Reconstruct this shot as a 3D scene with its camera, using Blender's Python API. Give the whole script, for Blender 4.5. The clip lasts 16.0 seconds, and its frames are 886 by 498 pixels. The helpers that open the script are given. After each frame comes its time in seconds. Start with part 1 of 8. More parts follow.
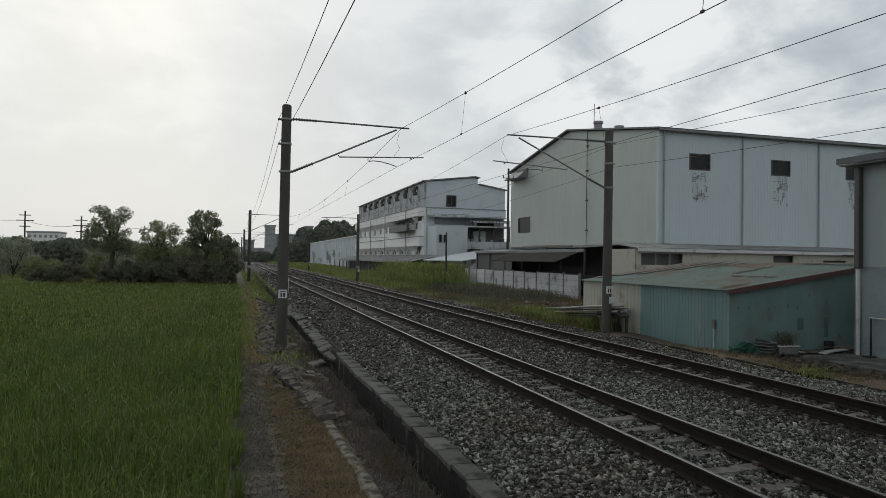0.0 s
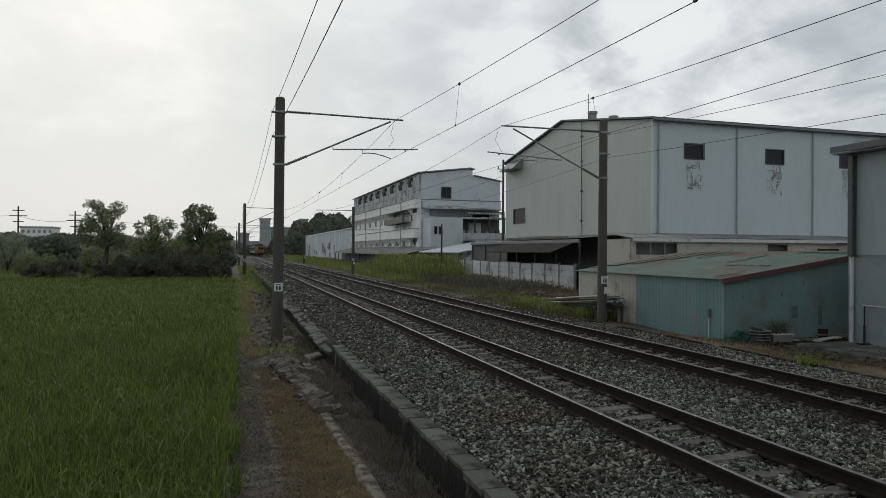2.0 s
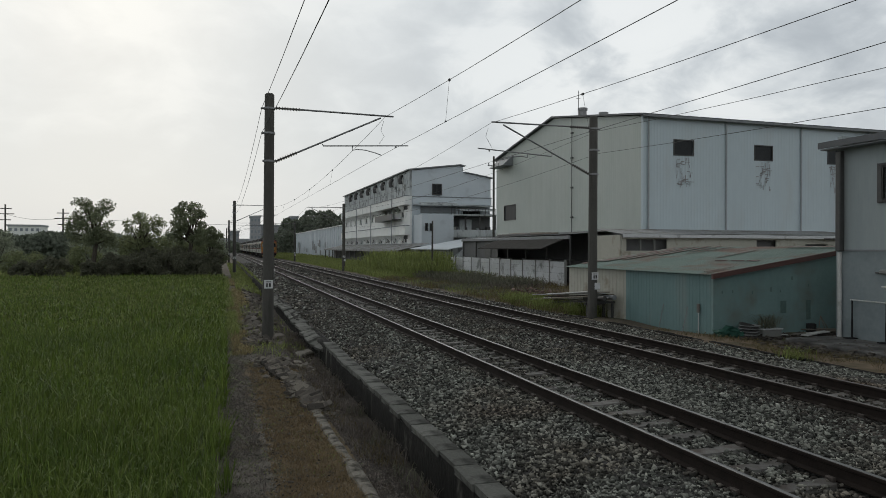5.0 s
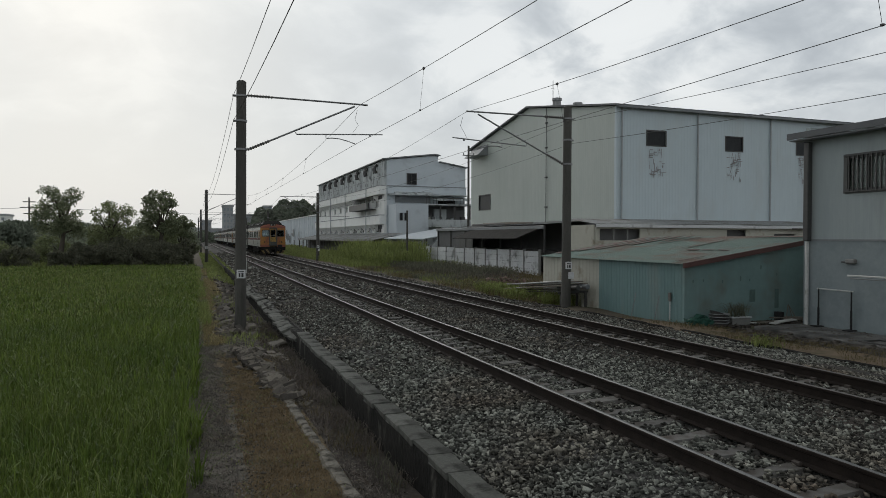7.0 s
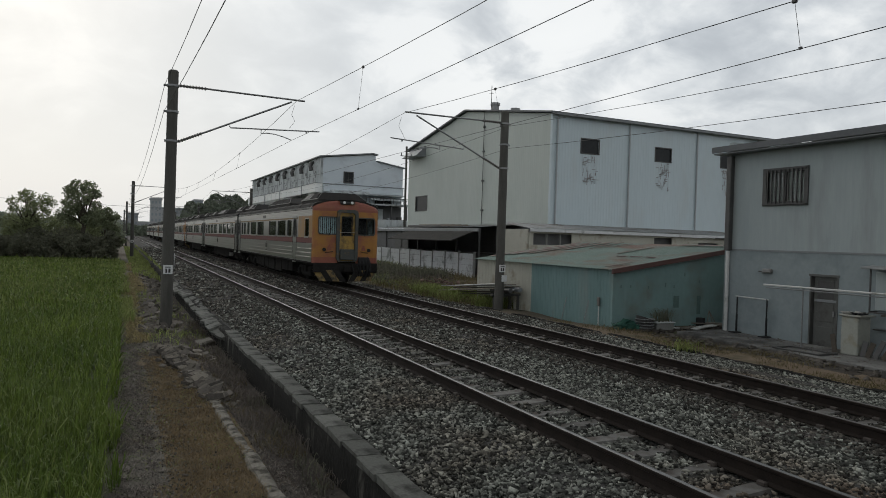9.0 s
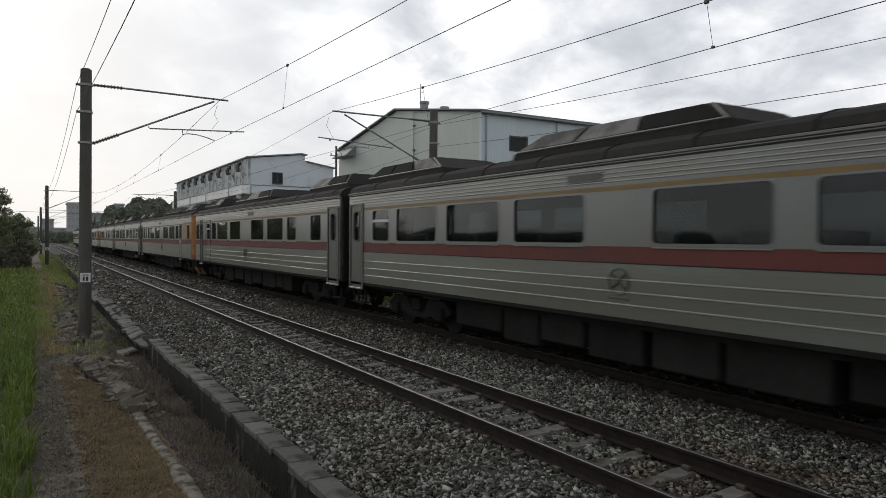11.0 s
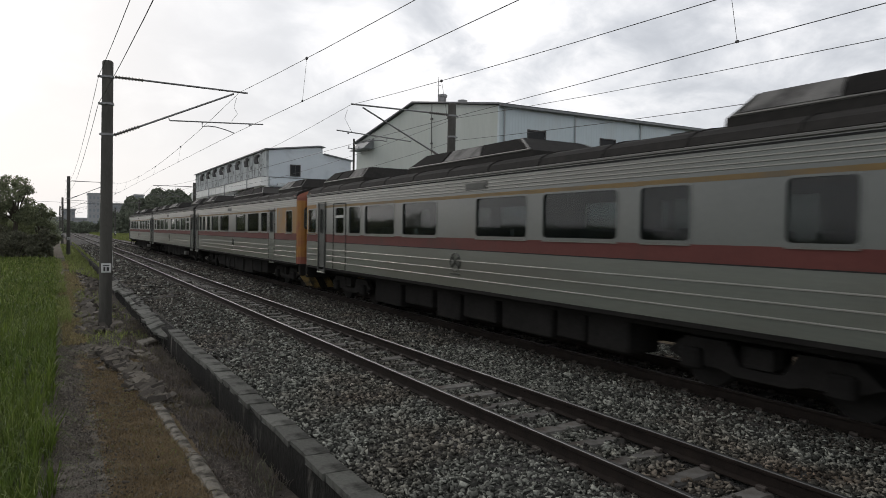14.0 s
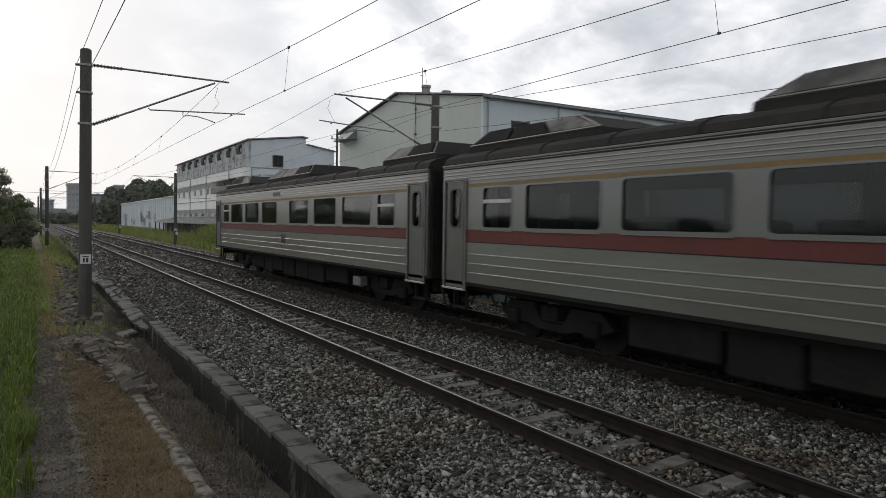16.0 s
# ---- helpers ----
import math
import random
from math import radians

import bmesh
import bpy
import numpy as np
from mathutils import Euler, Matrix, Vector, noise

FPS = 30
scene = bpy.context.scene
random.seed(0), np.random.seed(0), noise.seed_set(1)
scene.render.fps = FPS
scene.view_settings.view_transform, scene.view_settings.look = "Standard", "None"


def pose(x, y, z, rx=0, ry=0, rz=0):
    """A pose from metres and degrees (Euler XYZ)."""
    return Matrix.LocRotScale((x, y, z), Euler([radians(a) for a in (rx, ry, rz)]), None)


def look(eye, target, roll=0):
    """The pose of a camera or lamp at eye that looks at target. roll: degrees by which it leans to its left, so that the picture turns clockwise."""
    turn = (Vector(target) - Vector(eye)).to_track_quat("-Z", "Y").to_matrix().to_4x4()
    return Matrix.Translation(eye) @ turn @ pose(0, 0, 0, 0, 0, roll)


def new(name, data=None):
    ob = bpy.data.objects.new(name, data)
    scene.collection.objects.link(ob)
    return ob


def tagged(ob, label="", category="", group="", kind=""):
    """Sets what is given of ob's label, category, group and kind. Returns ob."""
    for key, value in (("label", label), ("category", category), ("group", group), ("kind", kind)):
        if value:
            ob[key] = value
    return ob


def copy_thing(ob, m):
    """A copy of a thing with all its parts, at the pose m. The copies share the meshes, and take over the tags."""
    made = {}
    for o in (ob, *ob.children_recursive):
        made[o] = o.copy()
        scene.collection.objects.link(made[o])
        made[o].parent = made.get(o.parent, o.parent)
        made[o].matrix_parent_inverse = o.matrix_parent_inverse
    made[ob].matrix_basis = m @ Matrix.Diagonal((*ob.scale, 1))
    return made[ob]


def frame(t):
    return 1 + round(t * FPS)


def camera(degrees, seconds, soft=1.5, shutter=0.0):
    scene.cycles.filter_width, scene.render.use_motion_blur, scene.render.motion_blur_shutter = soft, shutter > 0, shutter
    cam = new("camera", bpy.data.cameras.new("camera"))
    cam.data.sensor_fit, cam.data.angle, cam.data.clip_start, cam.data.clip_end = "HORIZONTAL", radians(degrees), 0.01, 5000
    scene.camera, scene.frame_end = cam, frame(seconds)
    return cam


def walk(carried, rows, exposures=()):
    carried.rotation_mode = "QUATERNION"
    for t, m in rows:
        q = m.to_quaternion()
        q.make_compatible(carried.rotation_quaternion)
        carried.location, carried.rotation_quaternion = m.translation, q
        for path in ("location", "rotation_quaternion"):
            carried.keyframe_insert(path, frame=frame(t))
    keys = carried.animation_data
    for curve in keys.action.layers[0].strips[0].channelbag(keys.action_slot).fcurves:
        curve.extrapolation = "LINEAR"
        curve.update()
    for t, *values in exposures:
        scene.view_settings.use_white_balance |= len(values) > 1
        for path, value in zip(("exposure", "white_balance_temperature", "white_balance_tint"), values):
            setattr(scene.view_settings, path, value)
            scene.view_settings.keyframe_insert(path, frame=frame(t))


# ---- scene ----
# World: z = 0 is the top of the rails, +y runs along the track, x = 0 is where the camera stands.

# ---- camera and its way: t, x, y, z, yaw, pitch, roll ----
cam = camera(65.54, 16.0, soft=0.85, shutter=0.1)
PATH = [
    (0.0, -0.051, -0.026, 2.100, -16.740, 0.850, -0.879),
    (0.5, -0.048, -0.025, 2.095, -16.457, 0.655, -0.297),
    (1.0, -0.049, -0.021, 2.092, -16.157, 0.060, -0.353),
    (1.5, -0.047, -0.027, 2.096, -16.431, -0.442, -0.531),
    (2.0, -0.045, -0.034, 2.099, -17.110, 0.163, -0.361),
    (2.5, -0.051, -0.025, 2.096, -17.407, 0.895, -0.605),
    (3.0, -0.050, -0.023, 2.098, -17.173, 0.829, -0.649),
    (3.5, -0.055, -0.027, 2.094, -16.956, 1.049, -0.729),
    (4.0, -0.057, -0.017, 2.096, -16.897, 1.136, -0.873),
    (4.2, -0.048, -0.025, 2.090, -17.407, 0.525, -0.394),
    (6.3, -0.024, -0.008, 2.075, -18.851, -0.344, -0.370),
    (6.5, -0.017, 0.000, 2.069, -19.373, -0.486, -0.182),
    (7.0, -0.017, -0.001, 2.075, -19.960, -0.932, -0.183),
    (7.5, -0.018, 0.005, 2.073, -20.356, -1.441, -0.413),
    (8.0, -0.017, 0.014, 2.072, -21.232, -1.514, -0.830),
    (8.5, -0.017, 0.007, 2.072, -21.825, -1.000, -1.102),
    (9.0, -0.003, -0.013, 2.082, -25.288, -0.779, -1.746),
    (9.5, -0.002, -0.041, 2.089, -28.413, -0.173, -1.728),
    (9.7, 0.031, -0.011, 2.086, -30.151, 0.525, -1.309),
    (11.8, 0.065, 0.012, 2.084, -30.774, -1.309, -0.322),
    (12.0, 0.060, 0.029, 2.097, -30.431, -1.169, -0.580),
    (12.5, 0.060, 0.041, 2.101, -29.781, -1.468, -0.341),
    (13.0, 0.057, 0.043, 2.098, -29.746, -1.476, -0.663),
    (13.5, 0.056, 0.033, 2.092, -29.468, -1.324, -0.809),
    (14.0, 0.053, 0.035, 2.103, -29.484, -1.336, -0.919),
    (14.5, 0.051, 0.033, 2.100, -29.429, -1.461, -0.954),
    (15.0, 0.056, 0.045, 2.096, -30.197, -1.721, -0.955),
    (15.5, 0.053, 0.037, 2.104, -30.100, -2.112, -1.026),
    (16.0, 0.067, 0.036, 2.095, -30.822, -2.047, -0.951),
]
walk(cam, [(r[0], pose(r[1], r[2], r[3], 90 + r[5], r[6], r[4])) for r in PATH],
     [(0, 0.0, 6300, 7), (8.5, 0.04, 6300, 8), (9.5, 0.23, 6400, 9), (12, 0.33, 6420, 12), (16, 0.33, 6420, 12)])

# ---- light: bright overcast sky, sun veiled low ahead ----
SUN_AZ, SUN_EL = radians(-9), radians(24)
CLOUD_SEED = 3.7
SUN_DIR = Vector((math.sin(SUN_AZ) * math.cos(SUN_EL), math.cos(SUN_AZ) * math.cos(SUN_EL), math.sin(SUN_EL)))


def make_world():
    w = bpy.data.worlds.new("overcast_sky")
    scene.world = w
    w.use_nodes = True
    nt = w.node_tree
    nt.nodes.clear()
    N = nt.nodes.new
    L = nt.links.new
    out, bg = N("ShaderNodeOutputWorld"), N("ShaderNodeBackground")
    sky = N("ShaderNodeTexSky")
    sky.sky_type, sky.sun_disc = "NISHITA", False
    sky.sun_elevation, sky.sun_rotation = SUN_EL, SUN_AZ
    sky.dust_density, sky.air_density = 3.0, 1.2
    dim = N("ShaderNodeMix"); dim.data_type = "RGBA"; dim.blend_type = "MULTIPLY"
    dim.inputs[0].default_value = 1.0
    dim.inputs[7].default_value = (0.10, 0.10, 0.10, 1)
    L(sky.outputs[0], dim.inputs[6])
    co = N("ShaderNodeTexCoord")
    split = N("ShaderNodeSeparateXYZ")
    L(co.outputs["Generated"], split.inputs[0])

    def math_node(op, x, y=None):
        n = N("ShaderNodeMath"); n.operation = op
        for k, v in enumerate((x, y)):
            if isinstance(v, (int, float)):
                n.inputs[k].default_value = v
            elif v is not None:
                L(v, n.inputs[k])
        return n.outputs[0]

    def span(value, lo, hi, to0, to1):
        n = N("ShaderNodeMapRange"); n.interpolation_type = "SMOOTHSTEP"
        for k, v in zip(("From Min", "From Max", "To Min", "To Max"), (lo, hi, to0, to1)):
            n.inputs[k].default_value = v
        L(value, n.inputs["Value"])
        return n.outputs[0]

    # a cloud layer overhead: its pieces crowd together towards the horizon
    lift = math_node("ADD", math_node("MAXIMUM", split.outputs["Z"], 0.0), 0.42)
    flat = N("ShaderNodeCombineXYZ")
    L(math_node("DIVIDE", split.outputs["X"], lift), flat.inputs[0])
    L(math_node("DIVIDE", split.outputs["Y"], lift), flat.inputs[1])
    flat.inputs[2].default_value = CLOUD_SEED

    def puffs(scale, detail, rough, twist):
        n = N("ShaderNodeTexNoise")
        n.inputs["Scale"].default_value, n.inputs["Detail"].default_value = scale, detail
        n.inputs["Roughness"].default_value, n.inputs["Distortion"].default_value = rough, twist
        L(flat.outputs[0], n.inputs["Vector"])
        return n.outputs["Fac"]

    fac = math_node("ADD", math_node("MULTIPLY", puffs(1.3, 3.0, 0.5, 0.2), 0.42), math_node("MULTIPLY", puffs(4.6, 9.0, 0.56, 0.3), 0.58))
    ramp = N("ShaderNodeValToRGB")
    ramp.color_ramp.interpolation = "B_SPLINE"
    e = ramp.color_ramp.elements
    e[0].position, e[0].color = 0.41, (0.45, 0.472, 0.50, 1)
    e[1].position, e[1].color = 0.585, (0.90, 0.893, 0.88, 1)
    for at, c in ((0.47, (0.545, 0.567, 0.592, 1)), (0.53, (0.70, 0.714, 0.725, 1))):
        e.new(at).color = c
    L(fac, ramp.inputs[0])
    dot = N("ShaderNodeVectorMath"); dot.operation = "DOT_PRODUCT"
    dot.inputs[1].default_value = SUN_DIR
    L(co.outputs["Generated"], dot.inputs[0])
    near_sun = span(dot.outputs["Value"], 0.76, 0.985, 0.0, 1.0)
    # thin bright haze low down and round the sun, clouds above
    cover = math_node("MULTIPLY", span(split.outputs["Z"], 0.02, 0.24, 0.0, 0.95), math_node("SUBTRACT", 1.0, math_node("MULTIPLY", near_sun, 0.72)))
    veil = N("ShaderNodeMix"); veil.data_type = "RGBA"
    veil.inputs[6].default_value = (0.645, 0.66, 0.67, 1)
    L(cover, veil.inputs[0]); L(ramp.outputs[0], veil.inputs[7])
    glow = N("ShaderNodeMix"); glow.data_type = "RGBA"; glow.blend_type = "ADD"
    glow.inputs[0].default_value = 1.0
    L(veil.outputs[2], glow.inputs[6]); L(math_node("MULTIPLY", near_sun, 0.05), glow.inputs[7])
    # the cloud deck is thinner towards the sun and darker overhead and behind
    both = math_node("MULTIPLY", span(dot.outputs["Value"], -0.6, 0.95, 0.96, 1.0), span(split.outputs["Z"], 0.42, 0.95, 1.0, 0.36))
    deck = N("ShaderNodeVectorMath"); deck.operation = "SCALE"
    mix = N("ShaderNodeMix"); mix.data_type = "RGBA"
    mix.inputs[0].default_value = 0.95
    L(dim.outputs[2], mix.inputs[6]); L(glow.outputs[2], mix.inputs[7])
    bg.inputs["Strength"].default_value = 1.0
    L(mix.outputs[2], deck.inputs[0]); L(both, deck.inputs["Scale"])
    L(deck.outputs[0], bg.inputs["Color"]); L(bg.outputs[0], out.inputs[0])


make_world()
sun_data = bpy.data.lights.new("veiled_sun", "SUN")
sun_data.energy, sun_data.angle, sun_data.color = 0.5, radians(20), (1.0, 0.96, 0.9)
sun = new("veiled_sun", sun_data)
sun.matrix_world = look(SUN_DIR * 200, (0, 0, 0))
scene.view_settings.exposure = 0.0


# ---- materials ----
def surf(name, c1, c2, scale=2.0, rough=0.8, metal=0.0, fine=30.0, bump=0.3, bump_m=0.01, stain=None, stain_scale=0.5,
         stain_at=(0.55, 0.7), vary=0.0, island=0.0, stretch=(1, 1, 1), spec=0.5, skew=1.0, coat=0.0):
    """Two-scale noise between c1 and c2, optional stains, fine relief; vary: brightness by object; island: by loose piece."""
    m = bpy.data.materials.new(name)
    m.use_nodes = True
    nt = m.node_tree
    N, L = nt.nodes.new, nt.links.new
    b = nt.nodes["Principled BSDF"]
    co = N("ShaderNodeTexCoord")
    sc = N("ShaderNodeVectorMath"); sc.operation = "MULTIPLY"
    sc.inputs[1].default_value = stretch
    L(co.outputs["Object"], sc.inputs[0])

    def tex(s, detail=4.0):
        n = N("ShaderNodeTexNoise")
        n.inputs["Scale"].default_value, n.inputs["Detail"].default_value = s, detail
        n.inputs["Roughness"].default_value = 0.6
        L(sc.outputs[0], n.inputs["Vector"])
        return n

    a, f = tex(scale), tex(fine, 3.0)
    add = N("ShaderNodeMath"); add.operation = "MULTIPLY_ADD"
    add.inputs[1].default_value = 0.45
    L(f.outputs["Fac"], add.inputs[0])
    half = N("ShaderNodeMath"); half.operation = "MULTIPLY"
    half.inputs[1].default_value = 0.55
    L(a.outputs["Fac"], half.inputs[0]); L(half.outputs[0], add.inputs[2])
    mr = N("ShaderNodeMapRange")
    mr.inputs["From Min"].default_value, mr.inputs["From Max"].default_value = 0.3, 0.7
    L(add.outputs[0], mr.inputs["Value"])
    mix = N("ShaderNodeMix"); mix.data_type = "RGBA"
    mix.inputs[6].default_value, mix.inputs[7].default_value = (*c1, 1), (*c2, 1)
    L(mr.outputs[0], mix.inputs[0])
    col = mix.outputs[2]
    if stain:
        s = tex(stain_scale, 5.0)
        sr = N("ShaderNodeMapRange")
        sr.inputs["From Min"].default_value, sr.inputs["From Max"].default_value = stain_at
        L(s.outputs["Fac"], sr.inputs["Value"])
        sm = N("ShaderNodeMix"); sm.data_type = "RGBA"
        sm.inputs[7].default_value = (*stain, 1)
        L(sr.outputs[0], sm.inputs[0]); L(col, sm.inputs[6])
        col = sm.outputs[2]
    for amount, node, socket in ((vary, "ShaderNodeObjectInfo", "Random"), (island, "ShaderNodeNewGeometry", "Random Per Island")):
        if amount:
            o = N(node)
            vr = N("ShaderNodeMapRange")
            vr.inputs["To Min"].default_value, vr.inputs["To Max"].default_value = 1 - amount, 1 + amount
            bend = N("ShaderNodeMath"); bend.operation = "POWER"
            bend.inputs[1].default_value = skew if amount == island else 1.0
            L(o.outputs[socket], bend.inputs[0]); L(bend.outputs[0], vr.inputs["Value"])
            vm = N("ShaderNodeVectorMath"); vm.operation = "SCALE"
            L(col, vm.inputs[0]); L(vr.outputs[0], vm.inputs["Scale"])
            col = vm.outputs[0]
    L(col, b.inputs["Base Color"])
    b.inputs["Roughness"].default_value, b.inputs["Metallic"].default_value = rough, metal
    b.inputs["Specular IOR Level"].default_value = spec
    b.inputs["Coat Weight"].default_value, b.inputs["Coat Roughness"].default_value, b.inputs["Coat IOR"].default_value = coat, 0.3, 1.6
    if bump:
        bp = N("ShaderNodeBump")
        bp.inputs["Strength"].default_value, bp.inputs["Distance"].default_value = bump, bump_m
        L(f.outputs["Fac"], bp.inputs["Height"]); L(bp.outputs[0], b.inputs["Normal"])
    return m


def glass(name, tint=(0.75, 0.8, 0.8), rough=0.02, ior=1.45):
    m = bpy.data.materials.new(name)
    m.use_nodes = True
    b = m.node_tree.nodes["Principled BSDF"]
    b.inputs["Base Color"].default_value = (*tint, 1)
    b.inputs["Roughness"].default_value = rough
    b.inputs["Transmission Weight"].default_value, b.inputs["IOR"].default_value = 1.0, ior
    return m


def leafy(name, c1, c2, rough=0.6, shine=0.25, scale=0.6):
    """Leaf or grass colour that varies by blade and by patch, with some light coming through."""
    m = surf(name, c1, c2, scale=scale, rough=rough, fine=3.0, bump=0, island=0.35, spec=0.15)
    nt = m.node_tree
    b = nt.nodes["Principled BSDF"]
    t = nt.nodes.new("ShaderNodeBsdfTranslucent")
    src = b.inputs["Base Color"].links[0].from_socket
    nt.links.new(src, t.inputs["Color"])
    mx = nt.nodes.new("ShaderNodeMixShader")
    mx.inputs[0].default_value = shine
    out = nt.nodes["Material Output"]
    nt.links.new(b.outputs[0], mx.inputs[1]); nt.links.new(t.outputs[0], mx.inputs[2]); nt.links.new(mx.outputs[0], out.inputs[0])
    return m


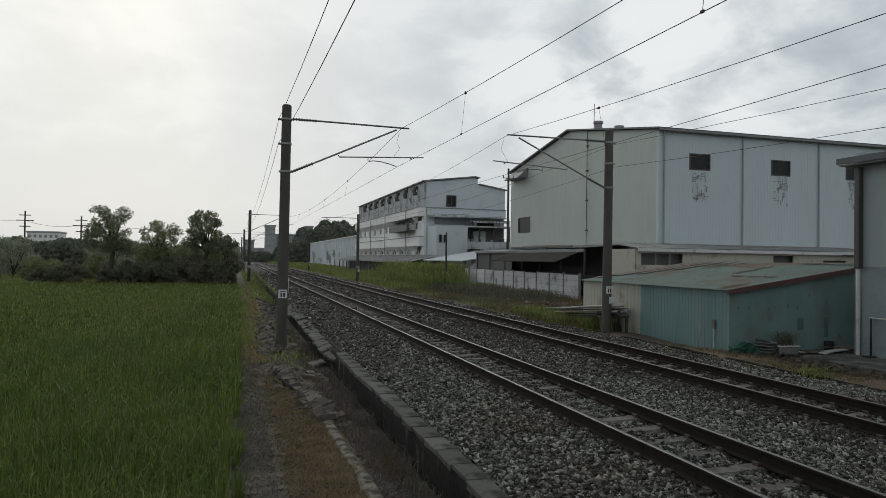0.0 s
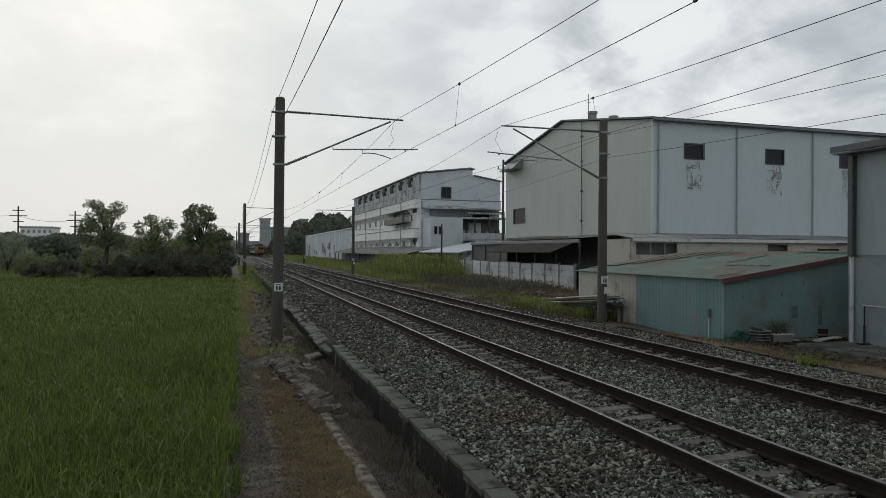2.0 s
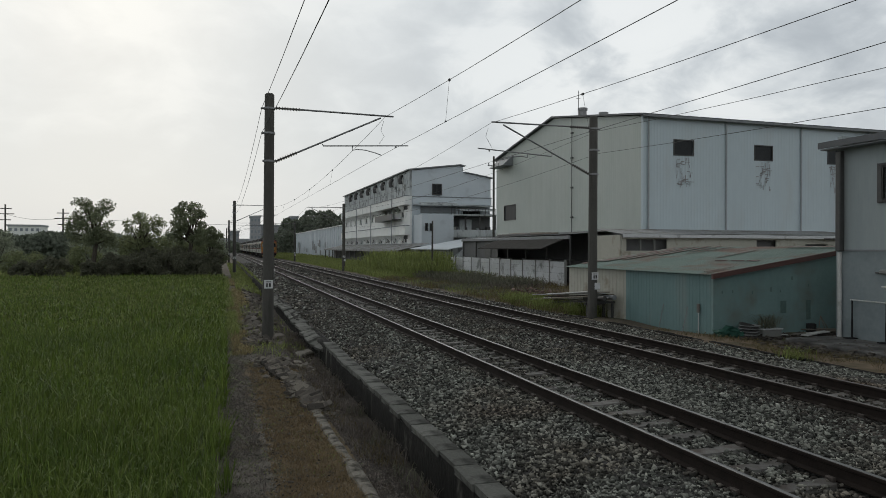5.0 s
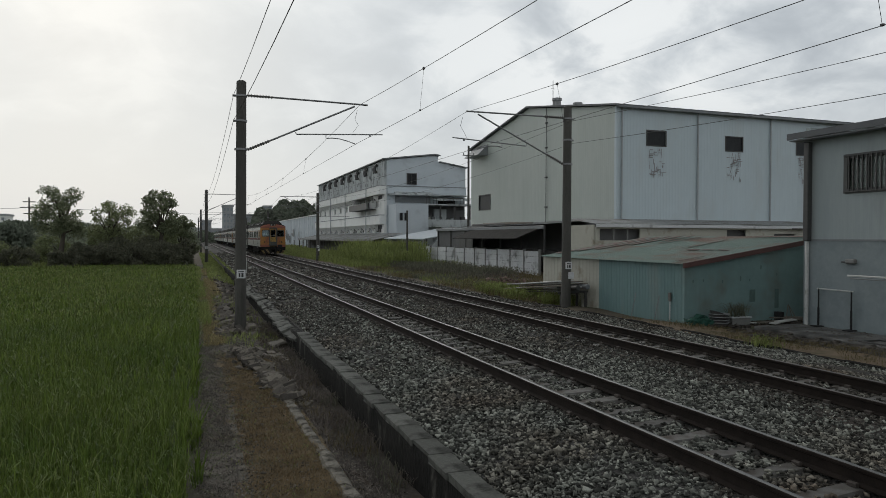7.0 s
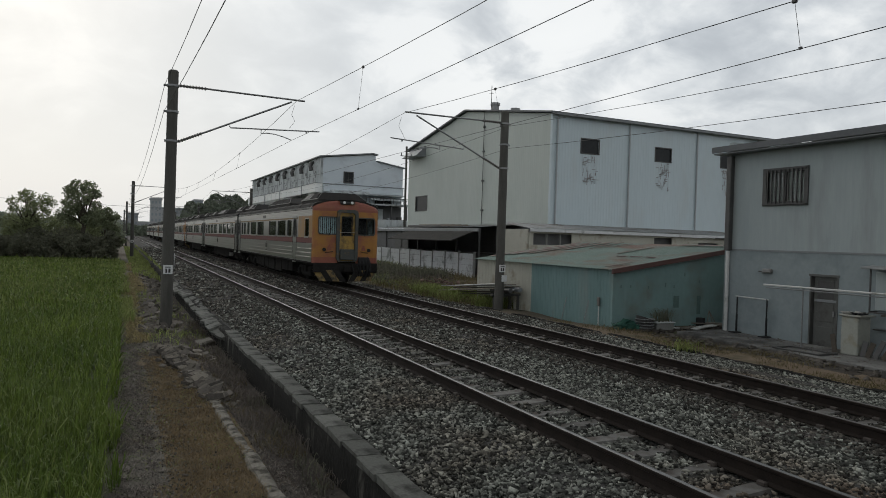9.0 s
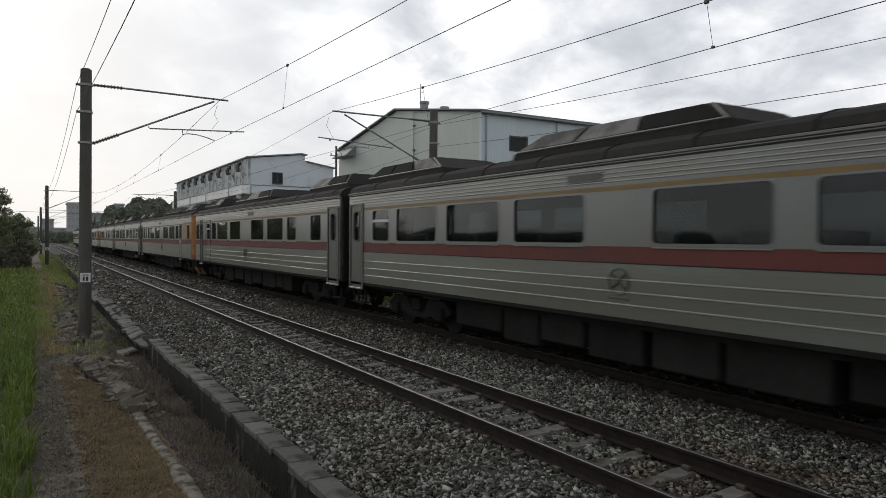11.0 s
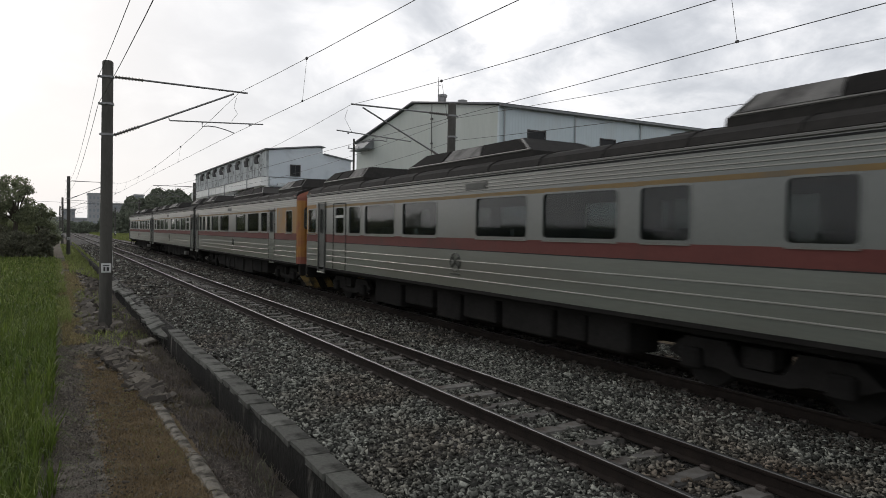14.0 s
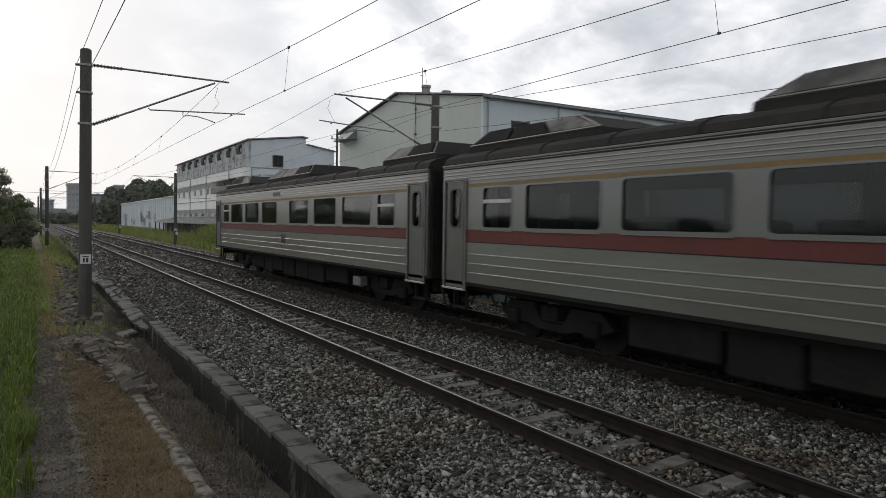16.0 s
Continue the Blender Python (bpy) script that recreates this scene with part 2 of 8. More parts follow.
M = dict(
    soil=surf("field_soil", (0.035, 0.05, 0.015), (0.07, 0.09, 0.03), 1.5, 0.95),
    path=surf("grey_path_gravel", (0.1, 0.09, 0.076), (0.245, 0.222, 0.187), 3.0, 0.95, fine=34, bump=1.0, bump_m=0.04, spec=0.2,
              stain=(0.12, 0.093, 0.056), stain_scale=1.4, stain_at=(0.55, 0.7)),
    turf=surf("brown_dry_turf", (0.102, 0.078, 0.049), (0.27, 0.208, 0.132), 2.4, 0.97, fine=44, bump=1.0, bump_m=0.03, spec=0.15,
              stain=(0.13, 0.118, 0.078), stain_scale=1.6, stain_at=(0.5, 0.64)),
    stone_dark=surf("grimy_ballast_stone", (0.047, 0.043, 0.036), (0.133, 0.12, 0.102), 3.0, 0.9, fine=60, bump=0.2, island=0.75, skew=1.6, spec=0.25),
    path_dry=leafy("trodden_dry_grass", (0.14, 0.103, 0.058), (0.265, 0.198, 0.112), 0.85, 0.15, 1.2),
    twig=leafy("grey_withered_stalks", (0.112, 0.096, 0.086), (0.22, 0.19, 0.166), 0.85, 0.1, 0.9),
    pale_straw=leafy("pale_straw_grass", (0.23, 0.19, 0.095), (0.35, 0.29, 0.155), 0.8, 0.25, 0.8),
    tan=surf("tan_dry_earth", (0.155, 0.115, 0.08), (0.265, 0.203, 0.145), 1.2, 0.95, fine=24, bump=0.8, bump_m=0.03, spec=0.2,
             stain=(0.115, 0.098, 0.06), stain_scale=0.9, stain_at=(0.5, 0.66)),
    ditch=surf("dry_ditch_earth", (0.045, 0.04, 0.035), (0.131, 0.114, 0.0963), 3.0, 0.95, fine=25, bump=1.0, bump_m=0.04, spec=0.2,
               stain=(0.08, 0.061, 0.042), stain_scale=2.5),
    ballast=surf("ballast_bed", (0.018, 0.017, 0.015), (0.105, 0.10, 0.092), 9.0, 0.95, fine=26, bump=1.0, bump_m=0.08,
                 stain=(0.07, 0.05, 0.038), stain_scale=0.25, stain_at=(0.5, 0.75)),
    stone=surf("ballast_stone", (0.112, 0.115, 0.098), (0.325, 0.33, 0.288), 3.0, 0.9, fine=60, bump=0.2, island=0.85, spec=0.25, skew=1.9,
               stain=(0.15, 0.115, 0.085), stain_scale=0.35, stain_at=(0.5, 0.7)),
    verge=surf("verge_earth_and_grass", (0.075, 0.058, 0.038), (0.15, 0.12, 0.082), 0.9, 0.95, fine=18, bump=0.8, bump_m=0.04,
               stain=(0.05, 0.07, 0.022), stain_scale=0.35, stain_at=(0.52, 0.66)),
    farground=surf("distant_ground", (0.05, 0.075, 0.025), (0.09, 0.11, 0.045), 0.05, 0.95, fine=2.0, bump=0),
    sleeper=surf("sleeper_concrete", (0.115, 0.112, 0.104), (0.205, 0.20, 0.186), 4.0, 0.85, fine=80, bump=0.3, vary=0.25,
                 stain=(0.07, 0.056, 0.045), stain_scale=2.5, stain_at=(0.46, 0.66)),
    rail=surf("rail_web_rust", (0.010, 0.008, 0.007), (0.028, 0.021, 0.017), 5.0, 0.9, fine=60, bump=0.3, spec=0.15),
    railhead=surf("rail_running_surface", (0.12, 0.12, 0.118), (0.19, 0.19, 0.186), 3.0, 0.45, metal=1.0, fine=90, bump=0.03, stretch=(1, 0.02, 1)),
    railhead_dull=surf("dull_running_surface", (0.12, 0.11, 0.105), (0.18, 0.168, 0.16), 3.0, 0.5, metal=0.8, fine=90, bump=0.03, stretch=(1, 0.02, 1)),
    clip=surf("rail_clip_steel", (0.035, 0.028, 0.023), (0.085, 0.070, 0.060), 9.0, 0.7, metal=0.2, bump=0),
    # near-black base with paler, vertically stretched patches
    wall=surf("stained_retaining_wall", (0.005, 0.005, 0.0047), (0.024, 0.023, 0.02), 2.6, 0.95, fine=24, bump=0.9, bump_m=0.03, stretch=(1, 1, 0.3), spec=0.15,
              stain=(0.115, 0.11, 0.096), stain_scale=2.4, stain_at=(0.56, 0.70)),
    cope=surf("weathered_coping_concrete", (0.0897, 0.092, 0.0816), (0.172, 0.172, 0.154), 2.5, 0.92, fine=30, bump=0.7, bump_m=0.012, vary=0.22, spec=0.2,
              stain=(0.036, 0.036, 0.031), stain_scale=2.6, stain_at=(0.48, 0.66)),
    rubble=surf("split_rubble_stone", (0.066, 0.059, 0.051), (0.2, 0.177, 0.15), 3.0, 0.92, fine=30, bump=0.6, vary=0.55, spec=0.2,
                stain=(0.05, 0.043, 0.035), stain_scale=3.0),
    brick_bits=surf("broken_red_brick", (0.1, 0.07, 0.056), (0.2, 0.145, 0.12), 3.0, 0.92, fine=30, bump=0.4, island=0.5, spec=0.2),
    grit=surf("grey_path_grit", (0.088, 0.08, 0.068), (0.245, 0.224, 0.19), 3.0, 0.95, fine=30, bump=0.2, island=0.75, spec=0.15),
    rubble_pale=surf("pale_rubble_stone", (0.13, 0.115, 0.093), (0.26, 0.235, 0.195), 3.0, 0.9, fine=30, bump=0.5, vary=0.3, spec=0.2, stain=(0.08, 0.07, 0.05), stain_scale=3.0),
    kerb=surf("old_kerb_concrete", (0.15, 0.137, 0.112), (0.3, 0.278, 0.236), 3.0, 0.92, fine=28, bump=0.9, bump_m=0.02, stain=(0.05, 0.044, 0.034), stain_scale=3.2, stain_at=(0.45, 0.57), spec=0.2),
    pole=surf("spun_concrete_pole", (0.060, 0.057, 0.050), (0.105, 0.10, 0.088), 1.5, 0.85, fine=40, bump=0.25, stretch=(1, 1, 0.25),
              stain=(0.042, 0.04, 0.034), stain_scale=1.8, stain_at=(0.5, 0.7)),
    galv=surf("galvanised_steel", (0.20, 0.20, 0.20), (0.30, 0.30, 0.30), 8.0, 0.5, metal=0.7, bump=0.05),
    insul=surf("brown_porcelain", (0.085, 0.078, 0.072), (0.13, 0.12, 0.11), 8.0, 0.3, bump=0),
    wire=surf("weathered_copper_wire", (0.06, 0.06, 0.06), (0.1, 0.097, 0.095), 8.0, 0.6, metal=0.4, bump=0),
    plate=surf("white_number_plate", (0.55, 0.55, 0.55), (0.68, 0.68, 0.67), 12.0, 0.5, bump=0),
    ink=surf("dark_lettering", (0.02, 0.02, 0.02), (0.04, 0.04, 0.04), 12.0, 0.6, bump=0),
    # front darkened, side lightened: how light falls on each is put into colour
    wh_front=surf("green_grey_cladding_darkened", (0.405, 0.445, 0.41), (0.465, 0.5, 0.46), 0.35, 0.55, fine=3.0, bump=0.05, stretch=(1, 1, 0.3),
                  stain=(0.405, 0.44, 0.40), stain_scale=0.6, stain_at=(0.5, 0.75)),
    wh_side=surf("blue_grey_cladding_lightened", (0.47, 0.543, 0.572), (0.53, 0.603, 0.632), 0.35, 0.55, fine=3.0, bump=0.05, stretch=(1, 1, 0.3),
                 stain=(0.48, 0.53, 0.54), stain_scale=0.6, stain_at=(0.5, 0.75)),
    roof_dark=surf("dark_roof_sheet", (0.07, 0.075, 0.08), (0.12, 0.125, 0.13), 0.8, 0.6, bump=0.1),
    trim=surf("grey_flashing", (0.16, 0.17, 0.175), (0.23, 0.24, 0.245), 1.0, 0.55, bump=0.05),
    pipe=surf("grey_downpipe", (0.3, 0.32, 0.325), (0.38, 0.4, 0.405), 2.0, 0.5, bump=0),
    dark=surf("dark_interior", (0.012, 0.012, 0.012), (0.022, 0.022, 0.022), 2.0, 0.95, bump=0),
    winframe=surf("dark_window_frame", (0.055, 0.054, 0.052), (0.09, 0.087, 0.083), 6.0, 0.5, metal=0.3, bump=0),
    rust=surf("rust_streaks", (0.22, 0.21, 0.212), (0.34, 0.325, 0.325), 6.0, 0.85, fine=20, bump=0.05),
    plaster=surf("white_factory_plaster", (0.78, 0.785, 0.76), (0.87, 0.87, 0.84), 0.4, 0.8, fine=4.0, bump=0.1,
                 stain=(0.52, 0.53, 0.52), stain_scale=0.45, stain_at=(0.56, 0.76)),
    plaster_dirty=surf("mould_stained_plaster", (0.4, 0.43, 0.43), (0.56, 0.59, 0.59), 0.7, 0.85, fine=5.0, bump=0.1, stretch=(1, 1, 0.35),
                       stain=(0.22, 0.235, 0.235), stain_scale=0.8, stain_at=(0.5, 0.62)),
    blue_metal=surf("pale_blue_sheet", (0.52, 0.575, 0.61), (0.6, 0.645, 0.675), 0.4, 0.5, fine=4.0, bump=0.05, stain=(0.46, 0.50, 0.53), stain_scale=0.5),
    fence=surf("whitewashed_concrete_panel", (0.50, 0.51, 0.515), (0.66, 0.67, 0.67), 1.2, 0.85, fine=15, bump=0.2, vary=0.12,
               stain=(0.24, 0.245, 0.235), stain_scale=1.0, stain_at=(0.55, 0.68)),
    post=surf("fence_post_concrete", (0.16, 0.16, 0.15), (0.25, 0.25, 0.235), 2.0, 0.85, fine=25, bump=0.2),
    lean_roof=surf("weathered_lean_to_roof", (0.20, 0.205, 0.20), (0.32, 0.325, 0.32), 0.8, 0.6, fine=12, bump=0.1,
                   stain=(0.13, 0.115, 0.10), stain_scale=0.7, stain_at=(0.5, 0.65)),
    awning=surf("faded_dark_awning", (0.035, 0.033, 0.03), (0.065, 0.061, 0.056), 2.0, 0.9, fine=30, bump=0.1, spec=0.1),
    shade_net=surf("grey_shade_sheet", (0.10, 0.10, 0.10), (0.15, 0.15, 0.148), 1.0, 0.9, bump=0.1),
    teal=surf("faded_teal_sheet", (0.128, 0.212, 0.208), (0.17, 0.264, 0.26), 0.9, 0.55, fine=8, bump=0.08, stretch=(1, 1, 0.3),
              stain=(0.20, 0.245, 0.23), stain_scale=1.2, stain_at=(0.55, 0.75)),
    teal_dark=surf("teal_side_sheet", (0.15, 0.235, 0.228), (0.198, 0.292, 0.283), 0.7, 0.6, fine=8, bump=0.08,
                   stain=(0.15, 0.185, 0.17), stain_scale=1.0, stain_at=(0.5, 0.7)),
    cream=surf("cream_sheet", (0.38, 0.37, 0.31), (0.46, 0.45, 0.385), 1.2, 0.55, fine=10, bump=0.08, stain=(0.27, 0.24, 0.18), stain_scale=1.2),
    shed_roof=surf("green_roof_with_rust", (0.18, 0.245, 0.21), (0.25, 0.31, 0.27), 0.8, 0.6, fine=9, bump=0.1,
                   stain=(0.24, 0.165, 0.13), stain_scale=0.6, stain_at=(0.50, 0.66), stretch=(1, 0.6, 1)),
    maroon=surf("maroon_verge_trim", (0.08, 0.04, 0.035), (0.12, 0.06, 0.05), 2.0, 0.6, bump=0.05),
    rust_sheet=surf("rusted_roof_sheet", (0.145, 0.10, 0.083), (0.235, 0.165, 0.14), 1.6, 0.85, fine=14, bump=0.1, stain=(0.20, 0.23, 0.20), stain_scale=2.5, stain_at=(0.46, 0.6)),
    teal_grime=surf("grimy_teal_sheet", (0.07, 0.12, 0.11), (0.13, 0.19, 0.175), 1.5, 0.7, fine=8, bump=0.08),
    house_up=surf("house_upper_sheet", (0.285, 0.325, 0.325), (0.348, 0.386, 0.384), 0.5, 0.6, fine=6, bump=0.05, stretch=(1, 1, 0.2),
                  stain=(0.25, 0.277, 0.272), stain_scale=1.0),
    house_low=surf("house_lower_render", (0.208, 0.242, 0.25), (0.262, 0.297, 0.303), 0.7, 0.85, fine=10, bump=0.15,
                   stain=(0.172, 0.2, 0.208), stain_scale=1.3, stain_at=(0.48, 0.72)),
    slab=surf("apron_concrete", (0.13, 0.128, 0.118), (0.24, 0.234, 0.22), 1.4, 0.85, fine=18, bump=0.6, stain=(0.05, 0.048, 0.044), stain_scale=0.8, stain_at=(0.42, 0.62)),
    door=surf("aged_metal_door", (0.066, 0.067, 0.062), (0.108, 0.108, 0.10), 2.0, 0.6, bump=0.05, stain=(0.05, 0.044, 0.038), stain_scale=2.0),
    curtain=surf("pale_curtain", (0.33, 0.33, 0.30), (0.44, 0.44, 0.40), 3.0, 0.9, bump=0.1),
    cloth=surf("old_grey_cloth", (0.25, 0.24, 0.22), (0.40, 0.39, 0.36), 4.0, 0.95, bump=0.3),
    tank=surf("stained_white_box", (0.25, 0.255, 0.22), (0.35, 0.353, 0.31), 2.0, 0.7, bump=0.1, stain=(0.22, 0.20, 0.14), stain_scale=2.5),
    wood=surf("grey_weathered_timber", (0.12, 0.105, 0.085), (0.23, 0.20, 0.165), 3.0, 0.85, fine=30, bump=0.4, stretch=(1, 0.1, 1), vary=0.2),
    bark=surf("tree_bark", (0.05, 0.042, 0.033), (0.095, 0.08, 0.062), 4.0, 0.95, fine=15, bump=0.6),
    shrub_green=leafy("dull_shrub_leaves", (0.07, 0.1, 0.04), (0.13, 0.165, 0.07), 0.7, 0.3, 0.6),
    rice=leafy("rice_blades", (0.068, 0.116, 0.021), (0.185, 0.243, 0.05), 0.6, 0.3, 0.35),
    rice_head=leafy("olive_rice_heads", (0.135, 0.175, 0.05), (0.22, 0.255, 0.085), 0.8, 0.3, 0.5),
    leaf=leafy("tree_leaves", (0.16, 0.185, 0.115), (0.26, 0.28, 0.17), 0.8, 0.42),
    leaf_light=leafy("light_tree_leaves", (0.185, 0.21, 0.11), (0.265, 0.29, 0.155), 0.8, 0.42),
    # paler, greyer leaves: the haze of distance is painted into the colour
    leaf_far=leafy("haze_tinted_belt_leaves", (0.26, 0.285, 0.215), (0.35, 0.375, 0.28), 0.85, 0.42),
    bush=leafy("dark_bush_leaves", (0.115, 0.118, 0.088), (0.19, 0.19, 0.132), 0.8, 0.35),
    grass=leafy("green_grass", (0.165, 0.2, 0.06), (0.29, 0.33, 0.115), 0.7, 0.35, 0.4),
    dry=leafy("dry_grass", (0.1, 0.085, 0.042), (0.19, 0.155, 0.08), 0.8, 0.2, 0.8),
    # greyish leaf colour carries the haze of the horizon
    farleaf=leafy("haze_tinted_distant_leaves", (0.15, 0.172, 0.132), (0.21, 0.232, 0.178), 0.85, 0.35, 0.1),
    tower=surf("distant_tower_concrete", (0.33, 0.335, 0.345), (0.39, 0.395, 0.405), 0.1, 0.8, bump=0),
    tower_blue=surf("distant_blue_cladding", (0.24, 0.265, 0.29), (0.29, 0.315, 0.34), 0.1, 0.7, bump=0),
    # train
    # greenish base: the rice field's reflection is put into the steel colour
    steel=surf("dull_stainless_body", (0.083, 0.094, 0.077), (0.136, 0.145, 0.12), 1.2, 0.36, metal=0.3, fine=25, bump=0.03, stretch=(1, 0.15, 1.2),
               stain=(0.074, 0.068, 0.051), stain_scale=0.8, stain_at=(0.44, 0.64), spec=0.8, coat=0.9),
    bead=surf("stainless_bead", (0.28, 0.276, 0.25), (0.36, 0.355, 0.33), 2.0, 0.45, metal=0.6, bump=0),
    gutter=surf("pale_worn_edge", (0.13, 0.128, 0.12), (0.21, 0.206, 0.192), 2.0, 0.6, metal=0.3, bump=0, stretch=(1, 0.1, 1)),
    leaf_steel=surf("brushed_door_leaf", (0.092, 0.099, 0.084), (0.138, 0.143, 0.124), 1.5, 0.45, metal=0.45, fine=20, bump=0.03, stretch=(1, 1, 0.3)),
    orange_faded=surf("faded_orange_line", (0.16, 0.10, 0.03), (0.22, 0.14, 0.045), 1.2, 0.6, fine=18, bump=0.03, stain=(0.13, 0.10, 0.06), stain_scale=0.9, stain_at=(0.45, 0.65)),
    plough=surf("grimy_warning_yellow", (0.19, 0.125, 0.035), (0.28, 0.19, 0.06), 3.0, 0.7, bump=0.03, stain=(0.035, 0.03, 0.02), stain_scale=3.5, stain_at=(0.42, 0.6)),
    winband=surf("grey_window_band", (0.063, 0.072, 0.064), (0.097, 0.105, 0.094), 1.0, 0.36, metal=0.3, fine=20, bump=0.03, stretch=(1, 0.5, 0.6),
                 stain=(0.08, 0.074, 0.06), stain_scale=0.6, spec=0.8, coat=0.9),
    red=surf("faded_red_stripe", (0.1, 0.028, 0.023), (0.135, 0.039, 0.032), 1.0, 0.7, fine=15, bump=0.03, stain=(0.085, 0.036, 0.03), stain_scale=0.8, spec=0.3),
    orange=surf("orange_cab_paint", (0.29, 0.128, 0.02), (0.37, 0.172, 0.032), 1.2, 0.55, fine=18, bump=0.03,
                stain=(0.25, 0.085, 0.042), stain_scale=1.1, stain_at=(0.47, 0.62)),
    orange_pale=surf("faded_cab_side_paint", (0.25, 0.135, 0.04), (0.33, 0.185, 0.06), 1.2, 0.6, fine=18, bump=0.03,
                     stain=(0.20, 0.165, 0.115), stain_scale=1.3, stain_at=(0.45, 0.68)),
    redorange=surf("red_cab_brow_paint", (0.2, 0.055, 0.035), (0.26, 0.085, 0.05), 1.2, 0.55, fine=18, bump=0.03, stain=(0.24, 0.10, 0.035), stain_scale=1.0, stain_at=(0.5, 0.7)),
    yellow=surf("warning_yellow", (0.32, 0.19, 0.035), (0.40, 0.25, 0.05), 2.0, 0.5, bump=0.03, stain=(0.12, 0.08, 0.03), stain_scale=3.0, stain_at=(0.45, 0.62)),
    troof=surf("sooty_train_roof", (0.02, 0.0193, 0.018), (0.044, 0.041, 0.038), 0.9, 0.85, fine=12, bump=0.2, stretch=(1, 0.5, 1), spec=0.12),
    # grime, plus the shade beneath the cars put into both dark colours
    under=surf("grimy_shade_dark_underframe", (0.014, 0.0133, 0.0125), (0.032, 0.03, 0.028), 2.0, 0.95, fine=20, bump=0.3, spec=0.06),
    under_light=surf("shade_dark_equipment_box", (0.011, 0.0104, 0.0098), (0.026, 0.0245, 0.023), 2.0, 0.9, bump=0.1, spec=0.08),
    # darker copy of leaf_steel with shade put into its colour
    leaf_dark=surf("door_steel_painted_shade", (0.05, 0.053, 0.047), (0.085, 0.088, 0.078), 1.5, 0.5, metal=0.3, fine=20, bump=0.03, stretch=(1, 1, 0.3)),
    grille=surf("dusty_grille", (0.12, 0.117, 0.11), (0.2, 0.193, 0.182), 3.0, 0.8, fine=25, bump=0.3, stain=(0.045, 0.043, 0.04), stain_scale=1.6, stain_at=(0.42, 0.62)),
    rubber=surf("black_rubber", (0.018, 0.018, 0.018), (0.032, 0.032, 0.032), 5.0, 0.8, bump=0.05, spec=0.2),
    seat=surf("blue_grey_seat_cloth", (0.06, 0.075, 0.09), (0.09, 0.105, 0.12), 4.0, 0.9, bump=0.1),
    lining=surf("pale_car_lining", (0.36, 0.35, 0.32), (0.42, 0.41, 0.38), 2.0, 0.7, bump=0),
    lamp=surf("headlamp_lens", (0.70, 0.70, 0.66), (0.80, 0.80, 0.76), 5.0, 0.15, bump=0),
    blue_curtain=surf("pale_blue_cab_curtain", (0.36, 0.50, 0.52), (0.46, 0.60, 0.62), 5.0, 0.85, fine=12, bump=0.1, stretch=(4, 1, 0.2)),
    pane=glass("train_window_glass", (0.29, 0.32, 0.31), 0.04, 1.37),
    gangway=surf("worn_gangway_paint", (0.034, 0.037, 0.034), (0.07, 0.073, 0.066), 3.0, 0.6, fine=20, bump=0.1, stain=(0.16, 0.10, 0.04), stain_scale=2.5, stain_at=(0.58, 0.7)),
    screen=glass("windscreen_glass", (0.86, 0.9, 0.9)),
    house_pane=glass("house_window_glass", (0.6, 0.65, 0.65)),
    dim_pane=surf("near_black_pane", (0.012, 0.013, 0.014), (0.028, 0.03, 0.032), 1.5, 0.4, fine=8, bump=0, spec=0.2),
    net=surf("green_plastic_net", (0.008, 0.05, 0.034), (0.016, 0.085, 0.058), 6.0, 0.7, bump=0.3),
    pvc=surf("white_pvc_tube", (0.45, 0.45, 0.43), (0.58, 0.58, 0.56), 4.0, 0.5, bump=0, stain=(0.3, 0.29, 0.26), stain_scale=3.0),
)


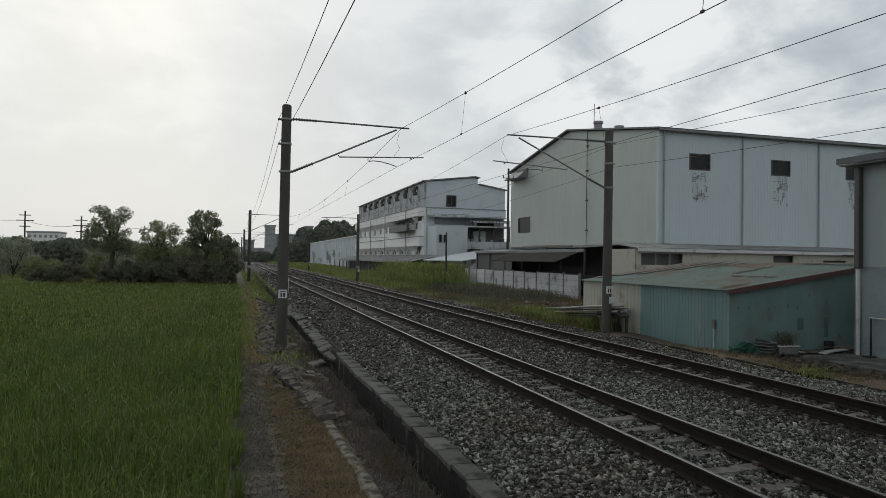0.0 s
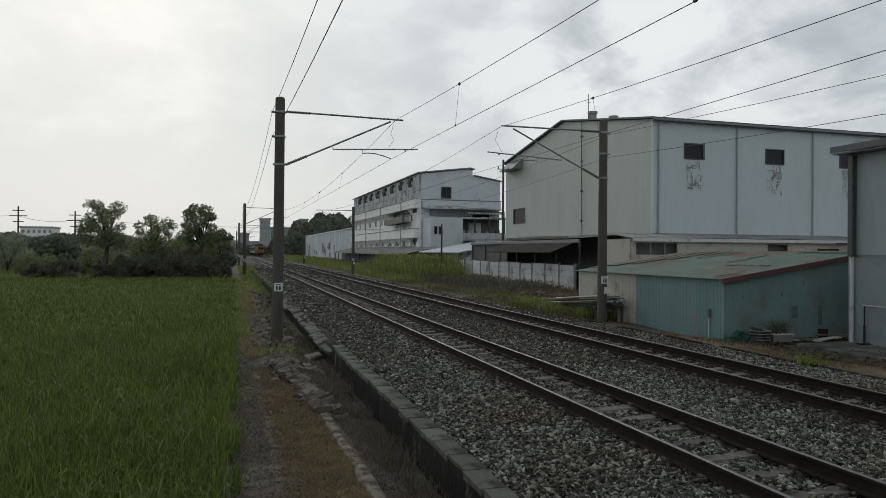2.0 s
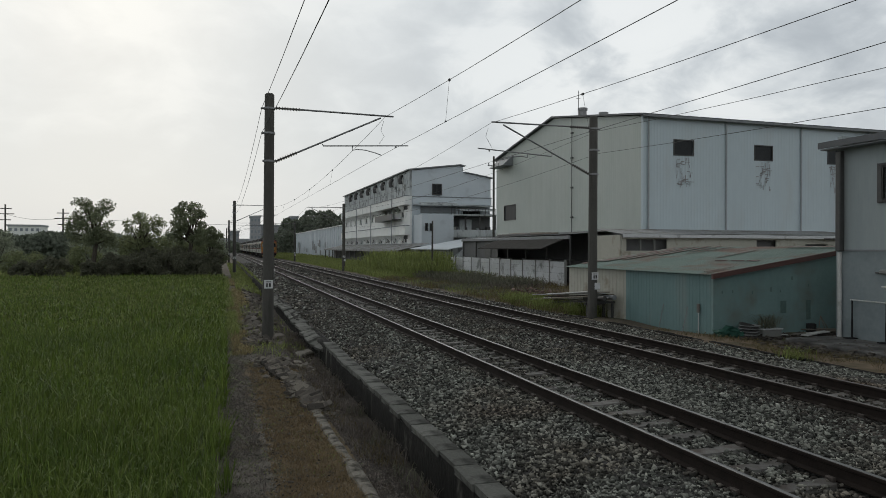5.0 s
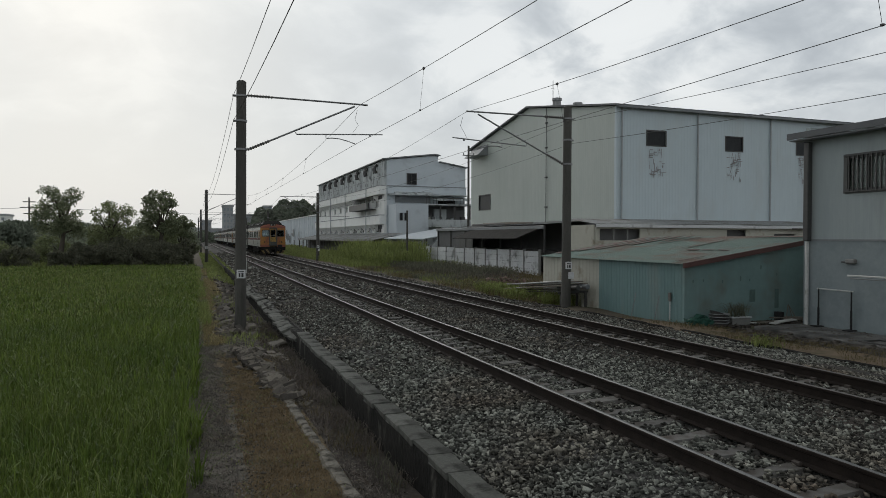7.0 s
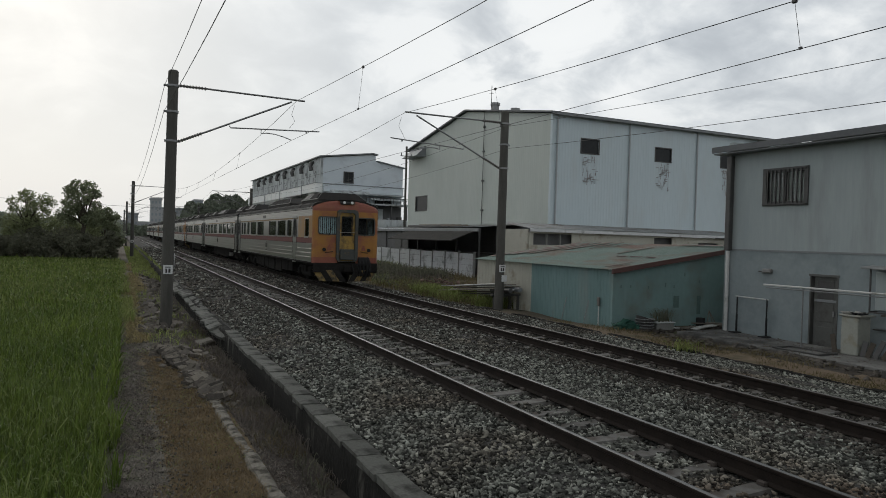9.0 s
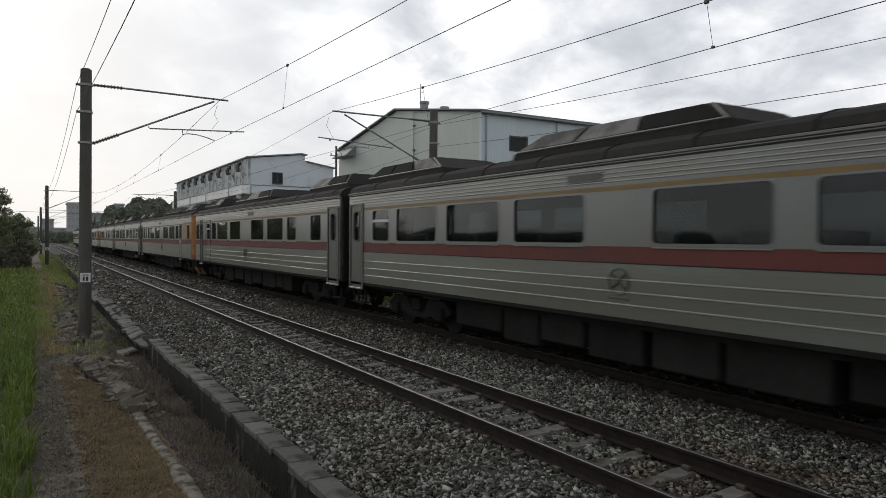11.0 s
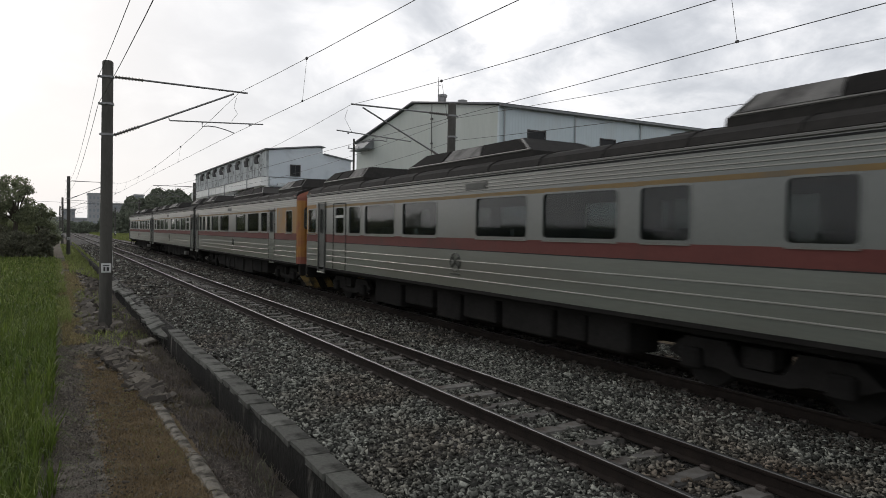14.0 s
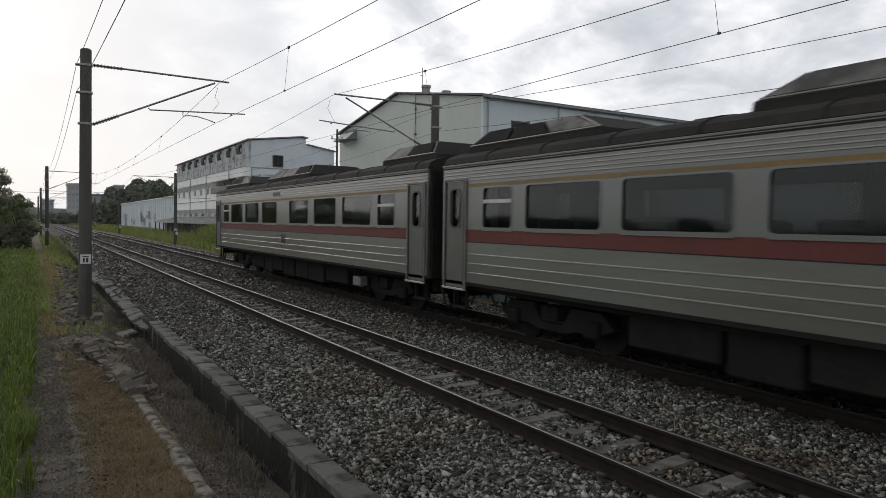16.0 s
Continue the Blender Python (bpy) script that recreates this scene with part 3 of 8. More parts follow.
# ---- mesh helpers ----
class Geo:
    """Collects vertices and faces of one mesh."""

    def __init__(self):
        self.v, self.f = [], []

    def add(self, verts, faces):
        k = len(self.v)
        self.v += [tuple(p) for p in verts]
        self.f += [tuple(i + k for i in q) for q in faces]
        return self

    def box(self, x0, x1, y0, y1, z0, z1, b=0.0):
        X, Y, Z = (x0, x1), (y0, y1), (z0, z1)
        if not b:
            v = [(X[i], Y[j], Z[k]) for i in (0, 1) for j in (0, 1) for k in (0, 1)]
            return self.add(v, [(0, 1, 3, 2), (4, 6, 7, 5), (0, 4, 5, 1), (2, 3, 7, 6), (0, 2, 6, 4), (1, 5, 7, 3)])
        v, idx = [], {}
        for i in (0, 1):
            for j in (0, 1):
                for k in (0, 1):
                    p = (X[i], Y[j], Z[k])
                    d = (b if i == 0 else -b, b if j == 0 else -b, b if k == 0 else -b)
                    for a in range(3):
                        idx[i, j, k, a] = len(v)
                        v.append(tuple(p[c] + (0 if c == a else d[c]) for c in range(3)))
        f = []
        ring = ((0, 0), (0, 1), (1, 1), (1, 0))
        for a in range(3):
            o = [c for c in range(3) if c != a]
            for s in (0, 1):
                q = []
                for r in ring:
                    c = [0, 0, 0]
                    c[a], c[o[0]], c[o[1]] = s, r[0], r[1]
                    q.append(idx[(*c, a)])
                f.append(q)
            for r in ring:
                c0, c1 = [0, 0, 0], [0, 0, 0]
                c0[a], c1[a] = 0, 1
                c0[o[0]] = c1[o[0]] = r[0]
                c0[o[1]] = c1[o[1]] = r[1]
                f.append([idx[(*c0, o[0])], idx[(*c1, o[0])], idx[(*c1, o[1])], idx[(*c0, o[1])]])
        for i in (0, 1):
            for j in (0, 1):
                for k in (0, 1):
                    f.append([idx[i, j, k, a] for a in range(3)])
        return self.add(v, f)

    def tube(self, pts, r, n=8):
        """A round bar along the points; r: one radius or one for each point."""
        pts = [Vector(p) for p in pts]
        rs = r if isinstance(r, (list, tuple)) else [r] * len(pts)
        v, f = [], []
        side = None
        for i, p in enumerate(pts):
            d = (pts[min(i + 1, len(pts) - 1)] - pts[max(i - 1, 0)]).normalized()
            if side is None:
                side = d.orthogonal().normalized()
            side = (side - d * side.dot(d)).normalized()
            up = d.cross(side)
            for k in range(n):
                a = 2 * math.pi * k / n
                v.append(p + (side * math.cos(a) + up * math.sin(a)) * rs[i])
        for i in range(len(pts) - 1):
            for k in range(n):
                f.append((i * n + k, i * n + (k + 1) % n, (i + 1) * n + (k + 1) % n, (i + 1) * n + k))
        f.append(tuple(range(n))[::-1])
        f.append(tuple(range((len(pts) - 1) * n, len(pts) * n)))
        return self.add(v, f)

    def prism(self, poly, axis, a, b):
        """A polygon in the plane across the axis, pulled from a to b. Points are (y, z), (x, z) or (x, y)."""
        k = "xyz".index(axis)

        def p3(q, t):
            q = list(q)
            q.insert(k, t)
            return tuple(q)

        n = len(poly)
        v = [p3(q, a) for q in poly] + [p3(q, b) for q in poly]
        f = [tuple(range(n))[::-1], tuple(range(n, 2 * n))] + [(i, (i + 1) % n, n + (i + 1) % n, n + i) for i in range(n)]
        return self.add(v, f)

    def wall(self, o, u, w, L, Ht, holes=(), th=0.15):
        """A wall sheet from o along u (length L) and w (height Ht), th thick away from the cross of u and w; holes: (u0, u1, w0, w1)."""
        o, u, w = Vector(o), Vector(u), Vector(w)
        n = u.cross(w).normalized() * -th
        us = sorted({0.0, L, *[h[0] for h in holes], *[h[1] for h in holes]})
        ws = sorted({0.0, Ht, *[h[2] for h in holes], *[h[3] for h in holes]})

        def solid(i, j):
            if not (0 <= i < len(us) - 1 and 0 <= j < len(ws) - 1):
                return False
            a, b = (us[i] + us[i + 1]) / 2, (ws[j] + ws[j + 1]) / 2
            return not any(h[0] < a < h[1] and h[2] < b < h[3] for h in holes)

        nu, nw = len(us), len(ws)
        v = [o + u * a + w * b + n * s for s in (0, 1) for a in us for b in ws]
        I = lambda s, i, j: s * nu * nw + i * nw + j
        f = []
        for i in range(nu - 1):
            for j in range(nw - 1):
                if not solid(i, j):
                    continue
                f.append((I(0, i, j), I(0, i + 1, j), I(0, i + 1, j + 1), I(0, i, j + 1)))
                f.append((I(1, i, j), I(1, i, j + 1), I(1, i + 1, j + 1), I(1, i + 1, j)))
                for di, dj, p, q in ((-1, 0, (i, j), (i, j + 1)), (1, 0, (i + 1, j + 1), (i + 1, j)),
                                     (0, -1, (i + 1, j), (i, j)), (0, 1, (i, j + 1), (i + 1, j + 1))):
                    if not solid(i + di, j + dj):
                        f.append((I(0, *p), I(0, *q), I(1, *q), I(1, *p)))
        return self.add(v, f)

    def ribbed(self, o, u, w, L, top, pitch=0.25, depth=0.03, holes=(), bottom=None, out=None):
        """Trapezoid-ribbed sheet from o along u; top: its height, or a function of the way along; holes: (u0, u1, w0, w1)."""
        o, u, w = Vector(o), Vector(u), Vector(w)
        n = Vector(out) if out else u.cross(w).normalized()
        hgt = top if callable(top) else (lambda a: top)
        low = bottom if callable(bottom) else (lambda a: 0.0)
        a, cuts = 0.0, []
        while a < L - 1e-6:
            for q, d in ((0.0, 0), (0.55, 0), (0.65, 1), (0.9, 1)):
                if a + q * pitch < L:
                    cuts.append((a + q * pitch, d))
            a += pitch
        cuts.append((L, 0))
        for (a0, d0), (a1, d1) in zip(cuts, cuts[1:]):
            mid = (a0 + a1) / 2
            spans = [(low(mid), None)]
            for h in sorted((h for h in holes if h[0] < mid < h[1]), key=lambda h: h[2]):
                spans[-1] = (spans[-1][0], h[2])
                spans.append((h[3], None))
            for lo, hi in spans:
                p0, p1 = o + u * a0 + n * depth * d0, o + u * a1 + n * depth * d1
                h0, h1 = (hgt(a0), hgt(a1)) if hi is None else (hi, hi)
                if max(h0, h1) > lo:
                    self.add([p0 + w * lo, p1 + w * lo, p1 + w * h1, p0 + w * h0], [(0, 1, 2, 3)])
        return self


def link_mesh(name, me, mats, parent=None, label=""):
    for m in mats:
        me.materials.append(m)
    ob = new(name, me)
    if parent is not None:
        ob.parent = parent
    if label:
        tagged(ob, label)
    return ob


def part(name, geo, material, parent=None, label="", smooth=False):
    """One mesh object, under a thing or a part."""
    me = bpy.data.meshes.new(name)
    me.from_pydata(geo.v, [], geo.f)
    if len(geo.f) < 30000:
        bm = bmesh.new()
        bm.from_mesh(me)
        bmesh.ops.recalc_face_normals(bm, faces=bm.faces)
        bm.to_mesh(me)
        bm.free()
    if smooth:
        me.polygons.foreach_set("use_smooth", [True] * len(me.polygons))
    me.update()
    return link_mesh(name, me, [material], parent, label)


def mesh_np(name, V, F, material, parent=None, label="", smooth=False):
    """A mesh from arrays: V (n, 3), F (m, k)."""
    me = bpy.data.meshes.new(name)
    V, F = np.asarray(V, np.float32), np.asarray(F, np.int32)
    me.vertices.add(len(V))
    me.vertices.foreach_set("co", V.ravel())
    k = F.shape[1]
    me.loops.add(F.size)
    me.loops.foreach_set("vertex_index", F.ravel())
    me.polygons.add(len(F))
    me.polygons.foreach_set("loop_start", np.arange(len(F), dtype=np.int32) * k)
    me.polygons.foreach_set("loop_total", np.full(len(F), k, np.int32))
    if smooth:
        me.polygons.foreach_set("use_smooth", np.ones(len(F), bool))
    me.update(calc_edges=True)
    return link_mesh(name, me, [material], parent, label)


def each(name, geos, material, parent, label=""):
    return [part(name, g, material, parent, label) for g in geos]


def thing(name, label, category, group="", kind="", at=None):
    ob = tagged(new(name), label, category, group, kind)
    ob.empty_display_size = 0.2
    if at is not None:
        ob.matrix_basis = at if isinstance(at, Matrix) else pose(*at)
    return ob


def structure(name, label="", category=""):
    return thing(name, label, category, kind="structure")


rng = np.random.default_rng(7)


def stones(name, P, size, material, parent=None, label="", flat=0.75, chip=False):
    """Angular stones: jittered octahedra at the points P, turned at random."""
    n = len(P)
    C = np.array([(1, 0, 0), (0, 1, 0), (-1, 0, 0), (0, -1, 0), (0, 0, 1), (0, 0, -1)], float) * 0.72
    F = np.array([(0, 1, 4), (1, 2, 4), (2, 3, 4), (3, 0, 4), (1, 0, 5), (2, 1, 5), (3, 2, 5), (0, 3, 5)])
    if chip:
        C = np.array([(1, 0, -0.4), (-0.6, 0.9, -0.4), (-0.6, -0.9, -0.4), (0, 0, 1)], float) * 0.8
        F = np.array([(0, 1, 3), (1, 2, 3), (2, 0, 3), (0, 2, 1)])
    k = len(C)
    V = C[None] * rng.uniform(0.7, 1.1, (n, k, 1)) + rng.uniform(-0.24, 0.24, (n, k, 3))
    V *= (np.asarray(size).reshape(-1, 1) * rng.uniform(0.5, 1.55, (n, 3)))[:, None, :]
    q = rng.normal(size=(n, 4))
    q /= np.linalg.norm(q, axis=1)[:, None]
    w, x, y, z = q.T
    R = np.stack([1 - 2 * (y * y + z * z), 2 * (x * y - z * w), 2 * (x * z + y * w), 2 * (x * y + z * w), 1 - 2 * (x * x + z * z),
                  2 * (y * z - x * w), 2 * (x * z - y * w), 2 * (y * z + x * w), 1 - 2 * (x * x + y * y)], 1).reshape(n, 3, 3)
    V = np.einsum("nij,nkj->nki", R, V)
    V[:, :, 2] *= flat
    V += np.asarray(P)[:, None, :]
    return mesh_np(name, V.reshape(-1, 3), (F[None] + k * np.arange(n)[:, None, None]).reshape(-1, 3), material, parent, label)


def blades(name, P, h, w, material, lean=0.35, parent=None, label=""):
    """Grass blades: two-step tapering strips that bend over."""
    n = len(P)
    P = np.asarray(P, float)
    h, w = np.broadcast_to(h, n), np.broadcast_to(w, n)
    a, b = rng.uniform(0, 2 * np.pi, n), rng.uniform(0, 2 * np.pi, n)
    side = np.stack([np.cos(a), np.sin(a), np.zeros(n)], 1) * (w / 2)[:, None]
    amount = np.abs(rng.normal(0, lean, n))
    tilt = np.stack([np.cos(b), np.sin(b), np.zeros(n)], 1) * (h * amount)[:, None]
    up = np.array([0, 0, 1.0])
    low = P + tilt * 0.18 + up * (h * 0.5)[:, None]
    mid = P + tilt * 0.55 + up * (h * 0.86)[:, None]
    tip = P + tilt * 1.25 + up * (h * np.clip(1.0 - 0.55 * amount, 0.35, 1.0))[:, None]
    if np.mean(w) > 0.03:  # broad far blades: one bend is enough
        V = np.stack([P - side * 0.7, P + side * 0.7, mid - side, mid + side, tip], 1)
        F = np.array([(0, 1, 3), (0, 3, 2), (2, 3, 4)])
        return mesh_np(name, V.reshape(-1, 3), (F[None] + 5 * np.arange(n)[:, None, None]).reshape(-1, 3), material, parent, label)
    V = np.stack([P - side * 0.6, P + side * 0.6, low - side, low + side, mid - side * 0.7, mid + side * 0.7, tip], 1)
    F = np.array([(0, 1, 3), (0, 3, 2), (2, 3, 5), (2, 5, 4), (4, 5, 6)])
    return mesh_np(name, V.reshape(-1, 3), (F[None] + 7 * np.arange(n)[:, None, None]).reshape(-1, 3), material, parent, label)


def leaf_cards(C, size):
    """Small bent leaf quads at the points C: vertices and faces."""
    n = len(C)
    q = rng.normal(size=(n, 3)); q /= np.linalg.norm(q, axis=1)[:, None]
    r = rng.normal(size=(n, 3)); r -= q * (q * r).sum(1)[:, None]; r /= np.linalg.norm(r, axis=1)[:, None]
    s = (np.broadcast_to(size, n) * rng.uniform(0.6, 1.4, n))[:, None]
    V = np.stack([C - q * s, C + r * s * 0.5, C + q * s, C - r * s * 0.5], 1)
    return V.reshape(-1, 3), (np.arange(4)[None] + 4 * np.arange(n)[:, None])


# ---- ground ----
TRACK_A, TRACK_B = 5.135, 8.795
PROFILE = [(-2500, -0.75), (-60, -0.75), (-0.10, -0.75), (0.12, -0.61), (1.35, -0.60), (1.7, -0.70), (2.05, -0.84), (2.50, -0.88), (2.52, -0.40),
           (2.72, -0.36), (3.4, -0.26), (3.95, -0.20), (4.50, -0.185), (4.64, -0.225), (5.63, -0.225), (5.77, -0.185), (6.3, -0.20), (6.75, -0.25), (7.2, -0.25), (7.65, -0.195), (9.95, -0.215), (10.5, -0.28),
           (11.1, -0.35), (12.2, -0.43), (12.7, -0.44), (13.6, -0.50), (2500, -0.50)]


def ground_z(x, y):
    z = float(np.interp(x, [p[0] for p in PROFILE], [p[1] for p in PROFILE]))
    if 0.0 < x < 2.4 and y > 15:
        z -= 0.08 * min(1.0, (y - 15) / 6)
    return z


def surface_z(x, y):
    """The uneven ground that plants and loose stones rest on."""
    z = ground_z(x, y)
    if 0.0 < x < 2.4:
        z += 0.05 * noise.noise((x * 1.7, y * 1.3, 1)) + 0.025 * noise.noise((x * 5, y * 5, 4))
    elif 2.6 < x < 11:
        z += 0.03 * noise.noise((x * 1.1, y * 0.8, 2))
    elif 11.2 < x < 60:
        z += 0.09 * noise.noise((x * 0.5, y * 0.4, 3))
    return z


def make_ground():
    xs = sorted({*[p[0] for p in PROFILE], *np.round(np.arange(0.2, 2.4, 0.18), 2), *np.round(np.arange(2.9, 11.2, 0.35), 2), *np.round(np.arange(11.3, 16, 0.3), 2),
                 *np.round(np.arange(12, 30, 1.5), 1), 40, 70, 150, 500, -1, -5, -20, -150, -500})
    ys = sorted({*np.round(np.arange(3, 26, 0.3), 2), *np.round(np.arange(26, 70, 1.5), 1), *range(-60, 3, 5), 62, 90, 120, 160, 220, 320, 500, 900, 1600, 3000,
                 -120, -300, -900, -2500})
    V, F, MI = [], [], []
    for x in xs:
        for y in ys:
            z = surface_z(x, y)
            V.append((x, y, z))
    n = len(ys)
    for i in range(len(xs) - 1):
        cx = (xs[i] + xs[i + 1]) / 2
        for j in range(n - 1):
            cy = (ys[j] + ys[j + 1]) / 2
            F.append((i * n + j, (i + 1) * n + j, (i + 1) * n + j + 1, i * n + j + 1))
            if cx < -0.1:
                k = 0 if -70 < cy < 95 and cx > -150 else 5
            elif cx < 1.6:
                row = 1.55 - 0.62 * (max(cy - 11.4, 0) / 5.6) ** 1.3
                stony = (11.2 < cy < 17 and abs(cx - row) < 0.24) or (16 < cy < 17.2 and 0.75 < cx) or (18 < cy < 36 and cx > 0.75)
                k = 2 if stony else (1 if cx < 0.52 + 0.22 * noise.noise((0.3, cy * 0.9, 5)) or 16.5 < cy < 22 else 6) if cy < 44 else 4
            elif cx < 2.51:
                k = 2 if cy < 50 else 4
            elif cx < 12.25:
                k = 3
            elif cx < 15.3 and cy < 17.5:
                k = 7 if cx < 14.2 + 0.5 * noise.noise((0.7, cy * 0.5, 8)) else 2
            elif cx < 75 and cy < 320:
                k = 4
            else:
                k = 5
            MI.append(k)
    ob = mesh_np("ground", V, F, M["soil"])
    for k in ("path", "ditch", "ballast", "verge", "farground", "turf", "tan"):
        ob.data.materials.append(M[k])
    ob.data.polygons.foreach_set("material_index", np.array(MI, np.int32))
    tagged(ob, "flat farmland with trodden path and grey ballast bed", "ground", kind="structure")


make_ground()


# ---- railway track ----
def rail_profile(cx):
    half = [(0.0675, -0.172), (0.0675, -0.160), (0.012, -0.140), (0.009, -0.052), (0.031, -0.038), (0.0325, -0.014), (0.028, -0.006)]
    return [(cx + a, z) for a, z in half] + [(cx - a, z) for a, z in reversed(half)]


def sleeper_mesh():
    g = Geo()
    top = [(-1.0, -0.215), (-0.94, -0.188), (-0.44, -0.174), (-0.2, -0.188), (0.2, -0.188), (0.44, -0.174), (0.94, -0.188), (1.0, -0.215)]
    n = len(top)
    v = []
    for y, dz in ((-0.13, -0.10), (-0.095, 0.0), (0.095, 0.0), (0.13, -0.10)):
        v += [(x, y, z + dz) for x, z in top]
    f = [(r * n + i, r * n + i + 1, (r + 1) * n + i + 1, (r + 1) * n + i) for r in range(3) for i in range(n - 1)]
    f += [tuple(r * n for r in range(4)), tuple(r * n + n - 1 for r in range(3, -1, -1))]
    g.add(v, f)
    me = bpy.data.meshes.new("sleeper")
    me.from_pydata(g.v, [], g.f)
    me.materials.append(M["sleeper"])
    return me


SLEEPER_STEP = 0.615


def make_track(cx, name_label, head):
    t = structure("railway_track", name_label, "railway track")
    for s in (-0.566, 0.566):
        r = part("rail", Geo().prism(rail_profile(cx + s), "y", -60, 700), M["rail"], t)
        part("running_surface", Geo().prism([(cx + s - 0.024, -0.006), (cx + s - 0.018, 0.0), (cx + s + 0.018, 0.0), (cx + s + 0.024, -0.006)], "y", -60, 700),
             M[head], r, "worn running surface")
    g = Geo()
    for k in range(-10, 130):
        y = 6.42 + SLEEPER_STEP * k
        for s in (-0.566, 0.566):
            for d in (-0.085, 0.085):
                g.box(cx + s + d - 0.025, cx + s + d + 0.025, y - 0.05, y + 0.05, -0.176, -0.130, 0.008)
    tagged(part("rail_clip", g, M["clip"], t), kind="stuff")
    return t


track_a = make_track(TRACK_A, "narrow gauge track on concrete sleepers, polished rails", "railhead")
track_b = make_track(TRACK_B, "narrow gauge track with rusty dark rails on ballast", "railhead_dull")


def ballast_points(n, x0, x1, y0, y1, dz):
    x, y = rng.uniform(x0, x1, n), rng.uniform(y0, y1, n)
    z = np.interp(x, [p[0] for p in PROFILE], [p[1] for p in PROFILE]) + rng.uniform(-0.03, 0.03, n) + dz
    keep = np.ones(n, bool)
    for cx in (TRACK_A, TRACK_B):
        off = np.abs(((y - 6.42) / SLEEPER_STEP + 0.5) % 1.0 - 0.5) * SLEEPER_STEP
        on = (np.abs(x - cx) < (0.62 if cx < 7 else 0.5)) & (off < 0.14)
        spilt = on & (rng.random(n) < np.where(off > 0.075, 0.30, 0.03)) & (np.sin(7.3 * x + 1.9 * y) + np.sin(2.7 * y) > -0.5)
        z = np.where(spilt, -0.183 + rng.uniform(-0.004, 0.012, n), z)
        keep &= ~on | spilt
        keep &= ~(np.abs(np.abs(x - cx) - 0.566) < 0.085)
    return np.stack([x, y, z], 1)[keep]


BED = np.concatenate([ballast_points(118000, 2.70, 12.34, 3.2, 12.0, 0.0), ballast_points(66000, 2.70, 12.3, 12.0, 25.0, 0.0),
                      ballast_points(17000, 2.72, 11.9, 25.0, 48.0, 0.0), ballast_points(9000, 2.72, 11.6, 48.0, 105.0, 0.0), ballast_points(4000, 2.72, 11.6, -24.0, 3.2, 0.0)])
# the bank close under the field path needs fewer stones
open_bank = (0.515 * BED[:, 0] + 0.857 * BED[:, 1] > 5.0) & (BED[:, 1] > 0.42 * BED[:, 0] - 0.6)
BED = BED[open_bank | (BED[:, 1] < 3.2) | (rng.random(len(BED)) < 0.1)]
bed_size = np.where(BED[:, 1] < 3.2, 0.085, 1.0) * np.where(BED[:, 1] < 3.2, 1.0, np.where(BED[:, 1] < 12, 0.036, np.where(BED[:, 1] < 25, 0.042, np.where(BED[:, 1] < 48, 0.08, 0.12)))) * rng.uniform(0.6, 1.5, len(BED))
grimy = np.zeros(len(BED), bool)
for cx, reach in ((TRACK_A, 0.20), (TRACK_B, 0.34)):
    for s in (-0.566, 0.566):
        grimy |= np.abs(BED[:, 0] - cx - s) < reach * rng.uniform(0.4, 1.25, len(BED))
grimy |= (np.abs(BED[:, 0] - TRACK_B) < 1.3) & (rng.random(len(BED)) < 0.55)
grimy |= rng.random(len(BED)) < np.clip((BED[:, 1] - 9.5) / 22, 0, 0.6)
tagged(stones("grimy_ballast_stones", BED[grimy], bed_size[grimy], M["stone_dark"]), "rust-brown grimy ballast stones along the rails", "ballast", kind="stuff")
BED, bed_size = BED[~grimy], bed_size[~grimy]
tagged(stones("ballast_stones", BED, bed_size, M["stone"]), "loose grey crushed stone ballast between the sleepers", "ballast", kind="stuff")
edge_n = 30000
EDGE = np.stack([rng.uniform(0.0, 2.3, edge_n) ** 1.0, rng.uniform(4.5, 24, edge_n), np.zeros(edge_n)], 1)
EDGE[:, 0] = np.where(rng.random(edge_n) < 0.7, np.abs(rng.normal(0.34, 0.34, edge_n)), EDGE[:, 0])
EDGE[:, 2] = [surface_z(a, b) + 0.004 for a, b, _ in EDGE]
tagged(stones("path_gravel", EDGE, rng.uniform(0.006, 0.026, edge_n), M["grit"], chip=True), "small loose gravel on the earth path", "gravel", kind="stuff")


# ---- retaining wall with coping ----
def make_retaining_wall():
    w = structure("retaining_wall", "low stained concrete retaining wall beside the ballast", "wall")
    ys = np.concatenate([np.arange(-60, -3, 1.5), np.arange(-3, 60.01, 0.3)])
    V, F = [], []
    zs = np.linspace(-1.15, -0.36, 6)
    for y in ys:
        for z in zs:
            V.append((2.425 + 0.03 * noise.noise((y * 2.2, z * 3, 7)) + 0.02 * (z + 0.4), y, z))
        V.append((2.66, y, -0.37))
        V.append((2.66, y, -1.15))
    m = len(zs) + 2
    for j in range(len(ys) - 1):
        for i in range(m - 1):
            F.append((j * m + i, j * m + i + 1, (j + 1) * m + i + 1, (j + 1) * m + i))
    mesh_np("wall_body", V, F, M["wall"], w, "near-black concrete face with pale streaks")
    return w


def coping_mesh(k):
    r = random.Random(k)
    g = Geo()
    g.box(-0.135, 0.135, -0.300, 0.300, -0.045, 0.04, 0.006)
    g.v = [(x + r.uniform(-0.016, 0.016), y + r.uniform(-0.004, 0.006), z + r.uniform(-0.005, 0.005)) for x, y, z in g.v]
    me = bpy.data.meshes.new("coping_block")
    me.from_pydata(g.v, [], g.f)
    me.materials.append(M["cope"])
    return me


retaining_wall = make_retaining_wall()


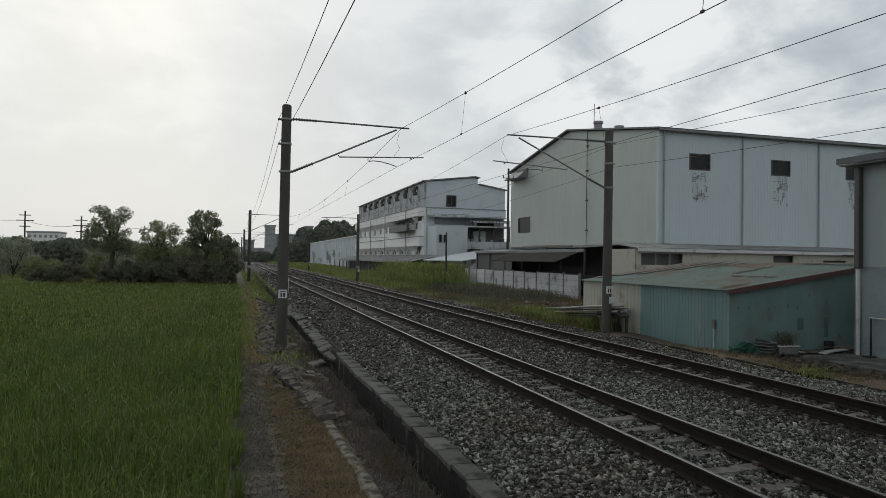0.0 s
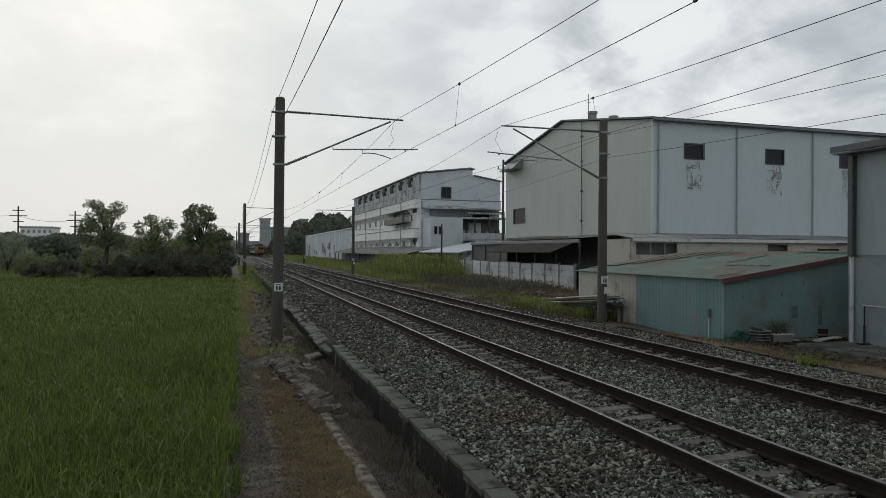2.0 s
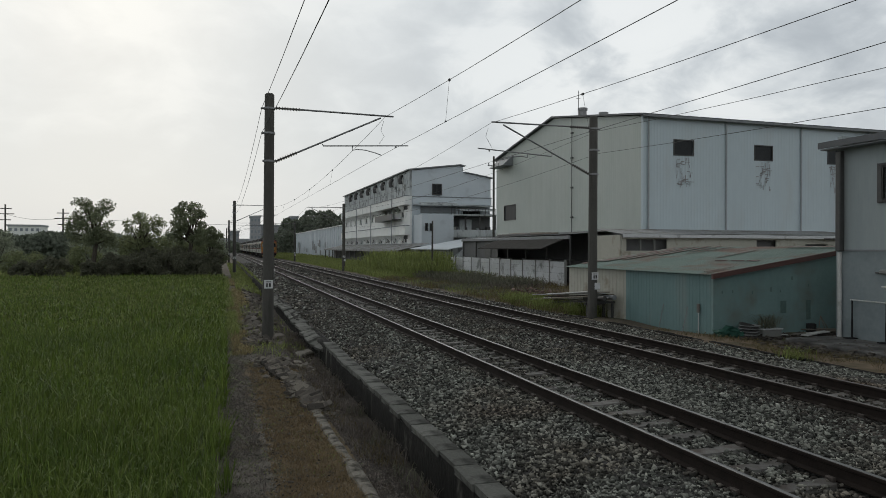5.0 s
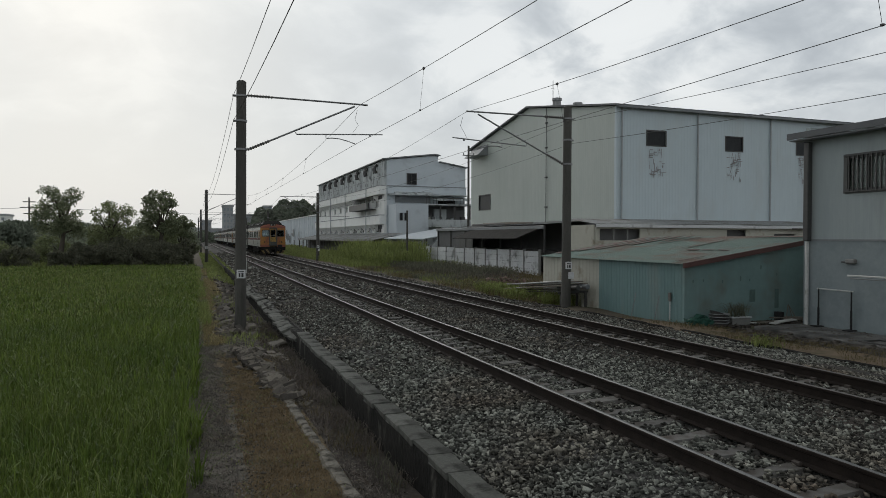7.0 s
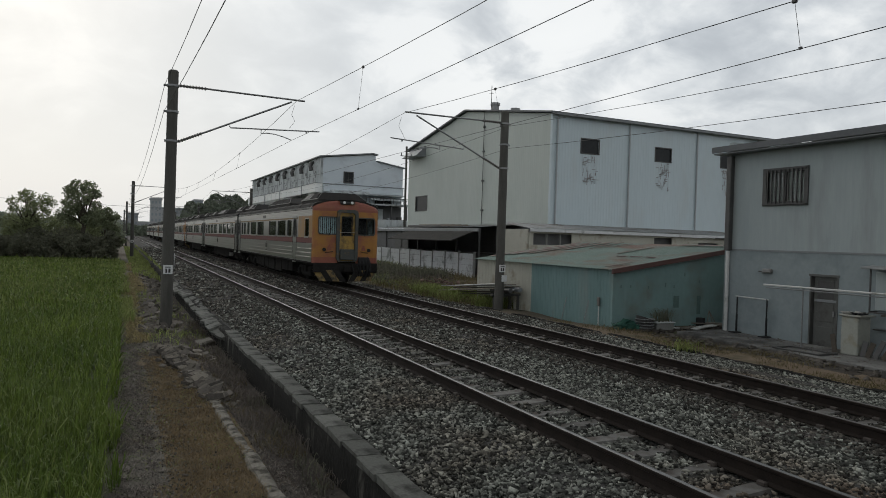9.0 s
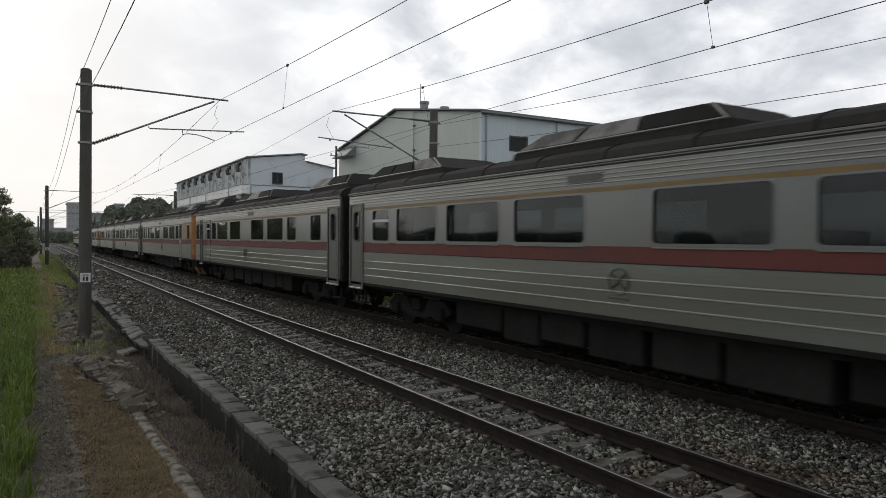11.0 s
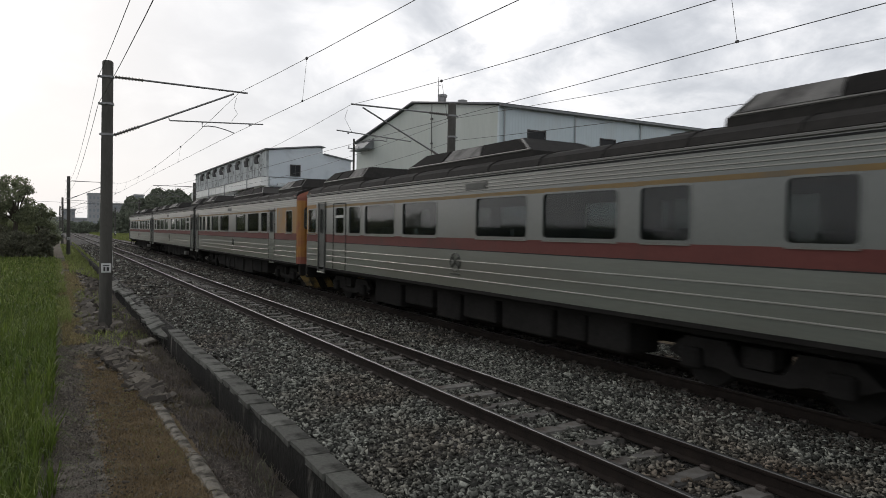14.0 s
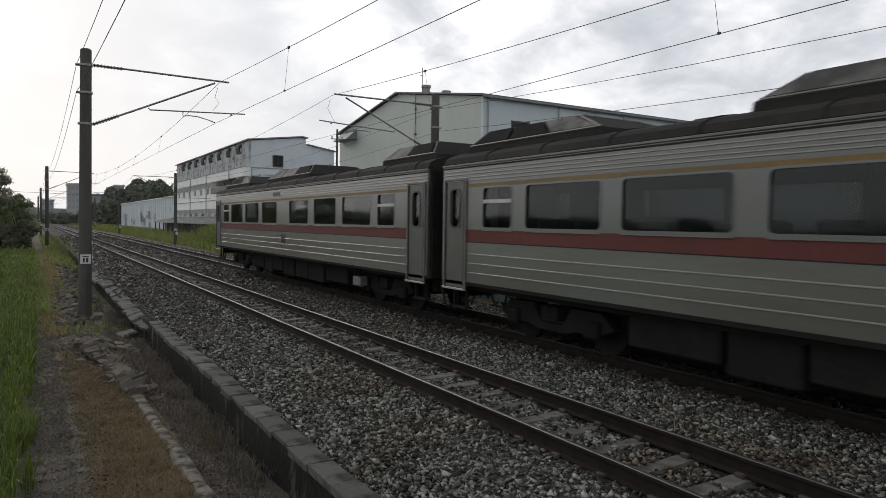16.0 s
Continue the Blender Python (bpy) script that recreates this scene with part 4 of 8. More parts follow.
def make_kerb():
    r = random.Random(3)
    k = structure("path_kerb", "broken old concrete kerb along the path", "kerb")
    y, x = 3.4, 1.60
    while y < 11.4:
        ln = r.uniform(0.8, 1.9)
        wd = r.uniform(0.095, 0.12)
        g = Geo()
        n = max(5, int(ln / 0.2))
        rings = []
        for q in range(n + 1):
            shift, swell, lift = r.uniform(-0.012, 0.012), r.uniform(0.93, 1.06), r.uniform(-0.008, 0.008)
            if q in (0, n):
                swell, lift = swell * 0.94, lift - 0.005
            rings.append([(shift + wd * swell * c, ln * q / n, h + (lift if h > -0.1 else 0) + r.uniform(-0.006, 0.006))
                          for c, h in ((-1.05, -0.12), (-0.98, -0.03), (-0.62, 0.022), (0.0, 0.036), (0.62, 0.024), (0.98, -0.03), (1.05, -0.12))])
        V = [v for ring in rings for v in ring]
        F = [(7 * q + e, 7 * q + e + 1, 7 * q + e + 8, 7 * q + e + 7) for q in range(n) for e in range(6)]
        g.add(V, F + [(6, 5, 4, 3, 2, 1, 0), tuple(7 * n + e for e in range(7))])
        ob = part("kerb_piece", g, M["kerb"], k)
        ob.matrix_basis = pose(x + r.uniform(-0.005, 0.005), y, -0.60 + r.uniform(-0.006, 0.004), r.uniform(-0.5, 0.5), r.uniform(-4, 2), 1.2 + r.uniform(-0.6, 0.6))
        y += ln
        x -= 0.021 * ln
    return k


make_kerb()


def shard_mesh(k):
    """A rough split slab: a jittered slab with broken corners."""
    r = random.Random(100 + k)
    g = Geo().box(-0.5, 0.5, -0.5, 0.5, -0.5, 0.5, 0.07)
    g.v = [(x + r.uniform(-0.12, 0.12), y + r.uniform(-0.12, 0.12), z + r.uniform(-0.10, 0.10)) for x, y, z in g.v]
    me = bpy.data.meshes.new("stone")
    me.from_pydata(g.v, [], g.f)
    me.materials.append(M["rubble"] if k < 5 else M["rubble_pale"])
    return me


def make_rubble():
    r = random.Random(11)
    heap = thing("rubble_row", "row of split stone slabs toppled along the path edge", "rubble")
    shards = [shard_mesh(k) for k in range(7)]

    def lay(x, y, z, size, turn, me):
        ob = new("stone", me)
        ob.parent = heap
        ob.matrix_basis = pose(x, y, z, turn[0], turn[1], turn[2]) @ Matrix.Diagonal((*size, 1))

    row_x = lambda s: 1.53 - 0.62 * s ** 1.3
    for i in range(112):  # slabs shingled one on the next
        s = (i + 0.5) / 112
        x, y = row_x(s) + r.gauss(0, 0.06), 11.35 + 5.4 * s + r.gauss(0, 0.06)
        lay(x, y, ground_z(x, y) + r.uniform(0.05, 0.10), (r.uniform(0.17, 0.34), r.uniform(0.09, 0.15), r.uniform(0.03, 0.05)),
            (r.gauss(34, 13), r.gauss(-8, 9), r.gauss(34, 12)), r.choice(shards))
    for i in range(70):  # smaller pale blocks along the ditch side
        s = r.random()
        x, y = row_x(s) + 0.20 + r.gauss(0, 0.05), 11.4 + 5.4 * s
        lay(x, y, ground_z(x, y) + r.uniform(0.02, 0.10), (r.uniform(0.06, 0.12), r.uniform(0.05, 0.09), r.uniform(0.04, 0.07)),
            (r.uniform(-20, 30), r.uniform(-20, 20), r.uniform(0, 180)), r.choice(shards[3:]))
    for i in range(60):  # broken pieces fallen towards the path
        s = r.random()
        x, y = row_x(s) - 0.20 + r.gauss(0, 0.09), 11.4 + 5.6 * s
        lay(x, y, ground_z(x, y) + r.uniform(0.0, 0.05), (r.uniform(0.08, 0.2), r.uniform(0.06, 0.12), r.uniform(0.03, 0.06)),
            (r.uniform(-15, 35), r.uniform(-20, 20), r.uniform(0, 180)), r.choice(shards))
    for i in range(34):  # pale rounded ones on the cross row before the line pole
        x, y = r.uniform(0.75, 2.0), 16.4 + r.gauss(0, 0.35)
        lay(x, y, ground_z(x, y) + r.uniform(0.0, 0.08), (r.uniform(0.11, 0.25), r.uniform(0.09, 0.17), r.uniform(0.07, 0.13)),
            (r.uniform(-20, 20), r.uniform(-20, 20), r.uniform(0, 180)), r.choice(shards[4:]))
    for i in range(95):  # dark blocks behind the line pole
        y = r.uniform(18.6, 50)
        x = min(0.95 + 0.035 * (y - 19), 1.6) + r.gauss(0, 0.24)
        lay(x, y, ground_z(x, y) + r.uniform(0.0, 0.12), (r.uniform(0.16, 0.42), r.uniform(0.13, 0.28), r.uniform(0.08, 0.18)),
            (r.uniform(-25, 25), r.uniform(-25, 25), r.uniform(0, 180)), r.choice(shards[:5]))
    chips = np.array([(r.uniform(0.3, 2.1), r.uniform(5, 34)) for _ in range(2600)])
    P = np.array([(x, y, surface_z(x, y) + 0.01) for x, y in chips])
    tagged(stones("stone_chips", P, rng.uniform(0.012, 0.07, len(P)) * np.where(P[:, 1] < 11, 0.5, 1.0), M["rubble"], flat=0.6), "small broken stone chips round the rubble row", "rubble", kind="stuff")
    Q = []
    for _ in range(1500):
        y = r.uniform(20, 70)
        x = min(0.95 + 0.035 * (y - 19), 1.65) + r.gauss(0, 0.36)
        if 0.5 < x < 2.3:
            Q.append((x, y, ground_z(x, y) + r.uniform(0.0, 0.08)))
    tagged(stones("loose_rubble", np.array(Q), rng.uniform(0.06, 0.19, len(Q)), M["rubble"], flat=0.7), "brown-grey broken stones piled along the wall foot", "rubble", kind="stuff")
    Q = []
    for _ in range(320):
        s = r.random()
        x, y = 1.55 - 0.62 * s ** 1.3 + r.gauss(0, 0.13), 11.2 + 6.0 * s
        Q.append((x, y, ground_z(x, y) + r.uniform(0.0, 0.05)))
    tagged(stones("rubble_bits", np.array(Q), rng.uniform(0.03, 0.085, len(Q)), M["rubble_pale"], flat=0.7), "broken pale stone bits packed between the slabs", "rubble", kind="stuff")
    slab = Geo().box(-0.22, 0.22, -0.16, 0.16, -0.07, 0.07, 0.02)
    ob = tagged(part("concrete_block", slab, M["kerb"]), "loose pale concrete block lying by the wall", "block")
    ob.matrix_basis = pose(2.02, 18.1, -0.70, 12, -8, 20)


make_rubble()


# ---- overhead line ----
def sheds(g, p0, p1, r, n):
    """Ribbed insulator between two points."""
    p0, p1 = Vector(p0), Vector(p1)
    pts, rs = [], []
    for i in range(n):
        for q, k in ((0.0, 0.5), (0.35, 1.0), (0.5, 1.0), (0.7, 0.5)):
            pts.append(p0.lerp(p1, (i + q) / n))
            rs.append(r * k)
    pts.append(p1); rs.append(r * 0.5)
    g.tube(pts, rs, 8)


def line_pole(side, plate_z):
    """A concrete line pole at the origin with its cantilever reaching to +x (side 1) or -x (side -1)."""
    p = thing("line_pole", "", "utility pole", "overhead line poles")
    part("shaft", Geo().tube([(0, 0, -1.2), (0, 0, 0), (0, 0, 6.78), (0, 0, 6.82)], [0.175, 0.17, 0.145, 0.11], 20), M["pole"], p, smooth=False)
    s = side
    g = Geo().tube([(s * 0.95, 0, 6.39), (s * 3.92, 0, 6.37)], 0.028, 8)
    part("top_tube", g, M["galv"], p)
    g = Geo()
    sheds(g, (s * 0.18, 0, 6.39), (s * 0.95, 0, 6.39), 0.055, 9)
    part("insulator", g, M["insul"], p, "ribbed brown insulator")
    g = Geo().tube([(s * 0.85, 0, 5.05), (s * 3.5, 0, 6.30)], 0.028, 8)
    part("diagonal_tube", g, M["galv"], p)
    g = Geo()
    sheds(g, (s * 0.18, 0, 4.74), (s * 0.85, 0, 5.05), 0.055, 9)
    part("insulator", g, M["insul"], p, "ribbed brown insulator")
    g = Geo().tube([(s * 1.63, 0, 5.36), (s * 1.66, 0, 5.30), (s * 4.42, 0, 5.45)], 0.02, 8)
    g.tube([(s * 4.0, 0, 5.43), (s * 4.0, 0, 5.36)], 0.03, 6)
    part("steady_tube", g, M["galv"], p)
    arc = [(s * 2.58, 0, 5.34), (s * 2.58, 0, 5.21), (s * 2.75, 0, 5.245), (s * 3.0, 0, 5.235), (s * 3.3, 0, 5.17), (s * 3.52, 0, 5.10)]
    part("registration_arm", Geo().tube(arc, 0.016, 6), M["galv"], p)
    for z, d in ((6.36, 0.26), (5.60, 0.24), (4.74, 0.2)):
        g = Geo().tube([(0, 0, z - 0.03), (0, 0, z + 0.03)], 0.175, 16)
        g.tube([(-s * 0.1, 0, z), (-s * d, 0, z)], 0.035, 8)
        part("clamp_band", g, M["galv"], p)
    pl = part("number_plate", Geo().box(-0.13, 0.13, -0.185, -0.165, plate_z - 0.13, plate_z + 0.13, 0.004), M["plate"], p, "white plate with illegible dark marks")
    for a, b in ((-0.07, -0.02), (0.01, 0.07)):
        part("mark", Geo().box(a, b, -0.189, -0.1855, plate_z - 0.09, plate_z + 0.03), M["ink"], pl)
    part("mark", Geo().box(-0.08, 0.08, -0.189, -0.1855, plate_z + 0.06, plate_z + 0.085), M["ink"], pl)
    return p


POLE_L, POLE_R, SPAN = 1.34, 12.63, 52.0
left_pole = line_pole(1, 0.96)
tagged(left_pole, "tall round concrete line pole with cantilever arm by the path")
right_pole = line_pole(-1, 1.1)
part("small_plate", Geo().box(-0.02, 0.20, -0.192, -0.18, 0.62, 0.86, 0.004), M["plate"], right_pole, "small white plate")
tagged(right_pole, "dark concrete line pole with cantilever arm beside the shed")
for k in (-1, 1, 2, 3):
    copy_thing(left_pole, pose(POLE_L - (0.08 if k > 0 else 0), 21.8 + SPAN * k, 0.0 if k != 1 else 0.05))
    copy_thing(right_pole, pose(POLE_R - 0.1, 21.8 + SPAN * k, 0.0))
left_pole.matrix_basis, right_pole.matrix_basis = pose(POLE_L, 21.8, 0, 0, 0.3, 0), pose(POLE_R, 21.8, 0, 0, 0.2, 0)
part("marker_strip", Geo().box(0.165, 0.178, -0.06, 0.03, 0.98, 1.45, 0.004), M["plate"], left_pole, "narrow white strip")


def wire(name, label, pts_at, sag, r, n=14):
    """A wire through supports, hanging between them."""
    g = Geo()
    for k, (a, b) in enumerate(zip(pts_at, pts_at[1:])):
        a, b = Vector(a), Vector(b)
        dip = sag if not isinstance(sag, list) else sag[min(k, len(sag) - 1)]
        g.tube([a.lerp(b, i / n) - Vector((0, 0, 4 * dip * (i / n) * (1 - i / n))) for i in range(n + 1)], r * 0.8, 5)
    return tagged(part(name, g, M["wire"]), label, "wire", "overhead wires")


def overhead(cx, near_x, first_x, at, dips):
    supports = [21.8 + SPAN * k for k in range(-1, 5)]
    zig = [0.32 * (1 if k % 2 == 0 else -1) for k in range(-1, 5)]
    P = [((near_x, first_x)[k] if k < 2 else cx + z, y, 5.09) for k, (y, z) in enumerate(zip(supports, zig))]
    Q = [(near_x if k == 0 else cx - 0.10 if k == 1 else cx + z * 0.6, y, 6.34) for k, (y, z) in enumerate(zip(supports, zig))]
    sgn = 1
    wire("contact_wire", "thin dark contact wire above the track", P, 0.0, 0.0085, 2)
    m = wire("messenger_wire", "dark messenger wire with hanging droppers", Q, dips, 0.0095)
    for k in range(3):
        for j in range(1, 6):
            s = j / 6 + at
            y = supports[k] + SPAN * s
            a = Vector(Q[k]).lerp(Vector(Q[k + 1]), s)
            c = Vector(P[k]).lerp(Vector(P[k + 1]), s)
            top = a.z - 4 * dips[min(k, 1)] * s * (1 - s)
            g = Geo().tube([(a.x, y, top), (c.x, y, c.z)], 0.004, 4)
            g.box(a.x - 0.025, a.x + 0.025, y - 0.04, y + 0.04, top - 0.03, top + 0.03, 0.01)
            g.box(c.x - 0.018, c.x + 0.018, y - 0.03, y + 0.03, c.z - 0.01, c.z + 0.03, 0.008)
            part("dropper", g, M["wire"], m)
    y = 21.8
    loop = [(Q[1][0] - 0.05 * sgn, y + 0.1, 6.2), (Q[1][0] - 0.12 * sgn, y + 0.15, 5.9), (Q[1][0] - 0.02 * sgn, y + 0.1, 5.7), (P[1][0] - 0.1 * sgn, y + 0.1, 5.45)]
    part("jumper", Geo().tube(loop, 0.006, 5), M["wire"], m)


overhead(TRACK_A, 5.93, 4.93, 0.047, [0.58, 0.82])
overhead(TRACK_B, 9.70, 8.92, 0.05, [0.70, 0.82])
for x, s, zs in ((POLE_L - 0.2, 0.85, (6.36, 5.60)), (POLE_R + 0.22, 0.76, (6.30, 5.49))):
    for z in zs:
        wire("feeder_wire", "dark feeder wire strung between line poles", [(x, 21.8 + SPAN * k, z) for k in range(-1, 5)], s, 0.009)


# ---- buildings beside the line ----
def opening(parent, o, u, W, Ht, out, name="window", bars=0, slide=True, back="dark", depth=0.16, pane="house_pane"):
    """A window set in an opening: outer edges, mullion, pane and a dark room behind. o: lower corner; u: along; out: outward."""
    o, u, n, z = Vector(o), Vector(u), Vector(out), Vector((0, 0, 1))
    win = tagged(new(name), "dark sliding window in a weathered metal surround")
    win.parent = parent

    def bar(g, a0, a1, b0, b1, d0, d1):
        p = [o + u * a + z * b + n * d for a in (a0, a1) for b in (b0, b1) for d in (d0, d1)]
        g.add(p, [(0, 1, 3, 2), (4, 6, 7, 5), (0, 4, 5, 1), (2, 3, 7, 6), (0, 2, 6, 4), (1, 5, 7, 3)])

    t = 0.06 if slide else 0.035
    g = Geo()
    for r in ((-t, W + t, -t, t), (-t, W + t, Ht - t, Ht + t), (-t, t, t, Ht - t), (W - t, W + t, t, Ht - t)):
        bar(g, *r, -0.08, 0.045)
    if slide:
        bar(g, W / 2 - 0.03, W / 2 + 0.03, t, Ht - t, -0.06, 0.02)
    part("window_frame", g, M["winframe"], win)
    g = Geo()
    bar(g, t, W - t, t, Ht - t, -0.05, -0.04)
    part("pane", g, M[pane], win).visible_shadow = False
    g = Geo()
    bar(g, -0.02, W + 0.02, -0.02, Ht + 0.02, -depth - 0.06, -depth)
    part("room_dark", g, M[back], win)
    if bars:
        for k in range(bars):
            a = t + (W - 2 * t) * (k + 0.5) / bars
            g = Geo()
            bar(g, a - 0.014, a + 0.014, 0.0, Ht, 0.06, 0.085)
            part("window_bar", g, M["winframe"], win)
        for b in (-0.03, Ht):
            g = Geo()
            bar(g, -0.03, W + 0.03, b, b + 0.03, 0.055, 0.09)
            part("bar_rail", g, M["winframe"], win)
    return win


def warehouse():
    b = thing("warehouse", "tall pale metal warehouse with a low gable roof", "building")
    X0, X1, Y0, Y1, ZB, ZE, ZR = 27.0, 66.0, 40.0, 65.9, -0.5, 11.05, 13.15
    ym = (Y0 + Y1) / 2
    gable = lambda a: (ZE + (ZR - ZE) * (1 - abs(a - (Y1 - Y0) / 2) / ((Y1 - Y0) / 2))) - ZB
    hole = (Y1 - 63.8, Y1 - 61.0, 4.85 - ZB, 6.3 - ZB)
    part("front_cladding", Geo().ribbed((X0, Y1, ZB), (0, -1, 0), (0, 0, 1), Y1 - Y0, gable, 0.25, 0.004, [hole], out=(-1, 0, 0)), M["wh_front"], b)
    opening(b, (X0, 63.8, 4.85), (0, -1, 0), 2.8, 1.45, (-1, 0, 0), slide=False, pane="dim_pane")
    wins = [(29.45, 8.50, 1.6, 1.05), (36.25, 8.43, 1.58, 1.05), (42.95, 8.42, 1.58, 1.08), (49.6, 8.42, 1.58, 1.05)]
    holes = [(x - X0, x - X0 + w, z - ZB, z - ZB + h) for x, z, w, h in wins]
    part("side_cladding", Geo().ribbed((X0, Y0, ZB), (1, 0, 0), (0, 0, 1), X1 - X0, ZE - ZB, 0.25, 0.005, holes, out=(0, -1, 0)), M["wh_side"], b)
    for x, z, w, h in wins:
        opening(b, (x, Y0, z), (1, 0, 0), w, h, (0, -1, 0), slide=False, pane="dim_pane")
    # walls that close it behind
    g = Geo().box(X0 + 0.25, X0 + 0.35, Y0 + 0.3, Y1 - 0.3, ZB, ZE - 0.3).box(X0 + 0.4, X1, Y1 - 0.2, Y1, ZB, ZE).box(X1 - 0.2, X1, Y0 + 0.3, Y1, ZB, ZE)
    g.box(X0 + 0.4, X1 - 0.3, Y0 + 0.25, Y0 + 0.35, ZB, ZE - 0.3)
    part("inner_wall", g, M["trim"], b)
    e = 0.35
    g = Geo()
    for sgn in (-1, 1):
        y_e = ym + sgn * ((Y1 - Y0) / 2 + e)
        z_e = ZE - (ZR - ZE) * e / ((Y1 - Y0) / 2)
        g.prism([(ym, ZR + 0.05), (y_e, z_e + 0.05), (y_e, z_e + 0.17), (ym, ZR + 0.17)], "x", X0 - 0.3, X1)
    part("roof", g, M["roof_dark"], b)
    each("downpipe", [Geo().tube([(x, Y0 - 0.09, 3.0), (x, Y0 - 0.09, ZE)], 0.06, 8) for x in (27.4, 33.75, 40.4, 47.0, 53.6)], M["pipe"], b)
    part("corner_trim", Geo().box(X0 - 0.05, X0 + 0.14, Y0 - 0.05, Y0 + 0.14, ZB, ZE), M["wh_side"], b)
    part("gutter", Geo().box(X0 - 0.25, X1, Y0 - 0.42, Y0 - 0.30, ZE - 0.12, ZE + 0.03, 0.02), M["trim"], b)
    # remains of worn lettering below the windows: short strokes
    r = random.Random(5)
    for x, z, w, h in wins[:3]:
        g = Geo()
        for k in range(44):
            cx, cz = x + w * 0.5 + r.uniform(-0.58, 0.58), z - r.uniform(0.15, 2.1)
            q, s = (r.uniform(0.08, 0.22), r.uniform(0.012, 0.03)) if k % 2 else (r.uniform(0.012, 0.03), r.uniform(0.08, 0.24))
            g.box(cx - q, cx + q, Y0 - 0.021 - 0.0012 * k, Y0 - 0.019 - 0.0012 * k, cz - s, cz + s)
        tagged(part("worn_stroke", g, M["rust"], b), kind="stuff")
    # hood over the far end of the front
    g = Geo().prism([(X0 - 1.1, 10.15), (X0 - 0.02, 10.15), (X0 - 0.02, 11.15)], "y", 61.6, 65.2)
    part("vent_hood", g, M["trim"], b)
    for x, hgt, r0 in ((29.7, 1.05, 0.42), (31.75, 0.80, 0.42)):
        g = Geo().tube([(x, ym, ZR), (x, ym, ZR + hgt - 0.22), (x, ym, ZR + hgt - 0.21), (x, ym, ZR + hgt)], [r0 * 0.8, r0 * 0.8, r0, r0], 14)
        part("roof_vent", g, M["galv"], b)
    g = Geo().tube([(29.3, ym, ZR), (29.3, ym, 15.7)], 0.03, 5).tube([(29.1, ym, 15.0), (29.5, ym, 15.0)], 0.02, 5)
    part("aerial", g, M["wire"], b)
    g = Geo().tube([(X0 - 0.1, 49.7, 3.4), (X0 - 0.1, 49.7, 12.6)], 0.03, 5)
    for z in (4.6, 7.0, 9.4, 11.4):
        g.box(X0 - 0.16, X0 - 0.02, 49.55, 49.85, z - 0.06, z + 0.06, 0.02)
    part("cable_riser", g, M["wire"], b)
    return b


warehouse()


